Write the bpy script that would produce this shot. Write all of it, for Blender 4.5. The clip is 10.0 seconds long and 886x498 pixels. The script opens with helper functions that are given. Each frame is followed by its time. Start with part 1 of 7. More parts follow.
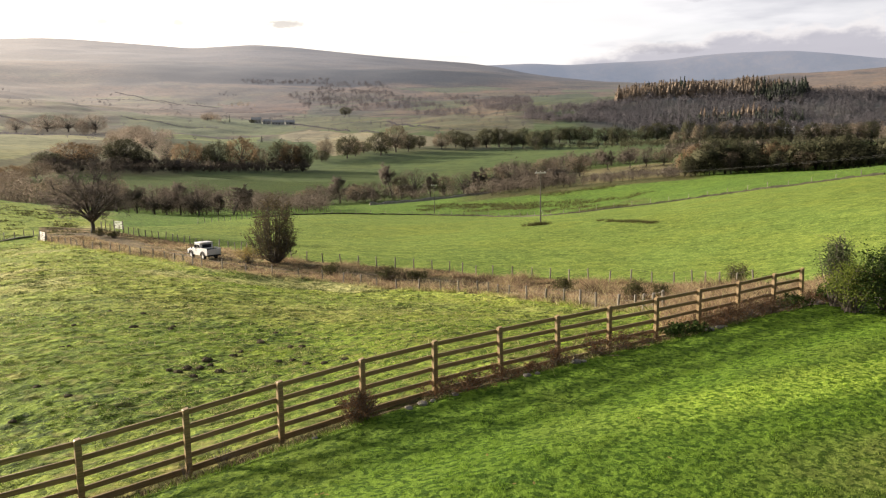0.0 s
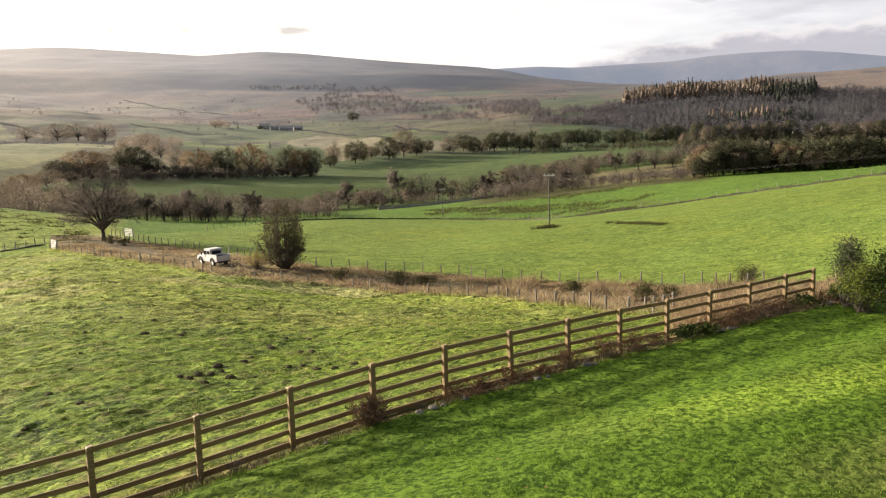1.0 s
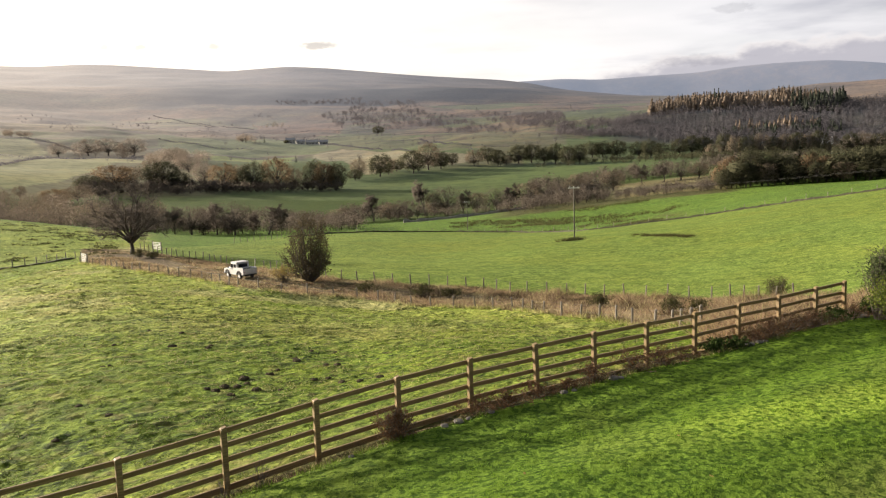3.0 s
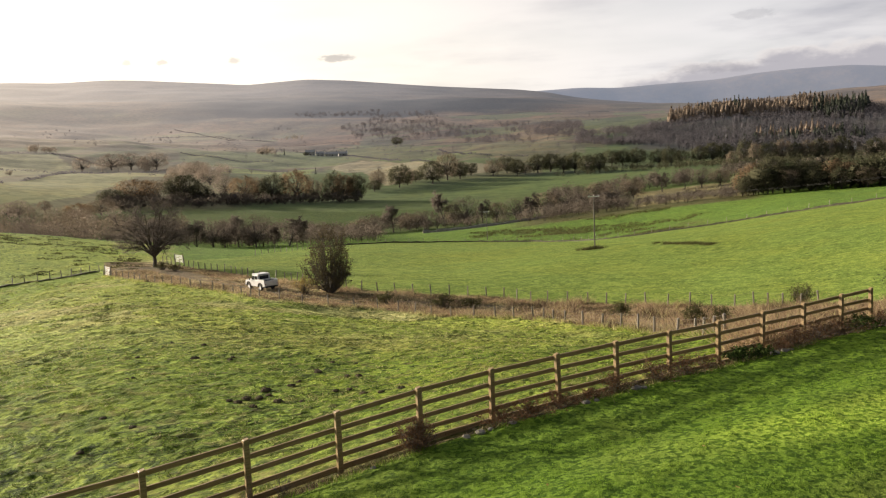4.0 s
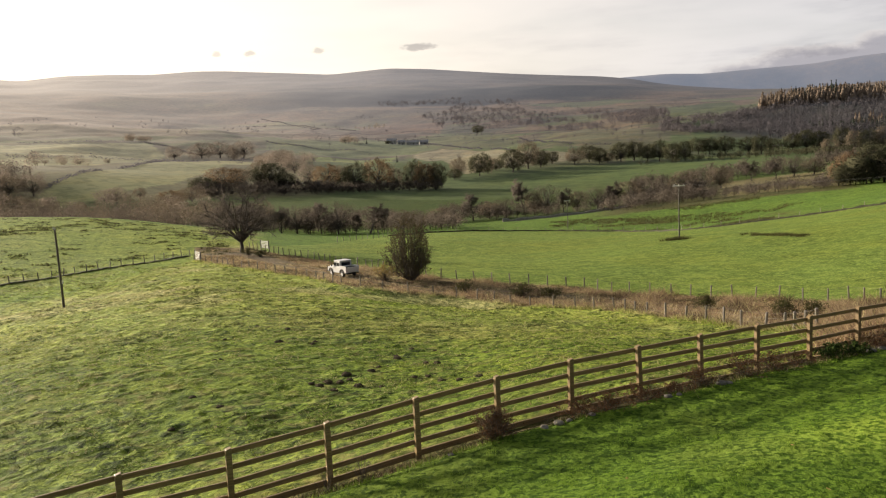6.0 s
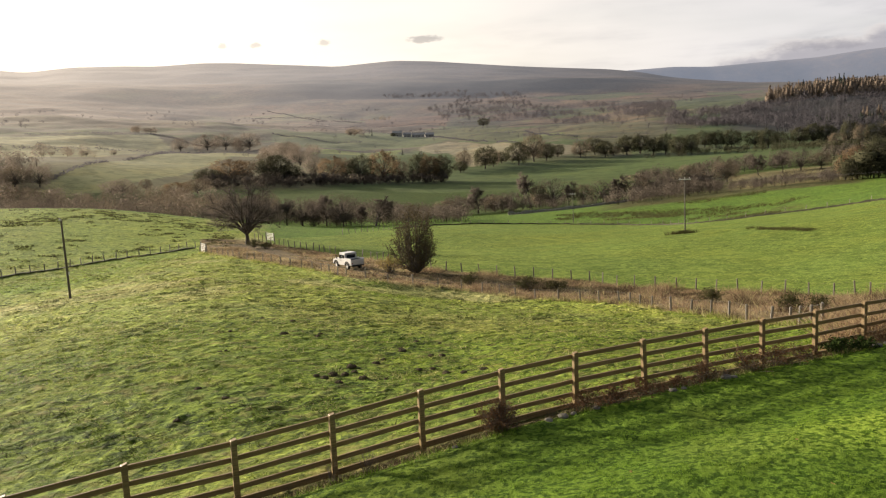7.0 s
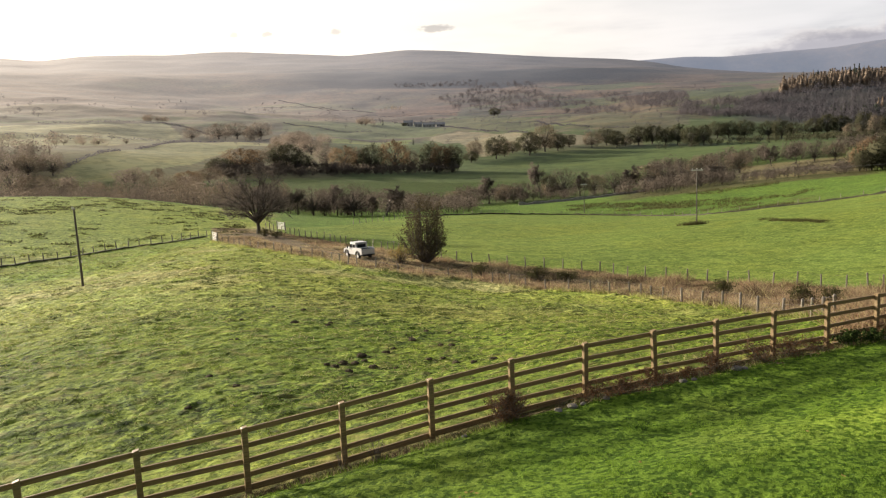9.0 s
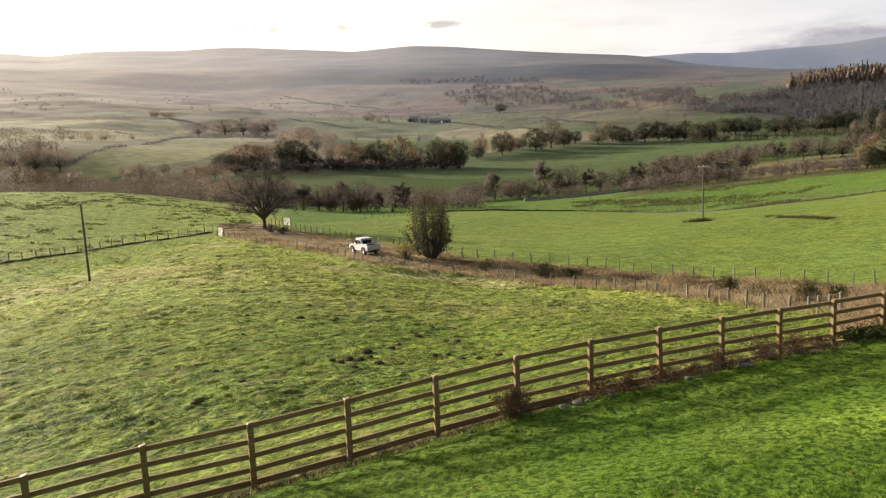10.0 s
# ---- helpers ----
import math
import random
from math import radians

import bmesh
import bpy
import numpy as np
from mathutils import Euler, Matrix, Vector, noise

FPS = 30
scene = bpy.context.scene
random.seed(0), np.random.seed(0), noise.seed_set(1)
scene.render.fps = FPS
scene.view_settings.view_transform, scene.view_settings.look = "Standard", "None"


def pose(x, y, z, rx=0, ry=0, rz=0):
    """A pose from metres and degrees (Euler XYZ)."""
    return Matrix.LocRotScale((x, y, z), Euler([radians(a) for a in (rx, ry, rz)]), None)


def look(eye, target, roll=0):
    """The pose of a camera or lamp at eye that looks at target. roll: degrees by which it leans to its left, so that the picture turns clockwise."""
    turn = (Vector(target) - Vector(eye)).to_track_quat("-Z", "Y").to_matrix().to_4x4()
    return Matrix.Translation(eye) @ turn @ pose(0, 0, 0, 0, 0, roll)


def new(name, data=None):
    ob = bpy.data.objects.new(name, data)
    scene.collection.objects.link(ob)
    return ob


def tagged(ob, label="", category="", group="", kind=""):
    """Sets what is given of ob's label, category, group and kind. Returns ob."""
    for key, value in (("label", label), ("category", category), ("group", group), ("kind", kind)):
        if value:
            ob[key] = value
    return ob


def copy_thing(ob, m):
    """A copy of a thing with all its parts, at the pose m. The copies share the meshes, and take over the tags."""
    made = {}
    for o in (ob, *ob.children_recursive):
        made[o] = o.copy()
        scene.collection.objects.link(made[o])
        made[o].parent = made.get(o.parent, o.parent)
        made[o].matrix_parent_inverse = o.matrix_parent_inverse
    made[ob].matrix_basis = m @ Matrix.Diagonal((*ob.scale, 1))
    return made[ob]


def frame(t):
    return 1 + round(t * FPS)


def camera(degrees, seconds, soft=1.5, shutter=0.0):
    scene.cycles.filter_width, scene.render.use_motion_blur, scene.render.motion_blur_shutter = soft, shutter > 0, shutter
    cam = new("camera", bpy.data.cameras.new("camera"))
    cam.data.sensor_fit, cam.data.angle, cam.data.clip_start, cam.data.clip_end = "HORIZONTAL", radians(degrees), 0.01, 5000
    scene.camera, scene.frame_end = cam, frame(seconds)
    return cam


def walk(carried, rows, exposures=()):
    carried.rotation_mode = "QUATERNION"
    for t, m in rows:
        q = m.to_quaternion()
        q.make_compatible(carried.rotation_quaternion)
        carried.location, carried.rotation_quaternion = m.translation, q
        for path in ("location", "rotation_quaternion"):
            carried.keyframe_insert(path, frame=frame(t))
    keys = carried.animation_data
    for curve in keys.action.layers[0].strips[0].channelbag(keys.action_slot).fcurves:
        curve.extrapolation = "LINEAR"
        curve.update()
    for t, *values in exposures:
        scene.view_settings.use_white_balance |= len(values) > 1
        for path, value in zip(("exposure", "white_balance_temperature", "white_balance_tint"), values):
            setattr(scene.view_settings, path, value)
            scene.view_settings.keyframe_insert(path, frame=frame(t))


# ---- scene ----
# Camera: held at an upper window of a house, turning slowly to the left.
EYE = 30.0
cam = camera(58.5, 10.0, soft=1.2)
PATH = [
    (0.0, pose(0.000, -0.000, EYE +0.000, 81.50, 1.00, 0.00)),
    (0.5, pose(-0.008, 0.002, EYE -0.003, 81.60, 1.18, 0.19)),
    (1.0, pose(-0.003, 0.015, EYE -0.005, 81.80, 1.68, 0.55)),
    (1.5, pose(-0.009, 0.014, EYE -0.004, 82.11, 1.68, 1.00)),
    (2.0, pose(-0.009, 0.018, EYE -0.005, 82.26, 1.60, 1.36)),
    (2.5, pose(-0.005, 0.010, EYE -0.002, 82.42, 1.74, 1.82)),
    (4.0, pose(-0.014, 0.030, EYE +0.002, 83.57, 2.74, 3.67)),
    (4.5, pose(-0.011, 0.025, EYE +0.003, 83.70, 2.88, 4.95)),
    (5.0, pose(-0.010, 0.019, EYE +0.000, 83.33, 2.82, 7.14)),
    (5.5, pose(-0.019, 0.047, EYE +0.000, 83.17, 2.99, 8.84)),
    (7.0, pose(-0.023, 0.046, EYE +0.003, 82.51, 2.59, 9.86)),
    (7.5, pose(-0.021, 0.041, EYE -0.009, 82.19, 2.54, 9.97)),
    (8.0, pose(-0.015, 0.040, EYE -0.006, 82.00, 2.54, 10.12)),
    (8.5, pose(-0.021, 0.030, EYE -0.008, 81.93, 2.48, 10.34)),
    (9.0, pose(-0.021, 0.046, EYE -0.006, 81.82, 2.41, 10.65)),
    (9.5, pose(-0.021, 0.038, EYE -0.010, 81.72, 2.44, 10.90)),
    (10.0, pose(-0.019, 0.034, EYE -0.001, 81.56, 2.32, 11.07)),
]
walk(cam, PATH, ((0.0, 1.37, 6380, 12), (2.7, 1.32, 6380, 12), (4.0, 1.12, 6500, 12), (5.0, 0.94, 6500, 12), (5.7, 0.94, 6500, 12), (7.0, 1.03, 6500, 12), (8.5, 1.12, 6400, 12), (10.0, 1.17, 6380, 12)))

# ---- light ----
SUN_BEARING, SUN_HEIGHT = -63.0, 13.5
world = bpy.data.worlds.new("sky")
scene.world = world
world.use_nodes = True
wt = world.node_tree
wt.nodes.clear()


def node(tree, kind, **values):
    n = tree.nodes.new(kind)
    for key, value in values.items():
        if key in n.inputs:
            n.inputs[key].default_value = value
    return n


def math_node(tree, op, a, b=None, clamp=False):
    n = tree.nodes.new("ShaderNodeMath")
    n.operation, n.use_clamp = op, clamp
    for i, v in enumerate((a, b)):
        if v is None:
            continue
        if isinstance(v, (int, float)):
            n.inputs[i].default_value = v
        else:
            tree.links.new(v, n.inputs[i])
    return n.outputs[0]


def mix_node(tree, fac, a, b, blend="MIX"):
    n = tree.nodes.new("ShaderNodeMix")
    n.data_type, n.blend_type = "RGBA", blend
    for i, v in ((0, fac), (6, a), (7, b)):
        if isinstance(v, (int, float)):
            n.inputs[i].default_value = v
        elif isinstance(v, tuple):
            n.inputs[i].default_value = (*v, 1) if len(v) == 3 else v
        else:
            tree.links.new(v, n.inputs[i])
    return n.outputs[2]


def ramp_node(tree, fac, low, high):
    n = tree.nodes.new("ShaderNodeMapRange")
    n.interpolation_type = "SMOOTHSTEP"
    n.inputs[1].default_value, n.inputs[2].default_value = low, high
    tree.links.new(fac, n.inputs[0])
    return n.outputs[0]


def noise_node(tree, vector, scale, detail=3.0, rough=0.55):
    n = tree.nodes.new("ShaderNodeTexNoise")
    n.inputs["Scale"].default_value, n.inputs["Detail"].default_value = scale, detail
    n.inputs["Roughness"].default_value = rough
    if vector is not None:
        tree.links.new(vector, n.inputs["Vector"])
    return n.outputs["Fac"]


def build_sky():
    sky = wt.nodes.new("ShaderNodeTexSky")
    sky.sky_type, sky.sun_disc = "NISHITA", False
    sky.sun_elevation, sky.sun_rotation = radians(SUN_HEIGHT), radians(SUN_BEARING)
    sky.altitude, sky.air_density, sky.dust_density = 200, 1.0, 3.5
    coord = wt.nodes.new("ShaderNodeTexCoord").outputs["Generated"]
    # thin high cloud, streaky, drawn out towards the skyline
    split = wt.nodes.new("ShaderNodeSeparateXYZ")
    wt.links.new(coord, split.inputs[0])
    up = math_node(wt, "ADD", math_node(wt, "MAXIMUM", split.outputs[2], 0.0), 0.06)
    flat = wt.nodes.new("ShaderNodeCombineXYZ")
    wt.links.new(math_node(wt, "DIVIDE", split.outputs[0], up), flat.inputs[0])
    wt.links.new(math_node(wt, "DIVIDE", split.outputs[1], up), flat.inputs[1])
    veil = ramp_node(wt, noise_node(wt, flat.outputs[0], 0.45, 4.0, 0.5), 0.2, 0.6)
    dark = ramp_node(wt, noise_node(wt, flat.outputs[0], 0.7, 5.0, 0.55), 0.45, 0.75)
    # the sheet is thicker and greyer away from the sun
    toward = wt.nodes.new("ShaderNodeVectorMath")
    toward.operation = "DOT_PRODUCT"
    wt.links.new(coord, toward.inputs[0])
    toward.inputs[1].default_value = (math.sin(radians(SUN_BEARING)) * 0.97, math.cos(radians(SUN_BEARING)) * 0.97, 0.23)
    away = ramp_node(wt, toward.outputs["Value"], 0.85, 0.1)
    dark = math_node(wt, "MULTIPLY", dark, math_node(wt, "ADD", math_node(wt, "MULTIPLY", away, 0.85), 0.05))
    glow = math_node(wt, "POWER", math_node(wt, "MAXIMUM", toward.outputs["Value"], 0.0), 2.8)
    low = ramp_node(wt, split.outputs[2], 0.42, 0.12)
    front = ramp_node(wt, toward.outputs["Value"], -0.35, 0.25)
    low = math_node(wt, "MULTIPLY", low, math_node(wt, "ADD", math_node(wt, "MULTIPLY", front, 0.65), 0.35))
    plain_sheet = mix_node(wt, low, (1.3, 1.45, 1.75), (6.2, 6.05, 6.0))
    sheet_colour = mix_node(wt, glow, plain_sheet, (15.0, 13.6, 11.6))
    warm = math_node(wt, "MULTIPLY", ramp_node(wt, toward.outputs["Value"], 0.15, 0.7), ramp_node(wt, split.outputs[2], 0.3, 0.08))
    sheet_colour = mix_node(wt, warm, sheet_colour, mix_node(wt, 1.0, sheet_colour, (1.03, 0.99, 0.90), "MULTIPLY"))
    veil_colour = mix_node(wt, dark, sheet_colour, mix_node(wt, 1.0, sheet_colour, (0.6, 0.61, 0.66), "MULTIPLY"))
    colour = mix_node(wt, math_node(wt, "ADD", math_node(wt, "MULTIPLY", veil, 0.3), 0.65), sky.outputs[0], veil_colour)
    # a bank of low cloud over the far hills, white on top and mauve-grey below
    puff = wt.nodes.new("ShaderNodeMapping")
    puff.inputs["Scale"].default_value = (1.0, 1.0, 2.2)
    wt.links.new(coord, puff.inputs[0])
    lumps = noise_node(wt, puff.outputs[0], 21.0, 5.0, 0.55)
    bearing = math_node(wt, "ARCTAN2", split.outputs[0], split.outputs[1])
    height = math_node(wt, "ADD", split.outputs[2], math_node(wt, "MULTIPLY", math_node(wt, "SUBTRACT", 0.5, lumps), 0.055))
    crest = math_node(wt, "MULTIPLY", ramp_node(wt, bearing, radians(1.0), radians(20.0)), 0.038)
    inside = math_node(wt, "SUBTRACT", math_node(wt, "ADD", crest, 0.073), height)
    bank = math_node(wt, "MULTIPLY", ramp_node(wt, inside, 0.0, 0.010), ramp_node(wt, bearing, radians(1.0), radians(8.0)))
    bank = math_node(wt, "MULTIPLY", bank, ramp_node(wt, bearing, radians(75.0), radians(45.0)))
    shade = ramp_node(wt, inside, 0.004, 0.022)
    bank_colour = mix_node(wt, shade, (5.6, 5.3, 5.1), (3.1, 3.0, 3.25))
    colour = mix_node(wt, math_node(wt, "MULTIPLY", bank, 0.85), colour, bank_colour)
    # small dark clouds and a grey streak low over the ridge
    tilt_up = math_node(wt, "ARCSINE", split.outputs[2])
    ragged = math_node(wt, "SUBTRACT", noise_node(wt, puff.outputs[0], 60.0, 4.0, 0.6), 0.5)
    for at_b, at_h, half_w, half_h, depth in ((-11.0, 7.45, 1.25, 0.27, 0.62), (-17.9, 7.45, 0.5, 0.25, 0.5), (-22.6, 7.35, 0.45, 0.22, 0.55), (-24.8, 7.35, 0.35, 0.22, 0.5), (17.8, 8.5, 1.3, 0.35, 0.25), (15.4, 5.3, 3.2, 0.4, 0.2)):
        u = math_node(wt, "DIVIDE", math_node(wt, "SUBTRACT", bearing, radians(at_b)), radians(half_w))
        v = math_node(wt, "DIVIDE", math_node(wt, "SUBTRACT", tilt_up, radians(at_h)), radians(half_h))
        far_from = math_node(wt, "ADD", math_node(wt, "ADD", math_node(wt, "MULTIPLY", u, u), math_node(wt, "MULTIPLY", v, v)), math_node(wt, "MULTIPLY", ragged, 4.0))
        colour = mix_node(wt, math_node(wt, "MULTIPLY", ramp_node(wt, far_from, 1.3, 0.2), depth), colour, mix_node(wt, 1.0, colour, (0.38, 0.38, 0.42), "MULTIPLY"))
    back = node(wt, "ShaderNodeBackground", Strength=0.068)
    wt.links.new(colour, back.inputs["Color"])
    out = wt.nodes.new("ShaderNodeOutputWorld")
    wt.links.new(back.outputs[0], out.inputs["Surface"])


build_sky()
sun_way = Vector((math.sin(radians(SUN_BEARING)) * math.cos(radians(SUN_HEIGHT)), math.cos(radians(SUN_BEARING)) * math.cos(radians(SUN_HEIGHT)), math.sin(radians(SUN_HEIGHT))))
sun = new("sun", bpy.data.lights.new("sun", "SUN"))
sun.data.energy, sun.data.angle, sun.data.color = 5.0, radians(3.6), (1.0, 0.86, 0.68)
sun.matrix_world = look((0, 0, 200), Vector((0, 0, 200)) - sun_way)

# ---- materials ----
def material(name):
    m = bpy.data.materials.new(name)
    m.use_nodes = True
    t = m.node_tree
    t.nodes.clear()
    return m, t


def surface(m, t, shader, bump=None):
    out = t.nodes.new("ShaderNodeOutputMaterial")
    t.links.new(shader, out.inputs["Surface"])
    return m


def bump_node(t, height, distance, strength=1.0):
    n = t.nodes.new("ShaderNodeBump")
    n.inputs["Strength"].default_value, n.inputs["Distance"].default_value = strength, distance
    t.links.new(height, n.inputs["Height"])
    return n.outputs[0]


def place(t):
    return t.nodes.new("ShaderNodeTexCoord").outputs["Object"]


def plain(name, colour, rough=0.7, grain=30.0, vary=0.25, bump=0.004, metal=0.0, spec=0.4, broad=1.5):
    """A surface with fine grain and broad wear over one base colour."""
    m, t = material(name)
    c = place(t)
    fine, wide = noise_node(t, c, grain, 4.0), noise_node(t, c, broad, 4.0)
    dark = tuple(v * (1 - vary) for v in colour)
    light = tuple(min(1, v * (1 + vary)) for v in colour)
    col = mix_node(t, ramp_node(t, wide, 0.3, 0.7), dark, light)
    col = mix_node(t, math_node(t, "MULTIPLY", ramp_node(t, fine, 0.35, 0.7), 0.5), col, tuple(v * (1 - 1.6 * vary) for v in colour))
    b = node(t, "ShaderNodeBsdfPrincipled", Roughness=rough, Metallic=metal)
    b.inputs["Specular IOR Level"].default_value = spec
    t.links.new(col, b.inputs["Base Color"])
    if bump:
        t.links.new(bump_node(t, fine, bump), b.inputs["Normal"])
    return surface(m, t, b.outputs[0])


def timber(name, colour, grey=0.3):
    """Sawn wood: grain along the longest side, weathering, darker knots."""
    m, t = material(name)
    c = t.nodes.new("ShaderNodeTexCoord").outputs["Object"]
    s = t.nodes.new("ShaderNodeMapping")
    s.inputs["Scale"].default_value = (1.2, 22, 22)
    t.links.new(c, s.inputs[0])
    rnd = t.nodes.new("ShaderNodeObjectInfo").outputs["Random"]
    shift = t.nodes.new("ShaderNodeCombineXYZ")
    t.links.new(math_node(t, "MULTIPLY", rnd, 40.0), shift.inputs[0])
    t.links.new(shift.outputs[0], s.inputs["Location"])
    grain = noise_node(t, s.outputs[0], 1.5, 5.0, 0.65)
    stain = noise_node(t, c, 1.1, 3.0)
    col = mix_node(t, ramp_node(t, grain, 0.3, 0.72), tuple(v * 0.6 for v in colour), tuple(v * 1.25 for v in colour))
    lum = sum(colour) / 3
    col = mix_node(t, math_node(t, "MULTIPLY", ramp_node(t, stain, 0.4, 0.7), grey), col, (lum * 0.95, lum * 0.95, lum * 0.9))
    col = mix_node(t, math_node(t, "MULTIPLY", rnd, 0.35), col, tuple(v * 0.7 for v in colour))
    b = node(t, "ShaderNodeBsdfPrincipled", Roughness=0.48)
    t.links.new(col, b.inputs["Base Color"])
    t.links.new(bump_node(t, grain, 0.004), b.inputs["Normal"])
    return surface(m, t, b.outputs[0])


def leafy(name, colour, other, through_it=0.4, rough=0.9, swing=0.35):
    """Leaves, twigs and blades: colour varies from leaf to leaf and from plant to plant, and light comes through."""
    m, t = material(name)
    isl = t.nodes.new("ShaderNodeNewGeometry").outputs["Random Per Island"]
    rnd = t.nodes.new("ShaderNodeObjectInfo").outputs["Random"]
    col = mix_node(t, isl, colour, other)
    col = mix_node(t, math_node(t, "MULTIPLY", rnd, swing), col, tuple(v * 0.7 for v in other))
    b = node(t, "ShaderNodeBsdfPrincipled", Roughness=rough)
    b.inputs["Specular IOR Level"].default_value = 0.08
    tr = t.nodes.new("ShaderNodeBsdfTranslucent")
    t.links.new(col, b.inputs["Base Color"])
    t.links.new(col, tr.inputs["Color"])
    mix = node(t, "ShaderNodeMixShader", Fac=through_it)
    mix.inputs[0].default_value = through_it
    t.links.new(b.outputs[0], mix.inputs[1])
    t.links.new(tr.outputs[0], mix.inputs[2])
    return surface(m, t, mix.outputs[0])


def ground_material(name):
    """Turf, rough pasture, dead grass and moor: the cover says which, noise at three sizes breaks it up."""
    m, t = material(name)
    c = place(t)
    cover = t.nodes.new("ShaderNodeAttribute")
    cover.attribute_name = "cover"
    rough = t.nodes.new("ShaderNodeAttribute")
    rough.attribute_name = "rough"
    fine = noise_node(t, c, 9.0, 5.0, 0.65)
    tuft = noise_node(t, c, 1.7, 4.0, 0.6)
    wide = noise_node(t, c, 0.09, 4.0, 0.6)
    mid = noise_node(t, c, 0.7, 4.0, 0.65)
    vast = noise_node(t, c, 0.006, 5.0, 0.6)
    col = cover.outputs["Color"]
    col = mix_node(t, math_node(t, "MULTIPLY", ramp_node(t, fine, 0.4, 0.62), 0.6), col, mix_node(t, 1.0, col, (0.42, 0.47, 0.35), "MULTIPLY"))
    wild = math_node(t, "MULTIPLY", rough.outputs["Fac"], 6.0, True)
    col = mix_node(t, math_node(t, "MULTIPLY", ramp_node(t, mid, 0.46, 0.56), math_node(t, "ADD", math_node(t, "MULTIPLY", wild, 0.6), 0.1)), col, mix_node(t, 1.0, col, (0.48, 0.57, 0.42), "MULTIPLY"))
    col = mix_node(t, math_node(t, "MULTIPLY", ramp_node(t, tuft, 0.44, 0.58), math_node(t, "MULTIPLY", wild, 0.5)), col, mix_node(t, 1.0, col, (0.62, 0.68, 0.5), "MULTIPLY"))
    clump = noise_node(t, c, 2.1, 3.0, 0.6)
    col = mix_node(t, math_node(t, "MULTIPLY", ramp_node(t, clump, 0.48, 0.58), math_node(t, "MULTIPLY", wild, 0.5)), col, mix_node(t, 1.0, col, (0.52, 0.6, 0.42), "MULTIPLY"))
    col = mix_node(t, wild, col, mix_node(t, 1.0, col, (1.4, 1.38, 1.35), "MULTIPLY"))
    # hollow shade painted between the tufts, broad in the pasture and close in the lawn
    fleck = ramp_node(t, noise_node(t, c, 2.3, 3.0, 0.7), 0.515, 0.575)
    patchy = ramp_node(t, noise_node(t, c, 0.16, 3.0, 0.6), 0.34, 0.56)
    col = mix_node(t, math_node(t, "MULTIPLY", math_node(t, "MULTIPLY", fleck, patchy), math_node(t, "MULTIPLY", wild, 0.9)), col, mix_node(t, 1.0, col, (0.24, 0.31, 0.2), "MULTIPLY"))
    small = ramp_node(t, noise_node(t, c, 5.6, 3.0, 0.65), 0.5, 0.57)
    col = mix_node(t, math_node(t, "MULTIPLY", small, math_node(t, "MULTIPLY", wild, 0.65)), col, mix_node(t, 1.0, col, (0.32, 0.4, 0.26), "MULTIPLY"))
    col = mix_node(t, math_node(t, "MULTIPLY", wild, 0.9), col, mix_node(t, 1.0, col, (1.14, 1.12, 1.12), "MULTIPLY"))
    mown = math_node(t, "SUBTRACT", 1.0, wild)
    close = ramp_node(t, noise_node(t, c, 7.0, 2.0, 0.6), 0.49, 0.56)
    col = mix_node(t, math_node(t, "MULTIPLY", math_node(t, "MULTIPLY", close, mown), 0.9), col, mix_node(t, 1.0, col, (0.32, 0.42, 0.24), "MULTIPLY"))
    dry = math_node(t, "MULTIPLY", ramp_node(t, tuft, 0.48, 0.72), rough.outputs["Fac"])
    col = mix_node(t, math_node(t, "MULTIPLY", dry, 0.55), col, (0.31, 0.28, 0.10))
    col = mix_node(t, math_node(t, "MULTIPLY", ramp_node(t, wide, 0.35, 0.7), 0.4), col, mix_node(t, 1.0, col, (1.35, 1.1, 0.9), "MULTIPLY"))
    col = mix_node(t, math_node(t, "MULTIPLY", ramp_node(t, vast, 0.4, 0.65), 0.4), col, mix_node(t, 1.0, col, (0.62, 0.66, 0.66), "MULTIPLY"))
    b = node(t, "ShaderNodeBsdfPrincipled", Roughness=0.85)
    b.inputs["Specular IOR Level"].default_value = 0.07
    t.links.new(col, b.inputs["Base Color"])
    hump = ramp_node(t, noise_node(t, c, 1.15, 3.0, 0.5), 0.42, 0.72)
    height = math_node(t, "ADD", math_node(t, "MULTIPLY", tuft, wild), math_node(t, "MULTIPLY", fine, 0.9))
    height = math_node(t, "ADD", height, math_node(t, "MULTIPLY", math_node(t, "MULTIPLY", hump, rough.outputs["Fac"]), 2.2))
    t.links.new(bump_node(t, height, 0.12, 0.9), b.inputs["Normal"])
    return surface(m, t, b.outputs[0])


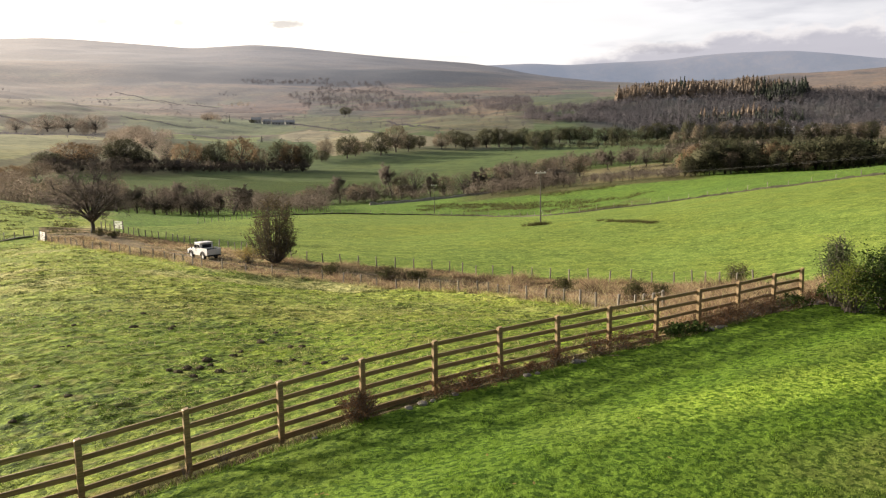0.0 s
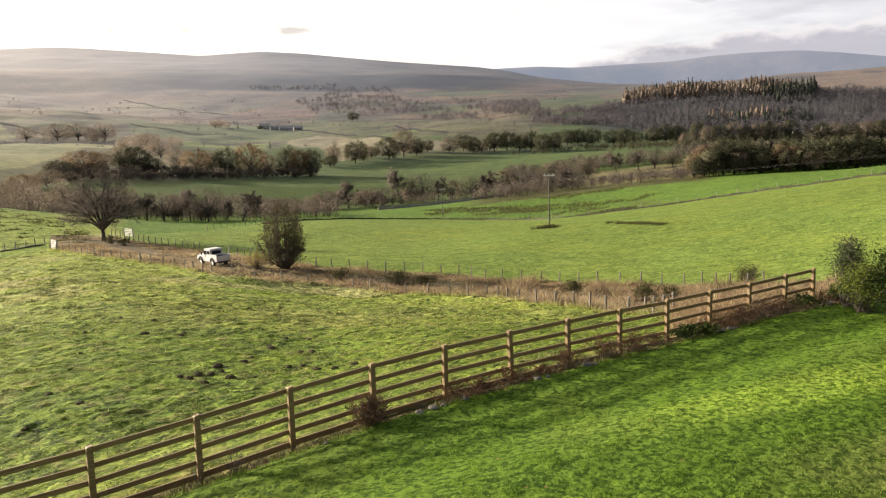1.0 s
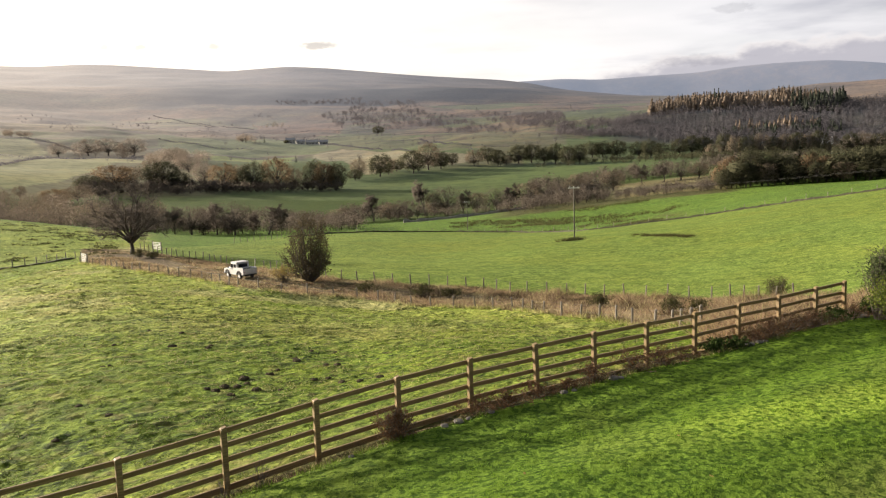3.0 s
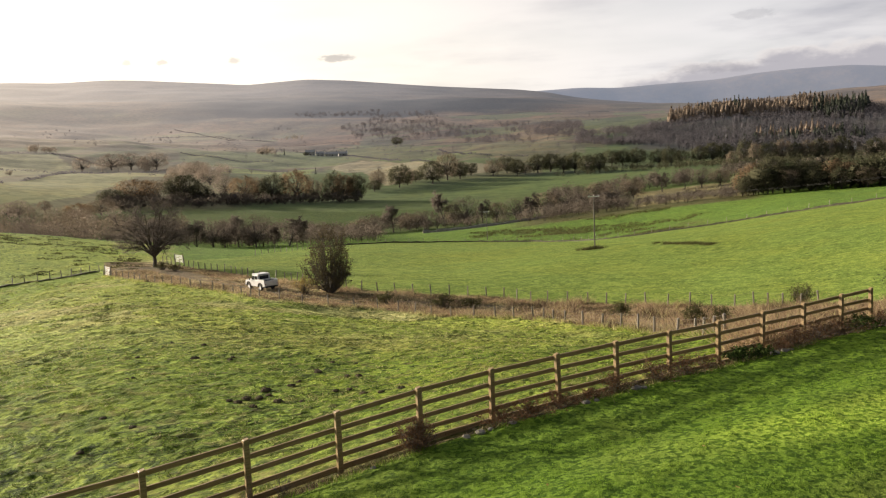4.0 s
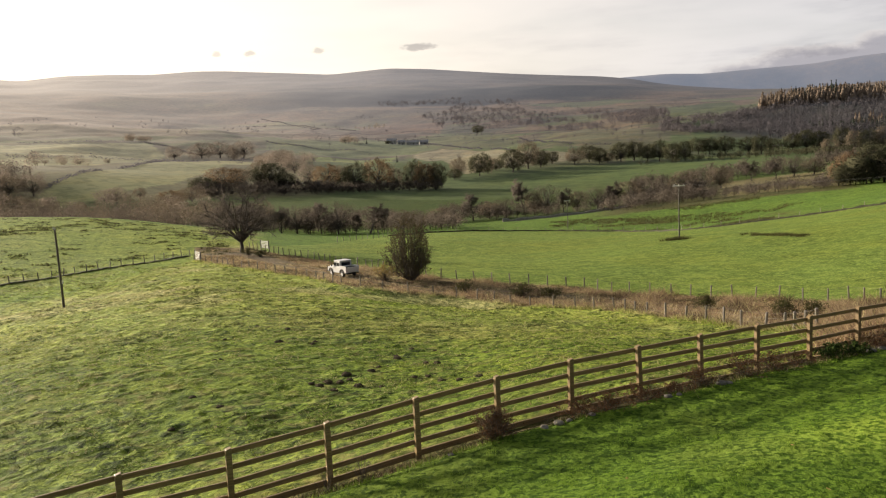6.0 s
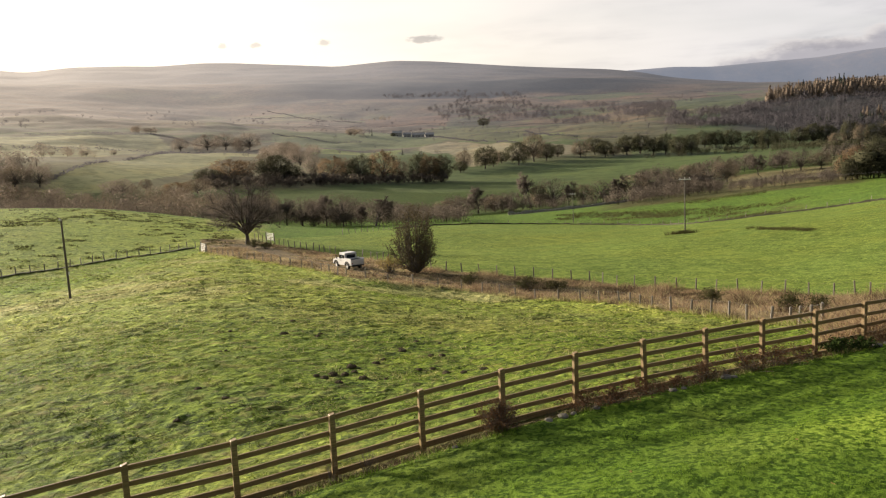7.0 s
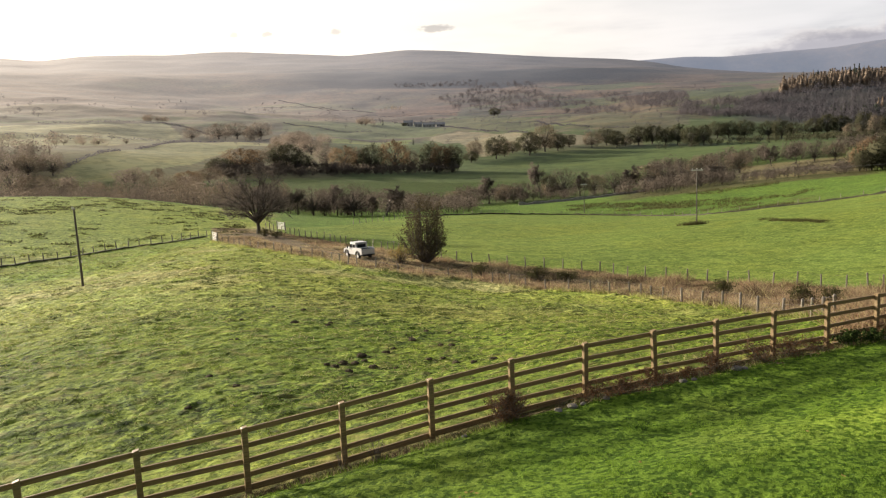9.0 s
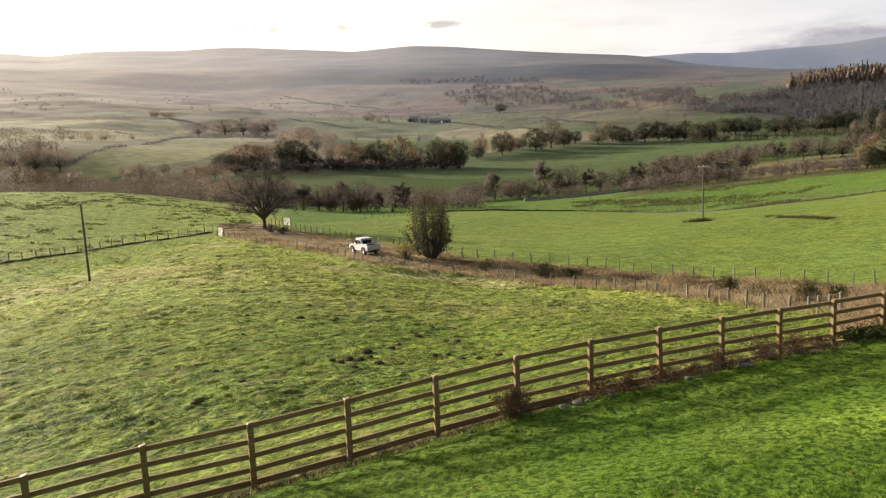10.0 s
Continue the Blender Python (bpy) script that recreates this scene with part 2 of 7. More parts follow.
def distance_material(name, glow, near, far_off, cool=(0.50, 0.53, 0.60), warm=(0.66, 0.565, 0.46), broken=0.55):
    """Fields and moor far off, with haze glow added, stronger and warmer towards the sun."""
    m, t = material(name)
    c = place(t)
    cover = t.nodes.new("ShaderNodeAttribute")
    cover.attribute_name = "cover"
    vast, wide, small = noise_node(t, c, 0.004, 6.0, 0.65), noise_node(t, c, 0.02, 5.0, 0.65), noise_node(t, c, 0.11, 4.0, 0.65)
    col = cover.outputs["Color"]
    col = mix_node(t, math_node(t, "MULTIPLY", ramp_node(t, vast, 0.4, 0.62), 0.5), col, mix_node(t, 1.0, col, (0.55, 0.55, 0.58), "MULTIPLY"))
    col = mix_node(t, math_node(t, "MULTIPLY", ramp_node(t, wide, 0.45, 0.65), 0.55), col, mix_node(t, 1.0, col, (1.4, 1.22, 1.0), "MULTIPLY"))
    col = mix_node(t, math_node(t, "MULTIPLY", ramp_node(t, small, 0.46, 0.6), broken), col, mix_node(t, 1.0, col, (0.5, 0.52, 0.5), "MULTIPLY"))
    b = node(t, "ShaderNodeBsdfPrincipled", Roughness=0.95)
    b.inputs["Specular IOR Level"].default_value = 0.08
    t.links.new(col, b.inputs["Base Color"])
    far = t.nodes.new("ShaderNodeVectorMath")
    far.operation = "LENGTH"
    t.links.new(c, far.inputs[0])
    # haze put into the emission, growing with distance
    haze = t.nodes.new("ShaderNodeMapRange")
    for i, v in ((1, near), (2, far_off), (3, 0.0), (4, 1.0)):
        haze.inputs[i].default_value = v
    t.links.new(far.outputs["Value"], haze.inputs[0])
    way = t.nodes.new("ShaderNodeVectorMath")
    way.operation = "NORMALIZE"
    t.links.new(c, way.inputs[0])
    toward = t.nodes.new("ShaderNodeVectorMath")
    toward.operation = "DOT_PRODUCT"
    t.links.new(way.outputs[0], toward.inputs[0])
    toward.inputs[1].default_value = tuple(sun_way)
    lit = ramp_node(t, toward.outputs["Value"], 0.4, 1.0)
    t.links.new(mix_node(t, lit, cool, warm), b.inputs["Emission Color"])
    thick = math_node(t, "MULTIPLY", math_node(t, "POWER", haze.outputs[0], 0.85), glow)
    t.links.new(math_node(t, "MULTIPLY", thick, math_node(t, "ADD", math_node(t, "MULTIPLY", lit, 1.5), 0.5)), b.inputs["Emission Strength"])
    return surface(m, t, b.outputs[0])


def blade_material(name, through_it):
    """Grass blades in the colour of the sward that they stand in, with light coming through."""
    m, t = material(name)
    cover = t.nodes.new("ShaderNodeAttribute")
    cover.attribute_name = "cover"
    b = node(t, "ShaderNodeBsdfPrincipled", Roughness=0.65)
    b.inputs["Specular IOR Level"].default_value = 0.1
    tr = t.nodes.new("ShaderNodeBsdfTranslucent")
    t.links.new(cover.outputs["Color"], b.inputs["Base Color"])
    t.links.new(cover.outputs["Color"], tr.inputs["Color"])
    mix = t.nodes.new("ShaderNodeMixShader")
    mix.inputs[0].default_value = through_it
    t.links.new(b.outputs[0], mix.inputs[1])
    t.links.new(tr.outputs[0], mix.inputs[2])
    return surface(m, t, mix.outputs[0])


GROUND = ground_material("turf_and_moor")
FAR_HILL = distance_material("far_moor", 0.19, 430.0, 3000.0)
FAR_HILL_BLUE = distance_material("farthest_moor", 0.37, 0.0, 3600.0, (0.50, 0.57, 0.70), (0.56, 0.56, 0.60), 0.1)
BLADE = blade_material("grass_blades", 0.42)
BARK = plain("bark", (0.10, 0.085, 0.07), 0.9, 14.0, 0.4, 0.02)
TWIG = leafy("bare_twigs", (0.125, 0.105, 0.09), (0.185, 0.158, 0.132), 0.4)
TWIG_DENSE = leafy("dense_bare_twigs", (0.12, 0.102, 0.084), (0.195, 0.165, 0.132), 0.45)
BROWN_TWIG = leafy("brown_twig_thicket", (0.125, 0.104, 0.086), (0.16, 0.133, 0.109), 0.5, swing=0.1)
# paler copy of the twigs, with haze put into its colour
HAZED_SCRUB = leafy("pale_hazel_scrub", (0.26, 0.215, 0.17), (0.33, 0.275, 0.22), 0.65, swing=0.1)
# darker and paler tones of one bare wood, haze put into both
DARK_WOOD = leafy("dark_alder_wood", (0.12, 0.114, 0.126), (0.145, 0.137, 0.148), 0.5, swing=0.0)
FAR_TWIG = leafy("far_bare_woodland", (0.135, 0.124, 0.134), (0.155, 0.142, 0.15), 0.5, swing=0.0)
LEAF_GREEN = leafy("dark_green_leaves", (0.074, 0.08, 0.048), (0.12, 0.118, 0.068), 0.5)
LEAF_BROWN = leafy("brown_autumn_leaves", (0.175, 0.145, 0.105), (0.26, 0.21, 0.15), 0.55)
LEAF_RUSSET = leafy("russet_autumn_leaves", (0.20, 0.14, 0.085), (0.29, 0.205, 0.12), 0.5)
NEEDLE = leafy("dark_spruce_needles", (0.045, 0.055, 0.045), (0.075, 0.085, 0.06), 0.15, swing=0.0)
LARCH = leafy("golden_larch_needles", (0.26, 0.205, 0.155), (0.35, 0.28, 0.21), 0.3, swing=0.0)
EVERGREEN = leafy("garden_evergreen_leaves", (0.022, 0.042, 0.012), (0.065, 0.095, 0.022), 0.25)
THORN = leafy("sparse_thorn_leaves", (0.075, 0.063, 0.038), (0.14, 0.115, 0.065), 0.3)
POST_WOOD = timber("treated_timber", (0.285, 0.19, 0.075), 0.2)
STAKE_WOOD = timber("weathered_stakes", (0.22, 0.19, 0.15), 0.8)
POLE_WOOD = timber("creosoted_pole", (0.095, 0.08, 0.065), 0.4)
BANK = plain("grassy_ditch_bank", (0.10, 0.105, 0.04), 0.95, 6.0, 0.4, 0.03)
WHITE_PAINT = plain("white_paint", (0.78, 0.77, 0.74), 0.45, 18.0, 0.06, 0.001, broad=2.5)
STONE = plain("field_stone", (0.30, 0.28, 0.25), 0.9, 9.0, 0.35, 0.02)
GARDEN_STONE = plain("mossy_garden_stone", (0.19, 0.175, 0.145), 0.9, 9.0, 0.45, 0.02)
PALE_WALL = plain("weathered_pale_render", (0.44, 0.43, 0.40), 0.85, 6.0, 0.2, 0.005)
BOUNDARY_DARK = plain("mossy_wall_stone", (0.055, 0.055, 0.03), 0.95, 5.0, 0.4, 0.03)
SLATE = plain("roof_slate", (0.35, 0.35, 0.35), 0.85, 4.0, 0.25, 0.01)
WIRE = plain("rusty_wire", (0.14, 0.12, 0.10), 0.8, 20.0, 0.1, 0.0)
CABLE = plain("overhead_cable", (0.03, 0.03, 0.03), 0.8, 20.0, 0.1, 0.0)
EARTH = plain("molehill_earth", (0.078, 0.064, 0.038), 0.95, 12.0, 0.4, 0.03, spec=0.05)
DARK_TUFT = leafy("dark_pasture_tufts", (0.05, 0.07, 0.015), (0.11, 0.12, 0.035), 0.25)
DEAD_RUSH = leafy("dark_rushes", (0.06, 0.07, 0.025), (0.12, 0.11, 0.045), 0.25)
LEAF_BUSH = leafy("russet_bush_leaves", (0.10, 0.055, 0.031), (0.19, 0.11, 0.058), 0.3)
LEAF_GREY = leafy("grey_green_leaves", (0.06, 0.08, 0.035), (0.12, 0.145, 0.065), 0.3)
LEAF_GOLD = leafy("yellow_green_leaves", (0.06, 0.10, 0.02), (0.22, 0.25, 0.05), 0.35)
LEAF_STRAW = leafy("yellow_willow_leaves", (0.26, 0.20, 0.06), (0.36, 0.28, 0.10), 0.4)
CAR_WHITE = plain("white_car_paint", (0.66, 0.66, 0.64), 0.35, 8.0, 0.05, 0.0)
CAR_BLACK = plain("black_rubber_and_plastic", (0.02, 0.02, 0.02), 0.7, 20.0, 0.3, 0.001)
CAR_GLASS = plain("dark_car_glass", (0.02, 0.025, 0.03), 0.05, 5.0, 0.1, 0.0, spec=0.6)
CAR_RED = plain("red_lamp_glass", (0.35, 0.02, 0.015), 0.2, 5.0, 0.1, 0.0)
GALVANISED = plain("galvanised_steel", (0.62, 0.62, 0.60), 0.5, 12.0, 0.12, 0.001, metal=0.3)
WINDOW_DARK = plain("dark_window_glass", (0.03, 0.03, 0.035), 0.15, 3.0, 0.2, 0.0)

# ---- the lie of the land ----
# Height of the ground below or above the eye along ten bearings from the house, at these distances.
REACH = (8, 14, 20, 30, 45, 65, 90, 120, 160, 210, 270, 340, 430, 550, 700, 900, 1200, 1700, 2400)
SECTIONS = {}


def section(bearing, *heights):
    SECTIONS[bearing] = heights


section(-44, -5.2, -6.4, -6.9, -7.1, -8.7, -11.4, -12.4, -11.6, -9.5, -9.2, -14.6, -18.5, -17.2, 3.1, 10.8, 29.2, 61.6, 99.9, 179.3)
section(-34, -5.2, -6.3, -6.8, -7.0, -8.3, -10.6, -12.5, -12.8, -11.4, -11.5, -18.5, -22.2, -19.4, -2.2, 3.9, 19.3, 56.0, 85.2, 169.5)
section(-26, -5.2, -6.1, -6.7, -7.1, -8.2, -10.2, -12.0, -13.5, -14.2, -16.3, -22.1, -24.7, -20.6, -11.2, -2.4, 6.2, 44.9, 65.8, 157.4)
section(-18, -5.2, -5.9, -6.7, -7.5, -8.6, -11.0, -13.0, -14.6, -16.6, -20.7, -24.3, -24.4, -22.8, -17.1, -6.2, -0.6, 27.8, 61.2, 160.6)
section(-10, -5.2, -5.6, -6.5, -7.8, -9.4, -12.5, -13.4, -15.6, -17.3, -21.2, -25.6, -28.8, -25.9, -21.7, -8.1, -3.1, 16.8, 66.3, 158.5)
section(-2, -5.2, -5.3, -6.1, -7.5, -9.9, -13.0, -13.9, -15.9, -18.1, -22.8, -24.7, -28.2, -26.3, -21.8, -7.5, 6.7, 21.0, 68.5, 149.6)
section(6, -5.2, -5.2, -5.8, -7.5, -10.1, -12.9, -13.9, -14.7, -17.9, -22.1, -21.3, -23.9, -23.8, -17.9, -9.5, 11.2, 31.8, 64.3, 134.0)
section(14, -5.2, -5.3, -5.5, -7.4, -10.1, -12.5, -13.2, -13.2, -15.7, -17.9, -17.6, -19.4, -18.5, -14.0, -12.0, 7.3, 44.3, 62.9, 122.7)
section(22, -5.2, -5.4, -5.2, -6.2, -9.0, -11.4, -11.3, -10.9, -11.8, -12.9, -15.0, -15.6, -15.2, -13.0, -12.1, 4.7, 46.9, 63.0, 130.0)
section(32, -5.2, -5.1, -5.2, -5.6, -7.5, -9.2, -8.4, -8.1, -7.4, -8.8, -12.9, -12.2, -12.5, -11.0, -9.5, 2.9, 41.3, 60.4, 140.1)
# The skyline: height in degrees over the eye, by bearing, of the near ridge and the far one.
NEAR_RIDGE = ((-60, 5.6), (-45, 5.9), (-39.2, 5.88), (-37, 5.7), (-34.4, 6.02), (-31.6, 6.09), (-29.1, 6.06), (-26.3, 6.24), (-24.3, 6.22), (-19.6, 5.95), (-17.1, 5.78), (-15.2, 5.92), (-13, 6.06), (-10.3, 5.9), (-7.2, 5.57), (-4.1, 5.24), (1.9, 4.7), (3.9, 4.4), (5.9, 3.93), (8.7, 3.47), (11.4, 3.07), (14.1, 2.64), (20, 2.2), (40, 2.6))
FAR_RIDGE = ((-60, 3.5), (-10, 3.8), (3, 4.5), (6.3, 4.56), (8.7, 4.38), (12.5, 4.46), (15.2, 4.48), (17.7, 4.7), (19.9, 4.78), (23.3, 4.74), (25.6, 4.45), (28.7, 3.95), (34, 3.6), (50, 3.4))
NEAR_RIDGE_AT, FAR_RIDGE_AT = 3700.0, 4700.0
FENCE_START, FENCE_STEP = np.array((-6.17, 12.53)), np.array((1.4771, 1.0286))


def spline(values, pos):
    """Catmull-Rom along the first axis."""
    n = len(values)
    i = np.clip(np.floor(pos).astype(int), 0, n - 2)
    f = np.clip(pos - i, 0, 1)
    a, b, c, d = (np.clip(i + k, 0, n - 1) for k in (-1, 0, 1, 2))
    return i, f, (a, b, c, d), (-0.5 * f + f ** 2 - 0.5 * f ** 3, 1 - 2.5 * f ** 2 + 1.5 * f ** 3, 0.5 * f + 2 * f ** 2 - 1.5 * f ** 3, -0.5 * f ** 2 + 0.5 * f ** 3)


def lattice(x, y, seed):
    """Smooth value noise between -1 and 1, one cell a unit."""
    xi, yi = np.floor(x), np.floor(y)
    fx, fy = x - xi, y - yi
    fx, fy = fx * fx * (3 - 2 * fx), fy * fy * (3 - 2 * fy)

    def h(i, j):
        v = np.sin(i * 127.1 + j * 311.7 + seed * 74.7) * 43758.5453
        return 2 * (v - np.floor(v)) - 1
    return (h(xi, yi) * (1 - fx) + h(xi + 1, yi) * fx) * (1 - fy) + (h(xi, yi + 1) * (1 - fx) + h(xi + 1, yi + 1) * fx) * fy


def rugged(x, y, size, seed, octaves=4):
    total, amp = 0.0, 1.0
    for k in range(octaves):
        total = total + amp * lattice(x / size, y / size, seed + k)
        amp, size = amp * 0.5, size * 0.5
    return total / 1.9


def smooth(v, low, high):
    f = np.clip((v - low) / (high - low), 0, 1)
    return f * f * (3 - 2 * f)


def soft_profile(bearing, profile):
    b, h = np.array([p[0] for p in profile], float), np.array([p[1] for p in profile], float)
    return sum(np.interp(bearing + s, b, h) for s in (-0.5, -0.25, 0.0, 0.25, 0.5)) / 5


BEARINGS = np.array(sorted(SECTIONS), float)
TABLE = np.array([SECTIONS[b] for b in sorted(SECTIONS)], float)


def broad_height(x, y):
    x, y = np.asarray(x, float), np.asarray(y, float)
    d, bearing = np.hypot(x, y), np.degrees(np.arctan2(x, y))
    pa = np.interp(bearing, BEARINGS, np.arange(len(BEARINGS)))
    pd = np.interp(np.log(np.maximum(d, 1)), np.log(REACH), np.arange(len(REACH)))
    _, _, ia, wa = spline(BEARINGS, pa)
    _, _, jd, wd = spline(REACH, pd)
    h = 0.0
    for i, u in zip(ia, wa):
        for j, v in zip(jd, wd):
            h = h + u * v * TABLE[i, j]
    r1 = NEAR_RIDGE_AT * np.tan(np.radians(soft_profile(bearing, NEAR_RIDGE)))
    r2 = FAR_RIDGE_AT * np.tan(np.radians(soft_profile(bearing, FAR_RIDGE)))
    u = np.clip((d - 2100) / (NEAR_RIDGE_AT - 2100), 0, 1)
    rise = h + (r1 - h) * u ** 1.15
    h = np.where(d > 2100, rise, h)
    v = np.clip((d - NEAR_RIDGE_AT) / (FAR_RIDGE_AT - NEAR_RIDGE_AT), 0, 1)
    dip = np.minimum(r1, r2) - 60
    far = np.where(v < 0.5, r1 + (dip - r1) * smooth(v, 0, 0.5), dip + (r2 - dip) * smooth(v, 0.5, 1.0))
    return np.where(d > NEAR_RIDGE_AT, far, h)


def fence_side(x, y):
    """Metres on the house's side of the timber fence."""
    n = np.array((FENCE_STEP[1], -FENCE_STEP[0])) / 1.8
    return (x - FENCE_START[0]) * n[0] + (y - FENCE_START[1]) * n[1]


def line_gap(x, y, line):
    """Distance to a polyline in the plan."""
    best = np.full(np.shape(x), 1e9)
    for (ax, ay), (bx, by) in zip(line, line[1:]):
        ux, uy = bx - ax, by - ay
        f = np.clip(((x - ax) * ux + (y - ay) * uy) / (ux * ux + uy * uy), 0, 1)
        best = np.minimum(best, np.hypot(x - ax - f * ux, y - ay - f * uy))
    return best


NEAR_WIRE = [(-50.4, 97.3), (-45.0, 92.0), (-39.6, 86.0), (-32.6, 79.5), (-26.1, 73.9), (-20.9, 67.4), (-17.7, 66.3), (-14.5, 66.8), (-11.1, 67.1), (-8.0, 65.3), (-5.9, 62.9), (-4.0, 61.2), (-0.8, 59.1), (2.4, 54.9), (3.9, 48.8), (5.6, 45.0), (6.7, 41.9), (7.5, 37.8), (8.4, 35.0), (7.6, 26.1)]
FAR_WIRE = [(-53.9, 123.4), (-44.4, 112.6), (-36.0, 104.6), (-29.5, 96.6), (-25.4, 93.2), (-21.3, 87.0), (-17.2, 82.3), (-13.3, 80.3), (-8.9, 79.1), (-4.1, 77.8), (0.1, 76.4), (3.4, 72.3), (7.7, 70.1), (11.3, 66.8), (14.9, 63.9), (18.6, 60.0), (19.6, 54.9), (20.8, 50.1)]
TRACK = [(13.9, 54.2), (9.0, 58.2), (0.6, 68.7), (-4.6, 72.0), (-9.0, 73.2), (-12.6, 72.6), (-15.8, 73.0), (-19.7, 75.8), (-25.4, 83.1), (-31.9, 90.4), (-38.8, 98.3), (-46.5, 108.0), (-51.0, 112.8), (-52.9, 111.7), (-54.4, 109.8)]
FIELD_WALL = [(-52.7, 128.0), (-49.6, 130.7), (-47.3, 135.1), (-45.9, 146.3), (-45.6, 164.0), (-44.9, 185.5), (-39.0, 203.8), (-29.8, 222.4), (-17.2, 225.0), (-5.8, 221.2), (9.6, 210.6), (19.0, 197.9), (25.1, 180.4), (32.8, 173.7), (40.1, 167.8), (47.8, 161.2), (56.0, 152.3), (62.6, 142.8), (67.7, 136.6), (72.4, 130.2)]
LEFT_HEDGE = [(-56.0, 106.9), (-57.7, 99.1), (-59.8, 94.1), (-61.3, 89.0), (-62.3, 83.7), (-63.9, 78.9), (-64.7, 74.6), (-66.0, 60.0), (-67.0, 40.0)]


def reach_of(line, bearing):
    """How far off a polyline lies, by bearing."""
    b = sorted((math.degrees(math.atan2(x, y)), math.hypot(x, y)) for x, y in line)
    return np.interp(bearing, [p[0] for p in b], [p[1] for p in b])


def lawn_terms(x, y):
    return np.stack((np.ones_like(x), x, y, x * x, x * y, y * y), -1)


def fit_lawn():
    """The lawn is one even slope: the smoothest sheet through the lie of the land there."""
    b, d = np.meshgrid(np.radians(np.linspace(-32, 38, 40)), np.linspace(8, 27, 40))
    x, y = d * np.sin(b), d * np.cos(b)
    on = fence_side(x, y) > 0.3
    x, y = x[on], y[on]
    return np.linalg.lstsq(lawn_terms(x, y), broad_height(x, y), rcond=None)[0]


LAWN_SLOPE = fit_lawn()


def tussocks_at(x, y):
    """How far a tussock of rough grass stands up, from 0 to 1."""
    return np.clip(0.8 * rugged(x, y, 0.46, 9, 2) + 0.22 * lattice(x / 1.9, y / 1.9, 8) - 0.06, 0, 1)


def tufts_at(x, y):
    """The unevenness of the mown lawn, about -1.5 to 1.5."""
    return 1.1 * rugged(x, y, 0.24, 6, 2) + 0.5 * lattice(x / 0.6, y / 0.6, 5)


def ground_height(x, y):
    """Height of the ground in the world, with the unevenness of turf and pasture."""
    x, y = np.asarray(x, float), np.asarray(y, float)
    d = np.hypot(x, y)
    h = broad_height(x, y)
    side = fence_side(x, y)
    lawn = smooth(side, 0.3, 0.9)
    even = smooth(side, 0.2, 1.6) * (1 - smooth(d, 26, 34)) * smooth(d, 5, 8)
    h = h + (lawn_terms(np.clip(x, -12, 18), np.clip(y, 4, 30)) @ LAWN_SLOPE - h) * even
    field = (1 - lawn) * smooth(d, 12, 20) * (1 - smooth(d, 300, 500))
    tussock = tussocks_at(x, y)
    inner = (1 - smooth(d - reach_of(FAR_WIRE, np.degrees(np.arctan2(x, y))), -3, 0)) + smooth(-np.degrees(np.arctan2(x, y)), 24, 27)
    h = h + field * (0.10 * rugged(x, y, 5.0, 3) + (0.07 + (0.04 + 0.17 * smooth(d, 26, 60)) * np.clip(inner, 0, 1)) * tussock + 0.03 * (1 - smooth(d, 45, 75)) * lattice(x / 0.22, y / 0.22, 29))
    h = h + lawn * (1 - smooth(d, 40, 60)) * smooth(d, 7.5, 9.0) * ((0.018 + 0.012 * smooth(d, 11, 17)) * tufts_at(x, y) + 0.010 * lattice(x / 1.5, y / 1.5, 7))
    h = h - lawn * 0.10 * smooth(side, 0.8, 2.6) + 0.26 * smooth(side + 0.3 * rugged(x, y, 7.0, 15), 3.0, 5.0) * lawn * (1 - smooth(side, 6.5, 11.0) * 0.3)
    h = h - 0.32 * np.exp(-((side - 0.1) / 0.5) ** 2) * 0.4
    h = h + 0.30 * np.exp(-(line_gap(x, y, NEAR_WIRE) / 2.2) ** 2) * np.where(d < 130, 1, 0)
    h = h + smooth(d, 520, 900) * (1 - smooth(d, 1500, 2300)) * (8.0 * rugged(x, y, 150.0, 21) + 3.0 * rugged(x, y, 48.0, 24, 2))
    h = h + smooth(d, 1400, 2200) * 11.0 * rugged(x, y, 300.0, 31) * (1 - smooth(np.abs(d - NEAR_RIDGE_AT), 300, 0)) * (1 - smooth(np.abs(d - FAR_RIDGE_AT), 300, 0))
    return h + EYE


def spot(bearing, d):
    """The place on the ground at a bearing and a distance from the house."""
    x, y = d * math.sin(radians(bearing)), d * math.cos(radians(bearing))
    return Vector((x, y, float(ground_height(x, y))))


def on_ground(x, y):
    return Vector((x, y, float(ground_height(x, y))))


def blend(a, b, w):
    return a + (np.array(b) - a) * w[..., None]


FIELDS = []


def field_patch(tone, *corners):
    """A field or a patch of bracken: its base colour, and its corners by bearing and distance."""
    FIELDS.append((tone, np.array(corners, float)))


def inside(b, d, corners):
    """Whether bearings and distances lie within a polygon."""
    odd = np.zeros(b.shape, bool)
    for (b0, d0), (b1, d1) in zip(corners, np.roll(corners, -1, axis=0)):
        if b0 != b1:
            odd ^= ((b0 > b) != (b1 > b)) & (d < (d1 - d0) * (b - b0) / (b1 - b0) + d0)
    return odd


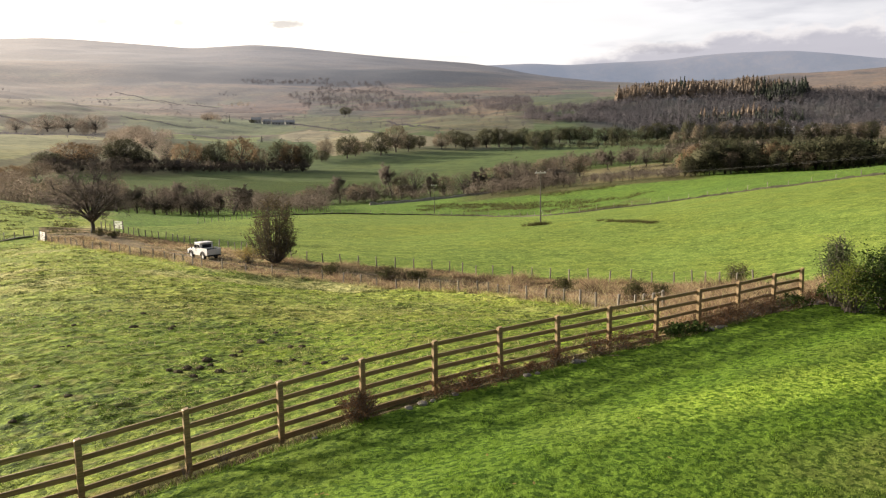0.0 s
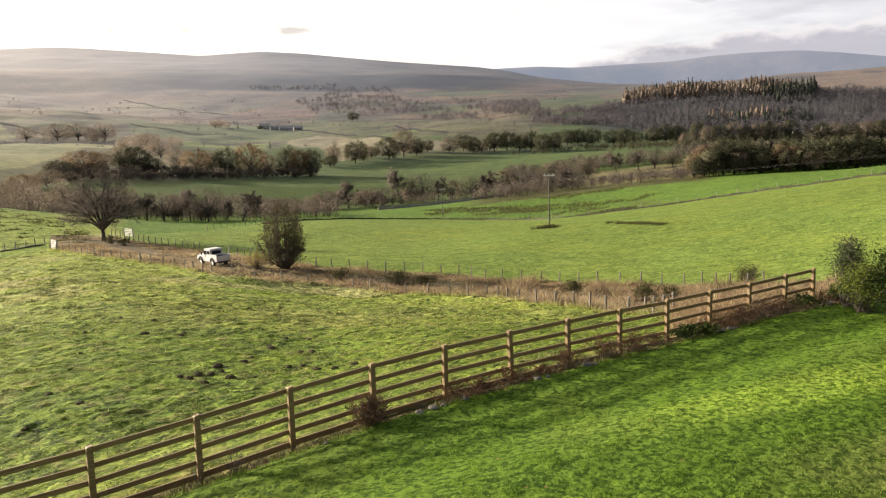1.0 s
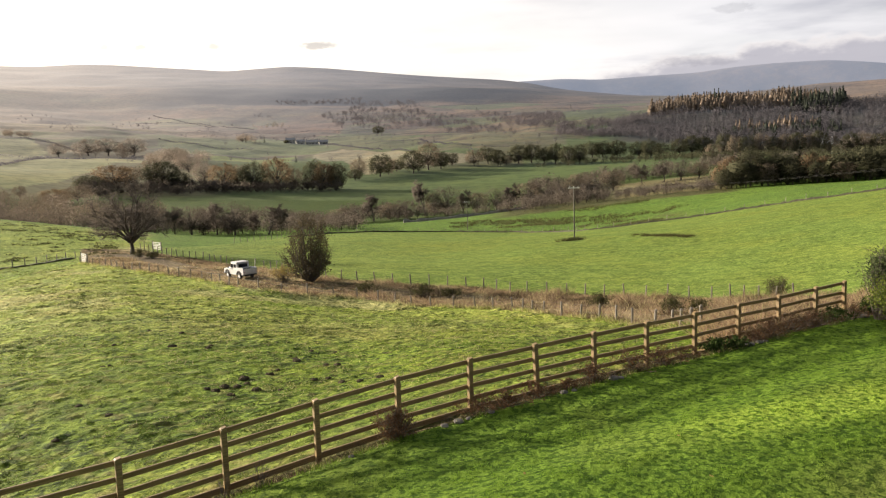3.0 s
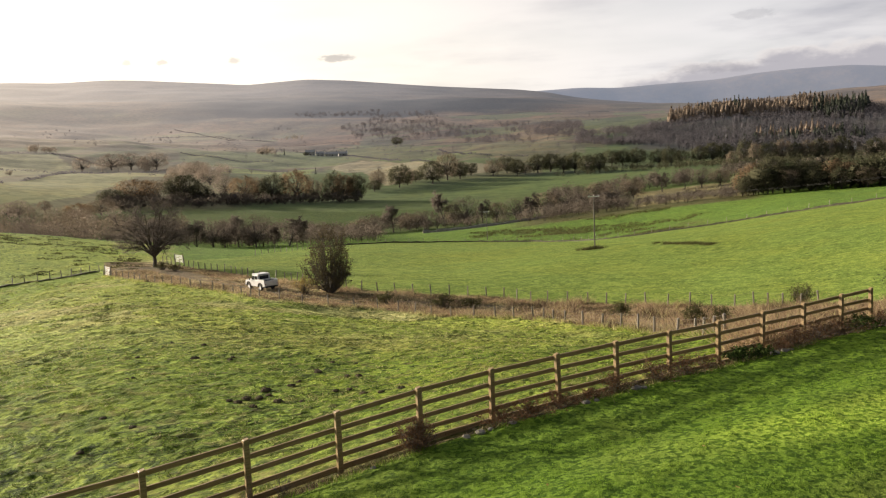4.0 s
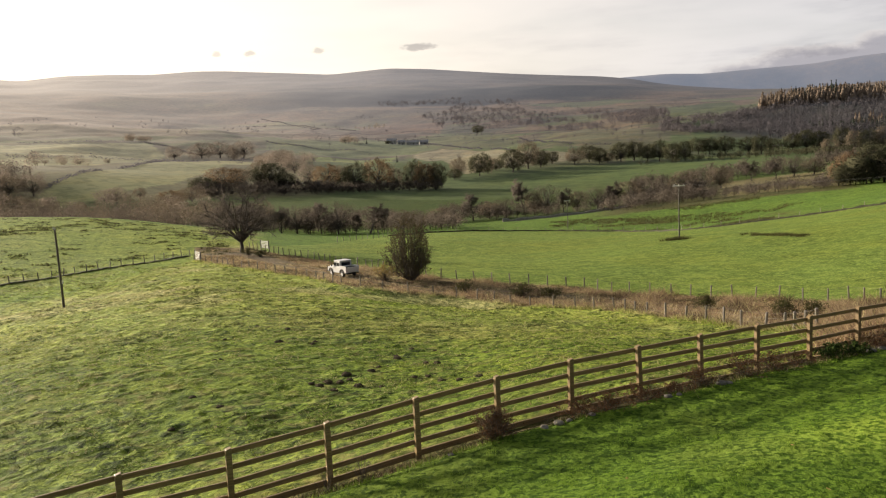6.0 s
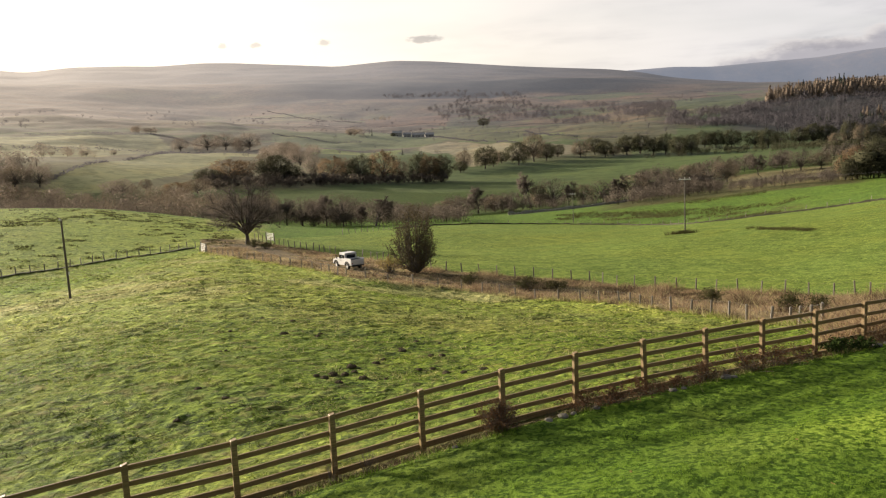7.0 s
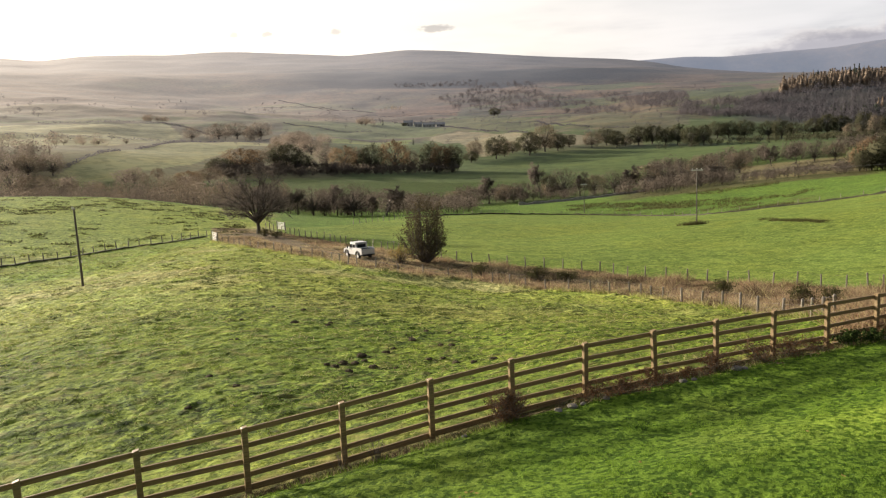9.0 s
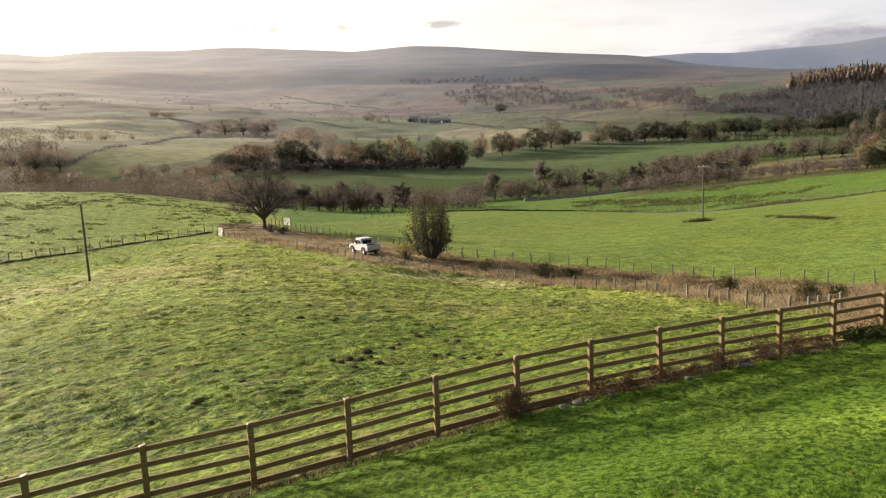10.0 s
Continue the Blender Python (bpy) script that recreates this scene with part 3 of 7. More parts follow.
field_patch((0.27, 0.24, 0.15), (-11.7, 847), (-9.6, 990), (-4.0, 749), (-0.7, 711), (2.1, 662), (-4.0, 637), (-8.0, 607))      # stubble behind the oaks
field_patch((0.30, 0.30, 0.14), (-44, 925), (-40.0, 935), (-34.4, 971), (-29.9, 1018), (-28.7, 912), (-30.0, 763), (-33.5, 686), (-40.1, 668), (-44, 660))
field_patch((0.30, 0.31, 0.13), (-36.1, 490), (-33.6, 560), (-28.9, 748), (-22.2, 793), (-25.6, 641), (-28.3, 515), (-33.0, 458), (-38.5, 431))
field_patch((0.13, 0.16, 0.058), (-21.7, 1085), (-16.4, 1116), (-14.2, 1214), (-9.5, 1037), (-11.9, 903), (-19.5, 891), (-21.9, 990))
field_patch((0.18, 0.225, 0.055), (-19.1, 875), (-12.7, 861), (-14.3, 684), (-19.5, 795))
field_patch((0.11, 0.118, 0.05), (-10.7, 1283), (-7.1, 1345), (-3.9, 1078), (-4.4, 833), (-9.5, 1037))
field_patch((0.121, 0.118, 0.066), (0.1, 1164), (6.5, 888), (6.5, 769), (-1.5, 810))
field_patch((0.074, 0.11, 0.03), (8.1, 1021), (10.1, 970), (12.0, 828), (23.0, 520), (23.0, 446), (8.1, 680))
field_patch((0.094, 0.11, 0.05), (-3.4, 1968), (2.6, 2127), (5.0, 1992), (0.2, 1849))
field_patch((0.088, 0.11, 0.041), (6.2, 1747), (10.5, 1834), (12.0, 1317), (10.1, 1045), (6.2, 1231))
field_patch((0.099, 0.11, 0.05), (8.5, 2001), (12.0, 2036), (12.0, 1873), (8.5, 1860))
field_patch((0.03, 0.028, 0.03), (-19.2, 2190), (-14.7, 2236), (-9.3, 2280), (-3.8, 2207), (-6.2, 2043), (-12, 2080), (-19.2, 2120))
field_patch((0.182, 0.132, 0.085), (24.2, 2087), (33, 2063), (33, 1079), (23.9, 1124))
field_patch((0.165, 0.105, 0.069), (-15.8, 1682), (-9.4, 1698), (-9.5, 1374), (-14.9, 1433))


def cover_of(x, y):
    """What grows on the ground: its base colour, and how rough it is."""
    d, bearing = np.hypot(x, y), np.degrees(np.arctan2(x, y))
    side = fence_side(x, y)
    n1, n2, n3 = rugged(x, y, 9.0, 41), rugged(x, y, 60.0, 43), rugged(x, y, 2.2, 47)
    col = np.empty(x.shape + (3,))
    col[:] = (0.285, 0.335, 0.072)                                   # rough pasture
    rough = np.full(x.shape, 0.75)
    col = blend(col, (0.40, 0.39, 0.16), smooth(n1 + 0.5 * n3, 0.0, 0.5) * 0.6)
    col = blend(col, (0.18, 0.29, 0.020), smooth(rugged(x, y, 14.0, 53), 0.05, 0.45) * 0.7)
    col = blend(col, (0.125, 0.178, 0.022), (1 - smooth(d, 22, 58)) * 0.85)
    col = blend(col, (0.44, 0.405, 0.235), smooth(d, 38, 66) * smooth(n1 + 0.7 * n3, -0.1, 0.5) * 0.45)
    # the smooth field beyond the track, to the wall
    wall_d, far_d = reach_of(FIELD_WALL, bearing), reach_of(FAR_WIRE, bearing)
    field = smooth(d - far_d, -0.6, 0.8) * (1 - smooth(d - wall_d, -0.6, 0.6)) * smooth(bearing, -24, -22)
    col = blend(col, (0.2, 0.272, 0.06), field)
    col = blend(col, (0.22, 0.265, 0.052), field * smooth(n2 + 0.4 * n1, 0.1, 0.6) * 0.6)
    rough = rough * (1 - field) + 0.12 * field
    left = (1 - smooth(bearing, -27.5, -26)) * smooth(d, 95, 118)
    col = blend(col, (0.25, 0.32, 0.06), left * 0.9)
    rough = rough * (1 - left) + 0.3 * left
    # beyond the wall: a rough strip, then the valley floor
    past = smooth(d - wall_d, -0.4, 0.8) * smooth(bearing, -24, -22) + (1 - smooth(bearing, -24, -22)) * smooth(d, 190, 215)
    col = blend(col, (0.13, 0.215, 0.04), past)
    rough = np.maximum(rough * (1 - past), past * 0.35)
    rush = past * smooth(rugged(x, y, 12.0, 61) + 0.3 * n3, 0.0, 0.4) * smooth(bearing, -1, 3) * (1 - smooth(d - wall_d, 25, 45)) * (1 - smooth(bearing, 13, 18))
    col = blend(col, (0.10, 0.095, 0.04), rush * 0.85)
    # valley fields
    vale = smooth(d, 300, 330) * (1 - smooth(d, 1150, 1500))
    col = blend(col, (0.085, 0.125, 0.036), vale)
    cell = np.sin(np.floor(bearing / 5.5 + 0.6 * np.floor(d / 140.0)) * 12.9898 + np.floor(d / 140.0) * 78.233) * 43758.5453
    cell = cell - np.floor(cell)
    col = blend(col, (0.125, 0.12, 0.06), vale * smooth(d, 600, 660) * (cell > 0.4) * 0.9)
    col = blend(col, (0.11, 0.145, 0.05), vale * smooth(d, 600, 660) * (cell < 0.2) * 0.9)
    col = blend(col, (0.13, 0.105, 0.06), vale * smooth(d, 760, 950) * smooth(n2, 0.0, 0.5) * 0.8)
    bank = smooth(d + 6 * n1, 255, 264) * (1 - smooth(d, 330, 350)) * smooth(bearing, 0, 3) * (1 - smooth(bearing, 17, 19))
    col = blend(col, (0.10, 0.088, 0.05), bank * 0.9)                  # wooded river bank
    flat = smooth(bearing + 0.5 * n2, 9.3, 10.3) * (1 - smooth(bearing, 17, 18)) * smooth(d + 5 * n1, 280, 290) * (1 - smooth(d + 8 * n1, 410, 424))
    col = blend(col, (0.225, 0.195, 0.115), flat)                        # bleached grass by the river
    slope = vale * (1 - smooth(bearing, -20, -17)) * smooth(d, 440, 470) * (1 - smooth(d, 880, 980))
    col = blend(col, (0.17, 0.155, 0.08), slope * 0.8)
    # moor
    moor = smooth(d + 220 * rugged(x, y, 200.0, 91) , 1080, 1480)
    col = blend(col, (0.155, 0.107, 0.07), moor)
    col = blend(col, (0.105, 0.09, 0.082), smooth(d + 150 * n2, 2250, 2600))
    col = blend(col, (0.085, 0.072, 0.06), moor * smooth(rugged(x, y, 260.0, 71), 0.0, 0.4) * 0.8)
    col = blend(col, (0.15, 0.175, 0.065), moor * smooth(rugged(x, y, 330.0, 77, 3), 0.2, 0.5) * (1 - smooth(d, 2000, 2500)) * 0.8)
    far = smooth(d, 850, 1050) * (1 - smooth(d, 2300, 2900))
    p1, p2, p3 = rugged(x, y, 150.0, 101, 3), rugged(x, y, 110.0, 107, 3), rugged(x, y, 240.0, 113, 3)
    col = blend(col, (0.15, 0.108, 0.07), far * smooth(p1, 0.0, 0.3) * 0.8)
    col = blend(col, (0.115, 0.135, 0.055), far * smooth(p2, 0.15, 0.35) * (1 - smooth(d, 1500, 2000)) * 0.9)
    col = blend(col, (0.07, 0.06, 0.05), far * smooth(p3, 0.2, 0.4) * 0.7)
    q1, q2 = rugged(x, y, 70.0, 131, 4), rugged(x, y, 38.0, 137, 3)
    col = blend(col, (0.075, 0.062, 0.045), smooth(d, 560, 700) * (1 - smooth(d, 2300, 2700)) * smooth(q1, 0.12, 0.32) * 0.7)
    col = blend(col, (0.165, 0.135, 0.085), smooth(d, 600, 760) * (1 - smooth(d, 2000, 2500)) * smooth(q2, 0.25, 0.45) * 0.6)
    band = smooth(d + 120 * p2, 2050, 2200) * (1 - smooth(d + 150 * p1, 2400, 2600)) * smooth(bearing, -26, -18) * (1 - smooth(bearing, 2, 8))
    col = blend(col, (0.03, 0.03, 0.032), band * 0.95)
    rough = np.where(d > 330, 0.07, rough)
    ragged, wander = 20 * rugged(x, y, 60.0, 119, 3), 0.25 * rugged(x, y, 90.0, 121, 2)
    for tone, corners in FIELDS:
        col = blend(col, tone, inside(bearing + wander, d + ragged, corners) * 0.85)
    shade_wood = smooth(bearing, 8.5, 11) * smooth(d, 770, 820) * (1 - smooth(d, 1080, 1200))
    col = blend(col, (0.06, 0.056, 0.045), shade_wood * 0.9)            # shade under the plantation, put into the ground colour
    # left moor paled: glare veil towards the sun put into its colour
    paled = (1 - smooth(bearing, -24, -12)) * smooth(d, 1000, 1300) * (1 - smooth(d, 1700, 2000))
    col = blend(col, (0.24, 0.17, 0.11), paled * 0.5)
    # the verges of the track, its wheel ruts and the earth under the timber fence
    near_d = np.where(bearing > 15.5, 0.0, reach_of(NEAR_WIRE, bearing))
    strip = smooth(d - near_d + 0.5 * n3, -1.0, 0.2) * smooth(far_d - d, -0.8, 0.3) * np.where((fence_side(x, y) < 0) & (bearing > -27.3), 1, 0)
    col = blend(col, (0.28, 0.20, 0.125), strip)
    col = blend(col, (0.085, 0.058, 0.035), strip * smooth(rugged(x, y, 2.2, 63, 3), 0.0, 0.3) * 0.85)
    col = blend(col, (0.40, 0.33, 0.20), strip * smooth(rugged(x, y, 2.4, 67, 3), 0.15, 0.5) * 0.8)
    gap = line_gap(x, y, TRACK)
    rut = (1 - smooth(np.abs(gap - 0.85) + 0.2 * n3, 0.3, 0.6)) * smooth(bearing, -35, -30) * (1 - smooth(bearing, -1, 3))
    rut = np.maximum(rut, (1 - smooth(gap, 1.6, 2.2)) * (1 - smooth(bearing, -22.5, -20)) * smooth(bearing, -35, -30))
    col = blend(col, (0.24, 0.19, 0.14), rut)
    rough = rough * (1 - rut)
    bed = np.exp(-((side - 0.3 + 0.2 * n3) / 0.62) ** 2) * np.where(d < 40, 1, 0)
    col = blend(col, (0.085, 0.065, 0.04), bed)
    # mown lawn
    lawn = smooth(side + 0.12 * n3, 0.5, 0.75) * np.where(d < 60, 1, 0)
    col = blend(col, (0.12, 0.205, 0.02), lawn)
    run = side - 4.0 - 0.2 * x + 0.25 * rugged(x, y, 4.0, 83)
    # sunlit bank: its brighter band is put into the lawn colour
    col = blend(col, (0.30, 0.43, 0.055), lawn * smooth(x, 1.0, 6.0) * smooth(run, -0.8, -0.1) * (1 - smooth(run, 0.5, 1.1)) * 0.8)
    col = blend(col, (0.25, 0.23, 0.085), lawn * smooth(x, 3.5, 5.5) * smooth(run, 1.6, 2.9) * smooth(n1 + 0.5 * n3, -0.4, 0.3) * 0.75)
    col = blend(col, (0.17, 0.20, 0.045), lawn * smooth(n1 + 0.6 * n3, 0.2, 0.7) * 0.25)
    rough = rough * (1 - lawn)
    return np.clip(col, 0, 1), np.clip(rough, 0, 1)


def sheet(name, radii, bearings, mat, label):
    """A piece of the land: rings of quads round the house."""
    rr, bb = np.meshgrid(radii, np.radians(bearings), indexing="ij")
    x, y = rr * np.sin(bb), rr * np.cos(bb)
    z = ground_height(x, y)
    co = np.stack((x, y, z), -1).reshape(-1, 3)
    nr, nb = rr.shape
    i = np.arange((nr - 1) * nb).reshape(nr - 1, nb)
    j = np.roll(i, -1, axis=1) if bearings[-1] - bearings[0] > 300 else None
    if j is None:
        i, j = i[:, :-1], i[:, 1:]
    quads = np.stack((i, i + nb, j + nb, j), -1).reshape(-1, 4)[:, ::-1]
    me = bpy.data.meshes.new(name)
    me.vertices.add(len(co))
    me.vertices.foreach_set("co", co.ravel())
    me.loops.add(quads.size)
    me.loops.foreach_set("vertex_index", quads.ravel().astype(np.int32))
    me.polygons.add(len(quads))
    me.polygons.foreach_set("loop_start", np.arange(0, quads.size, 4, dtype=np.int32))
    me.update(calc_edges=True)
    me.polygons.foreach_set("use_smooth", np.ones(len(quads), bool))
    col, rough = cover_of(co[:, 0], co[:, 1])
    a = me.attributes.new("cover", "FLOAT_COLOR", "POINT")
    a.data.foreach_set("color", np.concatenate((col, np.ones((len(col), 1))), 1).ravel())
    a = me.attributes.new("rough", "FLOAT", "POINT")
    a.data.foreach_set("value", rough)
    me.materials.append(mat)
    return tagged(new(name, me), label, "ground", "", "structure")


def bearings_round(fine):
    side = np.arange(42.0, 314.0, 4.0)
    return np.concatenate((np.arange(-46, 40.01, fine), side))


rings = np.concatenate(([0.01, 1.5, 3.0, 5.5], np.geomspace(8.0, 75.0, 620)[:-1], np.geomspace(75.0, 436.0, 200)))
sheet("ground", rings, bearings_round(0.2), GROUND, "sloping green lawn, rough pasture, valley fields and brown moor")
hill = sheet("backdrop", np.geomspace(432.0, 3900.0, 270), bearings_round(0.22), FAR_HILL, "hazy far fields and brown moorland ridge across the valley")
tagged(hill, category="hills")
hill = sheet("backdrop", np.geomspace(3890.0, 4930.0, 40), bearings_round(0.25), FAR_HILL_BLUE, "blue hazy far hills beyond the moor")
tagged(hill, category="hills")

# ---- builders ----
def mesh_from(name, verts, faces, mat, smooth_it=False):
    me = bpy.data.meshes.new(name)
    me.from_pydata(verts, [], faces)
    if mat:
        me.materials.append(mat)
    if smooth_it:
        me.polygons.foreach_set("use_smooth", np.ones(len(me.polygons), bool))
    me.update()
    return me


def under(ob, parent):
    ob.parent = parent
    return ob


def part(name, bm, mat, parent, label="", smooth_it=False):
    """Links a bmesh as one mesh under a thing or a part."""
    me = bpy.data.meshes.new(name)
    bm.to_mesh(me)
    bm.free()
    me.materials.append(mat)
    if smooth_it:
        me.polygons.foreach_set("use_smooth", np.ones(len(me.polygons), bool))
    ob = under(new(name, me), parent)
    return tagged(ob, label)


def thing(name, m, label, category, group="", kind=""):
    ob = new(name)
    ob.matrix_world = m
    return tagged(ob, label, category, group, kind)


def box(bm, size, at=(0, 0, 0), bevel=0.0, turn=None):
    m = Matrix.Translation(at) @ (turn or Matrix()) @ Matrix.Diagonal((*size, 1))
    made = bmesh.ops.create_cube(bm, size=1.0, matrix=m)
    if bevel:
        edges = list({e for v in made["verts"] for e in v.link_edges})
        bmesh.ops.bevel(bm, geom=edges, offset=bevel, segments=1, affect="EDGES")
    return bm


def rod(bm, a, b, r1, r2=None, sides=8):
    a, b = Vector(a), Vector(b)
    m = Matrix.Translation((a + b) / 2) @ (b - a).to_track_quat("Z", "Y").to_matrix().to_4x4()
    bmesh.ops.create_cone(bm, cap_ends=True, segments=sides, radius1=r1, radius2=r1 if r2 is None else r2, depth=(b - a).length, matrix=m)
    return bm


class Soup:
    """Vertices and faces gathered for one mesh."""

    def __init__(self):
        self.v, self.f = [], []

    def tube(self, points, radii, sides=5):
        base = None
        for k, (p, r) in enumerate(zip(points, radii)):
            way = (points[min(k + 1, len(points) - 1)] - points[max(k - 1, 0)]).normalized()
            u = way.orthogonal().normalized()
            w = way.cross(u)
            ring = len(self.v)
            for s in range(sides):
                a = 2 * math.pi * s / sides
                self.v.append(p + r * (math.cos(a) * u + math.sin(a) * w))
            if base is not None:
                for s in range(sides):
                    n = (s + 1) % sides
                    self.f.append((base + s, base + n, ring + n, ring + s))
            base = ring

    def sliver(self, a, b, width, rng):
        """A fine twig."""
        way = b - a
        u = way.orthogonal().normalized() * width
        i = len(self.v)
        u.rotate(Matrix.Rotation(rng.uniform(0, 3.14), 3, way.normalized()))
        self.v += [a + u, a - u, b]
        self.f.append((i, i + 1, i + 2))

    def leaf(self, p, size, rng, droop=0.0, flat=False):
        u = Vector((rng.gauss(0, 1), rng.gauss(0, 1), rng.gauss(0, 0.7) - droop)).normalized()
        w = u.orthogonal().normalized()
        w.rotate(Matrix.Rotation(rng.uniform(0, 6.28), 3, u))
        i = len(self.v)
        n = u.cross(w) * size * rng.uniform(-0.25, 0.25)
        if flat:
            self.v += [p - u * size * 0.5, p + w * size * 0.45 + n, p + u * size * 0.6 - w * 0.3 * size]
            self.f.append((i, i + 1, i + 2))
            return
        self.v += [p - u * size * 0.5, p + w * size * 0.32 + n, p + u * size * 0.6, p - w * size * 0.32 + n]
        self.f.append((i, i + 1, i + 2, i + 3))

    def mesh(self, name, mat, smooth_it=False, normals=None):
        me = mesh_from(name, [tuple(v) for v in self.v], self.f, mat, smooth_it or normals is not None)
        if normals is not None:
            me.normals_split_custom_set_from_vertices(normals)
        return me

    def rounded(self, centre, squash=0.8):
        """Normals that follow the whole crown rather than each leaf."""
        co = np.array([tuple(v) for v in self.v]) - np.array(centre)
        co[:, 2] *= squash
        co += np.random.default_rng(len(co)).normal(0, 0.12, co.shape) * np.linalg.norm(co, axis=1, keepdims=True)
        return (co / np.maximum(np.linalg.norm(co, axis=1, keepdims=True), 1e-6)).tolist()


def grow(rng, wood, tips, start, way, length, radius, level, shape):
    """One limb and, from it, its branches."""
    steps = (4, 3, 2, 1)[min(level, 3)]
    pts, rad = [start.copy()], [radius]
    p, w = start.copy(), way.normalized()
    for s in range(steps):
        w = (w + Vector((rng.gauss(0, 1), rng.gauss(0, 1), rng.gauss(0, 1) + shape["lift"] * 1.5)) * shape["crook"]).normalized()
        p = p + w * length / steps
        pts.append(p.copy())
        rad.append(radius * (1 - (s + 1) / steps * shape["taper"]))
    wood.tube(pts, rad, 5 if level == 0 else 3)
    if level >= shape["levels"]:
        tips.append((pts[-1], w))
        tips.append((pts[-2].lerp(pts[-1], 0.5), w))
        return
    count = shape["fork"][min(level, len(shape["fork"]) - 1)]
    for c in range(count):
        f = shape["from"] if level == 0 else 0.3
        along = f + (1 - f) * (c + rng.uniform(0.2, 0.9)) / count
        k = min(int(along * steps), steps - 1)
        q = pts[k].lerp(pts[k + 1], along * steps - k)
        a = c * 2.4 + rng.uniform(-0.5, 0.5)
        u = w.orthogonal().normalized()
        u.rotate(Matrix.Rotation(a, 3, w))
        spread = shape["spread"] * rng.uniform(0.7, 1.25) * (1.0 if level else 1.15 - 0.55 * along)
        nw = (w * math.cos(spread) + u * math.sin(spread) + Vector((0, 0, shape["lift"]))).normalized()
        nl = length * shape["ratio"] * rng.uniform(0.75, 1.2) * (1.2 - 0.45 * along if level == 0 else 1.0)
        grow(rng, wood, tips, q, nw, nl, radius * 0.55 * (1.15 - 0.5 * along), level + 1, shape)
    tips.append((pts[-1], w))


OPEN = dict(levels=4, fork=(9, 4, 3, 3), spread=0.72, ratio=0.50, lift=0.10, crook=0.11, taper=0.8, **{"from": 0.18})


def broad_tree(seed, shape, leaves, leaf_size, leaf_mat, twigs, puff=0.9, stem=0.5, radius=0.03):
    """Meshes of trunk and crown of a tree 1 m wide in unit height; leaves sit in clumps round the branch tips."""
    rng = random.Random(seed)
    wood, tips, crown = Soup(), [], Soup()
    grow(rng, wood, tips, Vector((0, 0, -0.01)), Vector((rng.gauss(0, 0.05), rng.gauss(0, 0.05), 1)), stem, radius, 0, shape)
    for p, w in tips:
        for _ in range(twigs):
            q = p + Vector((rng.gauss(0, 1), rng.gauss(0, 1), rng.gauss(0.4, 1))).normalized() * rng.uniform(0.03, 0.10) + w * 0.04
            crown.sliver(p - w * rng.uniform(0, 0.04), q, 0.0028, rng)
        for _ in range(leaves):
            q = p + Vector((rng.gauss(0, 1), rng.gauss(0, 1), rng.gauss(0, 0.8))) * 0.045 * puff
            crown.leaf(q, leaf_size * rng.uniform(0.6, 1.3), rng, flat=True)
    top = max(v.z for v in wood.v + crown.v)
    for s in (wood, crown):
        s.v = [v / top for v in s.v]
    return wood.mesh("trunk", BARK, True), crown.mesh("crown", leaf_mat, normals=crown.rounded((0, 0, 0.5)))


def oak(seed, leaf_mat, clumps=56, leaves=88, leaf_size=0.034, loose=1.0):
    """A full-crowned field tree: limbs from a short trunk to clumps of leaves that fill a rounded, uneven crown."""
    rng = random.Random(seed)
    wood, crown = Soup(), Soup()
    wood.tube([Vector((0, 0, -0.02)), Vector((rng.gauss(0, 0.01), 0, 0.15)), Vector((rng.gauss(0, 0.02), rng.gauss(0, 0.02), 0.42))], [0.03, 0.024, 0.015], 6)
    lobes = [(rng.uniform(0, 6.28), rng.uniform(0.75, 1.12)) for _ in range(5)]
    for k in range(clumps):
        f = (k + 0.5) / clumps
        a = k * 2.4 + rng.uniform(-0.4, 0.4)
        up = 1 - 1.9 * f
        lobe = max(g * (0.75 + 0.25 * math.cos(a - b)) for b, g in lobes)
        deep = rng.uniform(0.55, 1.0) ** 0.5
        r = 0.47 * max(0.0, 1 - abs(up) ** 2.4) ** 0.5 * lobe * deep
        end = Vector((math.cos(a) * r, math.sin(a) * r, 0.50 + 0.42 * up * deep * rng.uniform(0.9, 1.1)))
        root = Vector((0, 0, 0.14 + 0.28 * rng.random() * (1 - f)))
        wood.tube([root, root.lerp(end, 0.55) + Vector((0, 0, 0.03)), end], [0.010, 0.006, 0.002], 3)
        size = rng.uniform(0.06, 0.11) * loose
        for _ in range(leaves):
            q = end + Vector((rng.gauss(0, 1), rng.gauss(0, 1), rng.gauss(0, 0.8))) * size * 0.75
            crown.leaf(q, leaf_size * rng.uniform(0.6, 1.35), rng, flat=True)
    top = max(v.z for v in crown.v)
    for s in (wood, crown):
        s.v = [v / top for v in s.v]
    return wood.mesh("trunk", BARK, True), crown.mesh("crown", leaf_mat, normals=crown.rounded((0, 0, 0.45)))


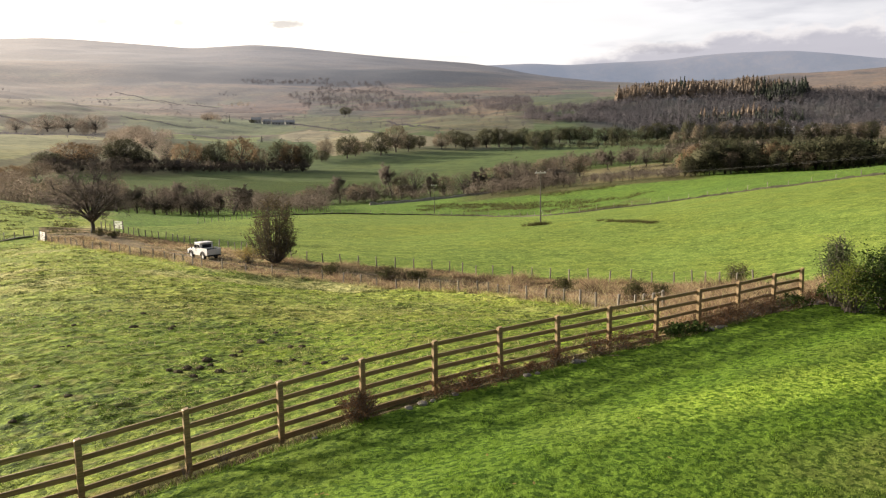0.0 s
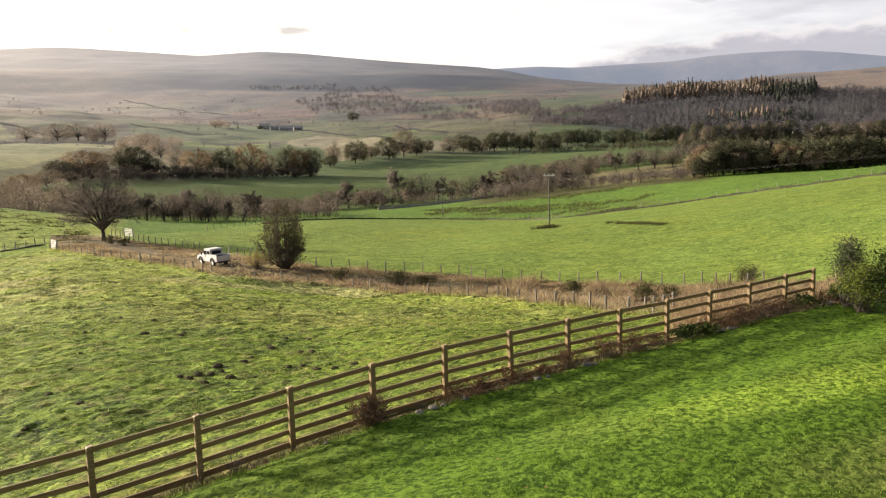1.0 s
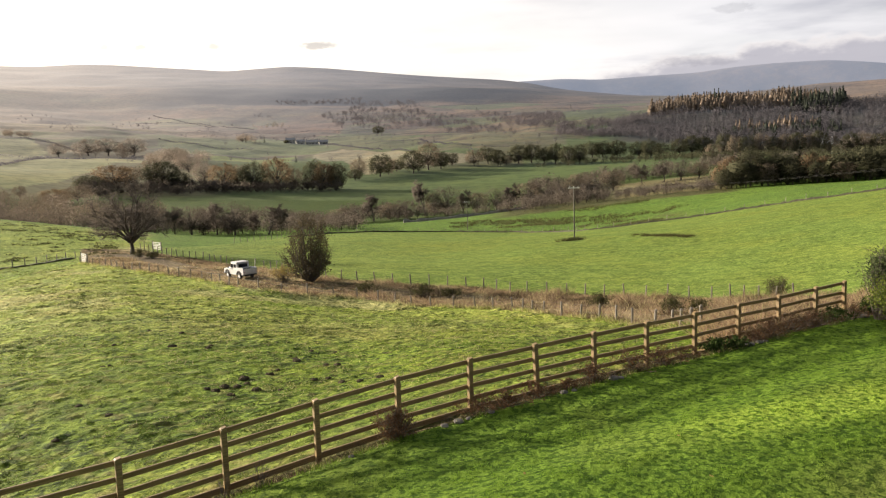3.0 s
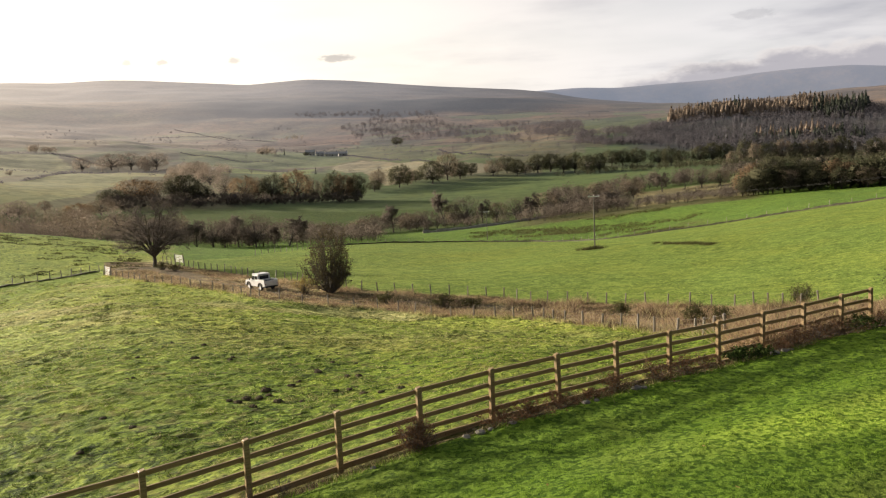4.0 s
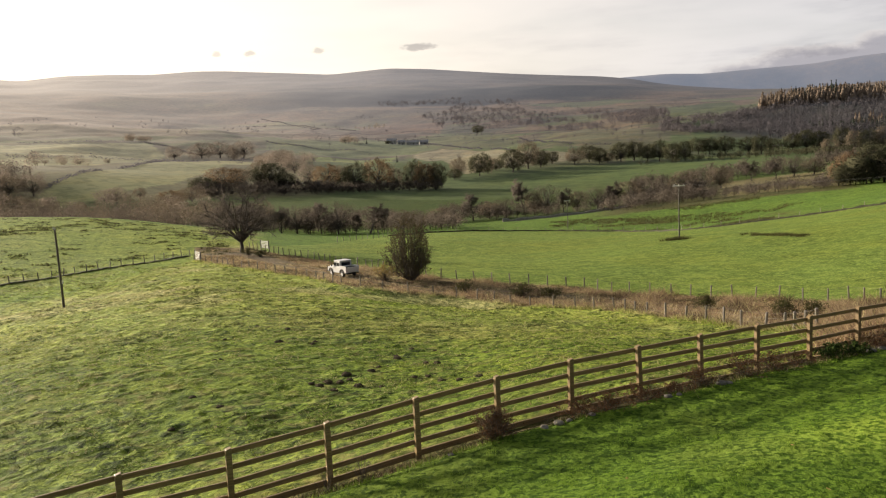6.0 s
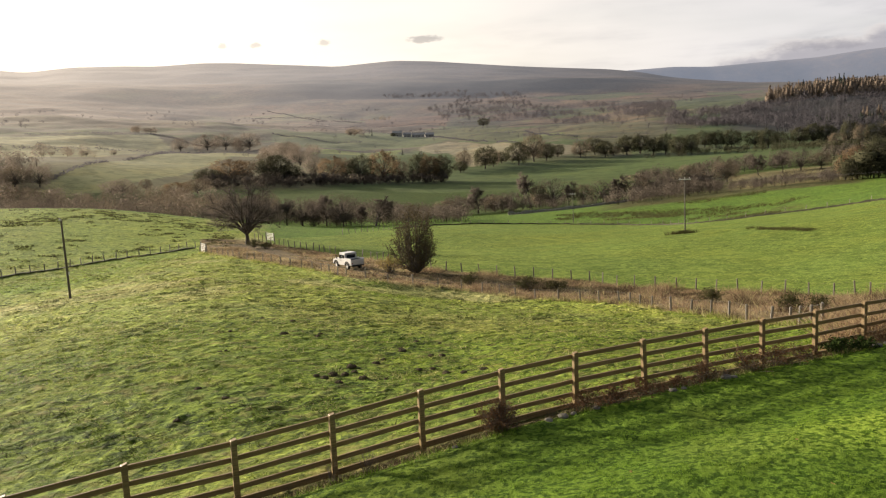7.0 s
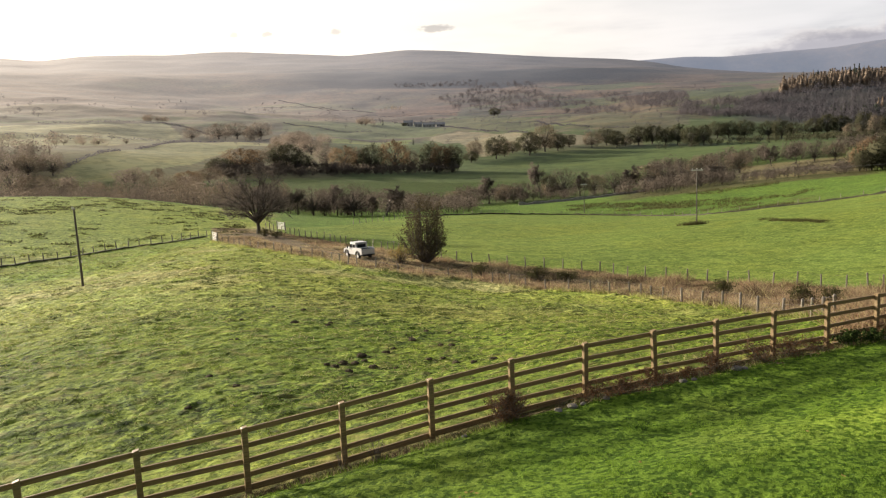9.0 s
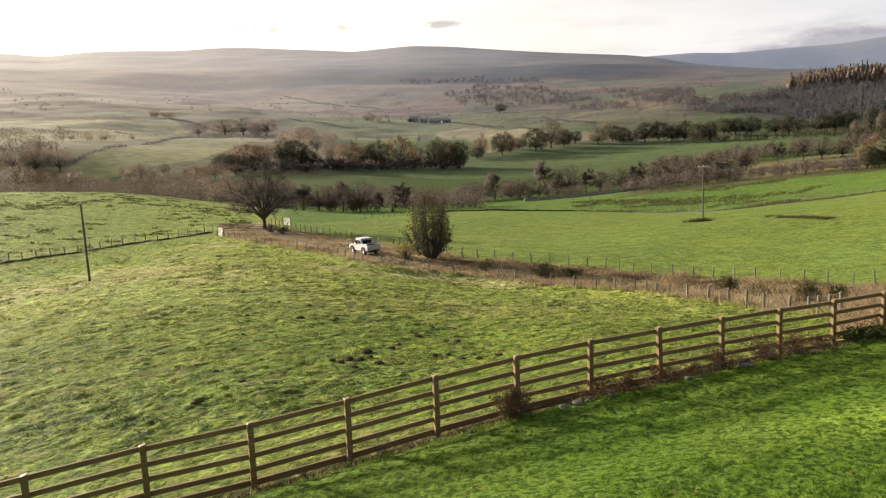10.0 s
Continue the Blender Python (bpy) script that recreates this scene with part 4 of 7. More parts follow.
def conifer(seed, leaf_mat, tiers=17, width=0.20, sparse=1.0, low=0.1):
    rng = random.Random(seed)
    wood, crown = Soup(), Soup()
    wood.tube([Vector((0, 0, -0.01)), Vector((0.004, 0, 0.5)), Vector((0, 0.003, 1.0))], [0.016, 0.010, 0.001], 5)
    for k in range(tiers):
        h = low + (0.985 - low) * k / (tiers - 1)
        reach = width * (1 - h) ** 0.8 + 0.012
        for b in range(max(4, int(9 * sparse * (1.1 - h)))):
            a = rng.uniform(0, 6.28)
            r = reach * rng.uniform(0.65, 1.15)
            base = Vector((0, 0, h + rng.uniform(-0.02, 0.02)))
            end = base + Vector((math.cos(a) * r, math.sin(a) * r, -0.35 * r + rng.uniform(-0.02, 0.02)))
            side = Vector((-math.sin(a), math.cos(a), 0))
            for f in (0.35, 0.65, 0.95):
                p = base.lerp(end, f)
                s = 0.05 * (1.1 - 0.4 * f) * rng.uniform(0.8, 1.3)
                i = len(crown.v)
                crown.v += [p - (end - base).normalized() * s, p + side * s * 0.6 + Vector((0, 0, -0.25 * s)), p + (end - base).normalized() * s * 0.8 - Vector((0, 0, 0.3 * s)), p - side * s * 0.6 + Vector((0, 0, -0.25 * s))]
                crown.f.append((i, i + 1, i + 2, i + 3))
    return wood.mesh("trunk", BARK, True), crown.mesh("crown", leaf_mat, normals=crown.rounded((0, 0, 0.35), 0.5))


def thorn_tree(seed):
    """Many stems fanning up from one root into a dense oval of twigs with few leaves."""
    rng = random.Random(seed)
    wood, tips, crown = Soup(), [], Soup()
    for k in range(44):
        z = 0.18 + 0.82 * ((k + rng.random()) / 44) ** 0.85
        r = 0.37 * math.sqrt(max(0.03, 1 - abs((z - 0.47) / 0.56) ** 2.0)) * rng.uniform(0.25, 1.1) ** 0.6
        a = k * 2.4 + rng.uniform(-0.3, 0.3)
        root, end = Vector((math.cos(a), math.sin(a), 0)) * 0.02 - Vector((0, 0, 0.01)), Vector((math.cos(a) * r, math.sin(a) * r, z))
        mid = root.lerp(end, 0.5) + Vector((math.cos(a) * 0.25 * r, math.sin(a) * 0.25 * r, -0.02))
        wood.tube([root, mid, end], [0.011, 0.007, 0.002], 4)
        for _ in range(16):
            f = rng.uniform(0.12, 1.0) ** 0.6
            p = root.lerp(mid, f * 2) if f < 0.5 else mid.lerp(end, f * 2 - 1)
            w = (end - root).normalized() + Vector((rng.gauss(0, 0.7), rng.gauss(0, 0.7), rng.gauss(0, 0.4)))
            q = p + w.normalized() * rng.uniform(0.05, 0.19)
            wood.tube([p, q], [0.003, 0.0012], 3)
            for _ in range(5):
                s = p.lerp(q, rng.random())
                crown.sliver(s, s + Vector((rng.gauss(0, 1), rng.gauss(0, 1), rng.gauss(0.5, 1))).normalized() * rng.uniform(0.02, 0.06), 0.0022, rng)
            for _ in range(12):
                s = p.lerp(q, rng.uniform(0.2, 1.25)) + Vector((rng.gauss(0, 1), rng.gauss(0, 1), rng.gauss(0, 1))) * 0.018
                crown.leaf(s, 0.023 * rng.uniform(0.6, 1.3), rng)
    top = max(v.z for v in wood.v + crown.v)
    for s in (wood, crown):
        s.v = [v / top for v in s.v]
    return wood.mesh("trunk", BARK, True), crown.mesh("crown", THORN)


def spreading_tree(seed):
    """A short trunk that parts into many limbs, ending in a wide dome of fine bare twigs."""
    rng = random.Random(seed)
    wood, crown = Soup(), Soup()
    wood.tube([Vector((0, 0, -0.02)), Vector((0.01, 0, 0.1)), Vector((0.0, 0.01, 0.23))], [0.042, 0.031, 0.026], 7)
    for k in range(30):
        f = (k + 0.5) / 30
        a = k * 2.4 + rng.uniform(-0.25, 0.25)
        r = 0.66 * math.sin(math.acos(1 - 1.62 * f)) * rng.uniform(0.72, 1.08)
        end = Vector((math.cos(a) * r, math.sin(a) * r, 0.52 + 0.46 * (1 - 1.62 * f) * rng.uniform(0.85, 1.05)))
        root = Vector((0, 0, 0.23 - 0.07 * f))
        mid = root.lerp(end, 0.5) + Vector((rng.gauss(0, 0.04), rng.gauss(0, 0.04), 0.09))
        knee = root.lerp(mid, 0.5) + Vector((rng.gauss(0, 0.025), rng.gauss(0, 0.025), 0.03))
        wood.tube([root, knee, mid, mid.lerp(end, 0.5) + Vector((rng.gauss(0, 0.03), rng.gauss(0, 0.03), rng.gauss(0.02, 0.02))), end], [0.017, 0.012, 0.009, 0.005, 0.002], 5)
        for _ in range(9):
            g = rng.uniform(0.3, 0.95)
            p = root.lerp(mid, g * 2) if g < 0.5 else mid.lerp(end, g * 2 - 1)
            w = ((end - root).normalized() + Vector((rng.gauss(0, 0.6), rng.gauss(0, 0.6), rng.gauss(0.05, 0.5)))).normalized()
            q = p + w * rng.uniform(0.10, 0.24)
            wood.tube([p, p.lerp(q, 0.5) + Vector((0, 0, 0.012)), q], [0.0045, 0.003, 0.0012], 3)
            for _ in range(7):
                s = p.lerp(q, rng.uniform(0.25, 1.0))
                v = (w + Vector((rng.gauss(0, 0.8), rng.gauss(0, 0.8), rng.gauss(0.1, 0.7)))).normalized()
                e = s + v * rng.uniform(0.05, 0.11)
                wood.tube([s, e], [0.0018, 0.0008], 3)
                for _ in range(6):
                    u = s.lerp(e, rng.uniform(0.2, 1.0))
                    crown.sliver(u, u + (v + Vector((rng.gauss(0, 0.9), rng.gauss(0, 0.9), rng.gauss(0, 0.8)))).normalized() * rng.uniform(0.03, 0.075), 0.0017, rng)
    return wood.mesh("trunk", BARK, True), crown.mesh("crown", TWIG, normals=crown.rounded((0, 0, 0.45)))


KINDS = {
    "bare": (lambda s: broad_tree(s, OPEN, 0, 0.03, TWIG, 7, stem=0.66, radius=0.024), "leafless grey-brown tree with fine spreading twigs"),
    "bare_big": (spreading_tree, "big leafless spreading tree"),
    "twiggy": (lambda s: oak(s, BROWN_TWIG, 50, 84, 0.023, 1.25), "leafless round-crowned brown tree"),
    "hazel": (lambda s: oak(s, HAZED_SCRUB, 46, 70, 0.03, 1.25), "pale leafless round-crowned hedgerow tree"),
    "thorn": (thorn_tree, "dense upright thorn tree with few leaves"),
    "green": (lambda s: oak(s, LEAF_GREEN), "dark green full-crowned valley oak"),
    "brown": (lambda s: oak(s, LEAF_BROWN, 50, 80, 0.031, 1.1), "brown autumn tree with thinning leaves"),
    "russet": (lambda s: oak(s, LEAF_RUSSET, 52, 84), "russet and gold autumn tree"),
    "spruce": (lambda s: conifer(s, NEEDLE), "dark pointed spruce tree"),
}
PROTOTYPES = {}


def plant(kind, place_at, height, wide=1.0, seed=None, label="", group="", name="tree", variants=3):
    """A tree of a kind on the ground, sharing its meshes with others of that kind."""
    rng = random.Random(hash((round(place_at.x, 2), round(place_at.y, 2))) & 0xffff)
    v = rng.randrange(variants) if seed is None else seed
    m = Matrix.Translation(place_at) @ Matrix.Rotation(rng.uniform(0, 6.28), 4, "Z") @ Matrix.Diagonal((height * wide, height * wide, height, 1))
    key = (kind, v)
    if key not in PROTOTYPES:
        build, words = KINDS[kind]
        ob = thing(name, m, label or words, "tree", group or words + "s of the valley")
        for me in build(100 + 17 * v + len(kind)):
            under(new(me.name, me), ob)
        PROTOTYPES[key] = ob
        return ob
    ob = copy_thing(PROTOTYPES[key], Matrix())
    ob.matrix_basis = m
    ob.name = name
    return tagged(ob, label or KINDS[kind][1], "tree", group or KINDS[kind][1] + "s of the valley")

# ---- the timber fence round the lawn ----
POST_H, POST_W = 1.22, 0.105
FENCE_TOP = (-5.30, -5.16, -5.02, -4.96, -4.83, -4.68, -4.56, -4.49, -4.47, -4.47, -4.49, -4.51, -4.51, -4.52, -4.50, -4.50)
RAIL_DROP = (0.10, 0.38, 0.655, 0.925)


def fence_point(k):
    p = FENCE_START + FENCE_STEP * k
    return float(p[0]), float(p[1])


def timber_fence():
    heading = math.atan2(FENCE_STEP[1], FENCE_STEP[0])
    fence = thing("timber_fence", Matrix.Translation(on_ground(*fence_point(0))), "brown sawn timber post-and-rail fence edging the lawn", "fence")
    inv = fence.matrix_world.inverted()
    rng = random.Random(7)
    bm = box(bmesh.new(), (POST_W, POST_W, POST_H + 0.25), (0, 0, -(POST_H + 0.25) / 2), 0.008)
    for v in bm.verts:
        if v.co.z > -0.02:
            v.co.z += 0.012 * (1 if v.co.x > 0 else -1)
    post_mesh = bpy.data.meshes.new("post")
    bm.to_mesh(post_mesh)
    bm.free()
    post_mesh.materials.append(POST_WOOD)
    tops = []
    for k in range(-3, 13):
        x, y = fence_point(k)
        if k == 12:
            x, y = x - 0.25, y - 0.17
        z = EYE + FENCE_TOP[k + 3]
        tops.append(Vector((x, y, z)))
        post = under(new("post", post_mesh), fence)
        post.matrix_basis = inv @ pose(x, y, z, rng.gauss(0, 0.7), rng.gauss(0, 0.7), math.degrees(heading))
    out = Vector((-FENCE_STEP[1], FENCE_STEP[0], 0)).normalized() * (POST_W / 2 + 0.025)
    for drop in RAIL_DROP + (1.17,):
        for k in range(0, len(tops) - 1):
            a, b = tops[k], tops[k + 1]
            sag = rng.uniform(-0.012, 0.012)
            a2, b2 = a + out - Vector((0, 0, drop + sag)), b + out - Vector((0, 0, drop + rng.uniform(-0.012, 0.012)))
            way = b2 - a2
            high = 0.095 if drop < 1 else 0.12
            bm = box(bmesh.new(), (way.length - 0.006, 0.048, high), (0, 0, 0), 0.009)
            rail = part("rail" if drop < 1 else "gravel_board", bm, POST_WOOD, fence)
            rot = Matrix((way.normalized(), Vector((0, 0, 1)).cross(way).normalized(), way.normalized().cross(Vector((0, 0, 1)).cross(way).normalized()))).transposed().to_4x4()
            rail.matrix_basis = inv @ Matrix.Translation((a2 + b2) / 2) @ rot


timber_fence()


# ---- stake and wire fences ----
def along(line, step):
    """Points at even steps along a polyline in the plan."""
    pts, left = [], 0.0
    for (ax, ay), (bx, by) in zip(line, line[1:]):
        n = math.hypot(bx - ax, by - ay)
        s = left
        while s < n:
            pts.append((ax + (bx - ax) * s / n, ay + (by - ay) * s / n))
            s += step
        left = s - n
    return pts


def wire_fence(line, step, high, label, wires=4, lean=3.0, seed=1):
    rng = random.Random(seed)
    pts = [on_ground(*p) for p in along(line, step)]
    fence = thing("wire_fence", Matrix.Translation(pts[0]), label, "fence", "stake and wire fences")
    inv = fence.matrix_world.inverted()
    bm = rod(bmesh.new(), (0, 0, -0.3), (0, 0, high), 0.065, 0.06, 7)
    rod(bm, (0, 0, high), (0, 0, high + 0.03), 0.06, 0.03, 7)
    me = bpy.data.meshes.new("stake")
    bm.to_mesh(me)
    bm.free()
    me.materials.append(STAKE_WOOD)
    tops = []
    for p in pts:
        m = Matrix.Translation(p) @ pose(0, 0, 0, rng.gauss(0, lean), rng.gauss(0, lean), rng.uniform(0, 360)) @ Matrix.Diagonal((1, 1, rng.uniform(0.9, 1.1), 1))
        st = under(new("stake", me), fence)
        st.matrix_basis = inv @ m
        tops.append(m)
    for w in range(wires):
        h = high * (0.95 - 0.8 * w / max(1, wires - 1))
        s = Soup()
        s.tube([inv @ (m @ Vector((0.06, 0, h))) for m in tops], [0.004] * len(tops), 3)
        under(new("wire", s.mesh("wire", WIRE)), fence)
    return fence


wire_fence(NEAR_WIRE, 2.2, 0.85, "weathered stakes and wire between pasture and track", seed=2)
wire_fence(FAR_WIRE, 1.95, 1.05, "grey stakes and wire along the far verge of the track", wires=2, seed=3)
wire_fence(LEFT_HEDGE, 1.8, 1.0, "leaning stakes and wire along a ditch in the pasture", seed=4, lean=5)
wire_fence(FIELD_WALL[3:], 4.2, 1.1, "distant stakes and wire above the field wall", wires=2, seed=5, lean=4)

# ---- trees ----
plant("bare_big", on_ground(-51.4, 114.7), 9.4, 0.98, seed=0, label="big leafless spreading tree beside the track gates")
plant("thorn", on_ground(-17.0, 78.5), 7.3, 0.95, seed=0, label="dense upright thorn tree with few leaves beside the track")


def rows_of(kinds, places, group=""):
    """Trees by bearing, distance, height of the top over the eye in degrees, and width of the crown."""
    rng = random.Random(len(places) * 7 + len(kinds))
    for k, (b, d, h, w) in enumerate(places):
        p = spot(b, d)
        tall = min(max(EYE + d * math.tan(radians(h)) - p.z, 3.0), 26.0) * rng.uniform(0.97, 1.05)
        plant(kinds[k % len(kinds)], p, tall, min(max((1.5 if kinds[k % len(kinds)] == "bare" else 1.28) * w / tall, 0.7), 1.9), group=group)


rows_of(("brown", "green", "green"), ((-8.4, 584, -0.28, 11), (-8.7, 572, -1.15, 9), (-6.9, 588, -0.12, 15), (-6.3, 598, -0.42, 12), (-5.7, 615, -0.6, 11), (-4.5, 599, 0.09, 16), (-3.4, 615, 0.78, 18), (-2.5, 619, 0.03, 15), (-1.7, 639, -0.24, 11), (-0.1, 628, -0.04, 13), (0.9, 640, 0.17, 14), (1.6, 622, -0.17, 12), (2.2, 628, -0.47, 9), (3.1, 633, 0.34, 16)), "oaks along the valley terrace")
rows_of(("green",), ((4.0, 638, 0.36, 16), (4.9, 627, 0.01, 13), (5.7, 623, 0.27, 13), (6.6, 606, 0.16, 13), (7.4, 611, 0.06, 11), (8.3, 668, 0.27, 13), (9.0, 666, 0.24, 13), (10.0, 664, 0.25, 16), (11.5, 660, 0.13, 13), (12.3, 651, 0.18, 14), (13.0, 680, -0.07, 11), (14.2, 680, 0.24, 14), (15.0, 680, 0.41, 12), (15.8, 680, 0.42, 14)), "oaks along the valley terrace")
rows_of(("brown", "green", "brown", "green"), ((16.4, 570, -0.21, 10), (17.1, 640, 0.49, 11), (17.8, 600, 0.28, 8), (18.5, 600, 0.37, 12), (19.4, 600, 0.45, 11), (20.2, 600, 0.2, 11), (20.9, 600, 0.33, 11), (21.6, 600, 0.38, 11), (22.3, 600, 0.43, 11), (22.9, 600, 0.48, 10), (23.6, 600, 0.16, 11), (24.8, 600, 0.19, 12), (25.6, 600, 0.24, 12), (26.4, 600, 0.14, 12), (27.4, 600, 0.25, 12), (28.2, 600, 0.36, 12)), "oaks along the valley terrace")
rows_of(("russet", "brown", "green", "brown", "green", "green"), ((-24.9, 500, -0.18, 18), (-24.0, 515, -0.17, 14), (-26.5, 484, -0.81, 15), (-22.5, 515, 0.3, 13), (-21.8, 505, -0.09, 19), (-20.8, 505, -0.73, 12)), "autumn trees by the river")
rows_of(("russet", "brown", "green"), ((-17.8, 510, -0.3, 14), (-16.9, 515, -0.44, 10), (-15.9, 510, -0.28, 14), (-14.2, 515, -0.14, 16), (-13.0, 520, -0.75, 10), (-11.7, 520, -0.3, 10), (-10.9, 515, -0.4, 14), (-10.3, 520, -0.75, 9), (-10.0, 520, -0.47, 12), (-28.5, 430, -1.66, 16), (-27.2, 440, -1.44, 13)), "autumn trees by the river")
rows_of(("hazel",), ((-21.0, 690, 0.94, 20), (-20.1, 617, 0.23, 16), (-19.1, 548, -0.18, 15), (-20.5, 650, 0.3, 14), (-28.1, 875, 1.42, 16), (-26.3, 889, 1.62, 23), (-25.1, 891, 1.7, 23), (-23.5, 890, 1.64, 23), (-36.0, 700, 0.74, 13), (-34.0, 700, 0.77, 13), (-32.3, 703, 0.74, 6)), "hedgerow trees on the far slope")
rows_of(("hazel", "hazel", "brown"), ((-32.6, 444, -1.2, 11), (-32.0, 443, -1.12, 10), (-30.5, 456, -1.27, 6), (-28.7, 421, -1.86, 11), (-39.3, 400, -0.77, 14), (-38.1, 400, -1.2, 14), (-36.4, 400, -1.44, 13), (-39.5, 470, 0.23, 13), (-38.3, 470, 0.03, 15), (-36.9, 470, 0.12, 13)), "autumn trees by the river")
rows_of(("bare", "twiggy"), ((-18.5, 240, -2.97, 9), (-17.3, 236, -2.8, 9), (-15.0, 236, -3.45, 10), (-20.2, 236, -3.12, 8), (-21.3, 236, -3.14, 7), (-19.4, 238, -3.51, 6), (-16.0, 238, -3.95, 5), (-22.6, 240, -2.9, 9), (-23.6, 245, -2.6, 10)), "bare trees at the field corner")
rows_of(("brown", "twiggy", "bare"), ((-9.8, 325, -3.8, 10), (-8.6, 330, -3.72, 9), (-7.5, 330, -3.03, 11), (-6.3, 335, -3.6, 9), (-5.1, 335, -3.32, 9), (-3.7, 338, -2.07, 9), (-3.1, 338, -2.78, 8), (-2.1, 338, -2.48, 12), (-1.0, 338, -2.76, 8), (0.0, 338, -2.95, 8), (1.4, 338, -2.75, 10), (2.5, 338, -2.53, 11), (3.7, 340, -2.24, 12), (4.9, 340, -2.11, 12)), "bare riverside trees")
rows_of(("twiggy", "brown", "bare"), ((6.1, 350, -1.98, 12), (7.3, 350, -1.93, 11), (7.9, 310, -2.67, 9), (8.5, 370, -1.88, 12), (9.7, 375, -1.75, 11), (10.9, 300, -3.29, 5), (11.7, 300, -3.15, 4), (12.5, 300, -3.0, 7), (13.9, 300, -2.79, 8), (15.1, 300, -2.93, 6), (16.0, 300, -2.83, 6), (13.2, 400, -1.52, 9), (14.3, 400, -1.31, 10), (15.5, 400, -1.5, 10), (11.7, 400, -1.41, 10)), "bare riverside trees")
rows_of(("russet", "russet", "green", "green", "green", "green", "green", "spruce"), ((16.9, 285, -1.61, 6), (17.6, 285, -1.01, 7), (18.2, 285, -1.18, 6), (18.8, 284, -0.59, 6), (19.5, 284, -0.98, 8), (20.3, 284, -0.85, 8), (21.1, 283, -0.95, 8), (21.8, 283, -0.74, 8), (22.6, 282, -0.98, 8), (23.4, 282, -1.08, 8), (24.2, 281, -1.09, 8), (25.1, 281, -0.97, 8), (26.0, 280, -0.99, 8), (26.8, 280, -0.51, 8), (27.6, 280, -0.75, 7), (28.2, 280, -0.41, 8)), "dark shelter belt above the field")
rows_of(("green", "green", "brown"), ((17.3, 278, -1.9, 6), (18.5, 278, -1.6, 7), (19.9, 278, -1.5, 7), (21.4, 277, -1.6, 7), (22.9, 276, -1.5, 7), (24.4, 275, -1.5, 7), (25.9, 274, -1.45, 7), (27.3, 274, -1.4, 7)), "dark shelter belt above the field")
rows_of(("spruce", "green", "hazel"), ((-14.9, 1080, 1.35, 7), (-13.4, 1085, 1.05, 10), (-16.4, 1090, 1.5, 18), (-12.8, 690, -0.1, 7), (-6.9, 1250, 1.85, 18)), "trees at the farmstead")


def triangles(name, co, tri, mat, normals):
    """A mesh of triangles from arrays."""
    me = bpy.data.meshes.new(name)
    me.vertices.add(len(co))
    me.vertices.foreach_set("co", co.ravel())
    me.loops.add(tri.size)
    me.loops.foreach_set("vertex_index", tri.ravel().astype(np.int32))
    me.polygons.add(len(tri))
    me.polygons.foreach_set("loop_start", np.arange(0, tri.size, 3, dtype=np.int32))
    me.update(calc_edges=True)
    me.polygons.foreach_set("use_smooth", np.ones(len(tri), bool))
    me.materials.append(mat)
    me.normals_split_custom_set_from_vertices(normals.tolist())
    return me


def lump_shape():
    """Corners and faces of a small rounded lump."""
    bm = bmesh.new()
    bmesh.ops.create_icosphere(bm, subdivisions=1, radius=1.0)
    co, tri = np.array([v.co for v in bm.verts]), np.array([[v.index for v in f.verts] for f in bm.faces])
    bm.free()
    return co, tri


LUMP, LUMP_FACES = lump_shape()


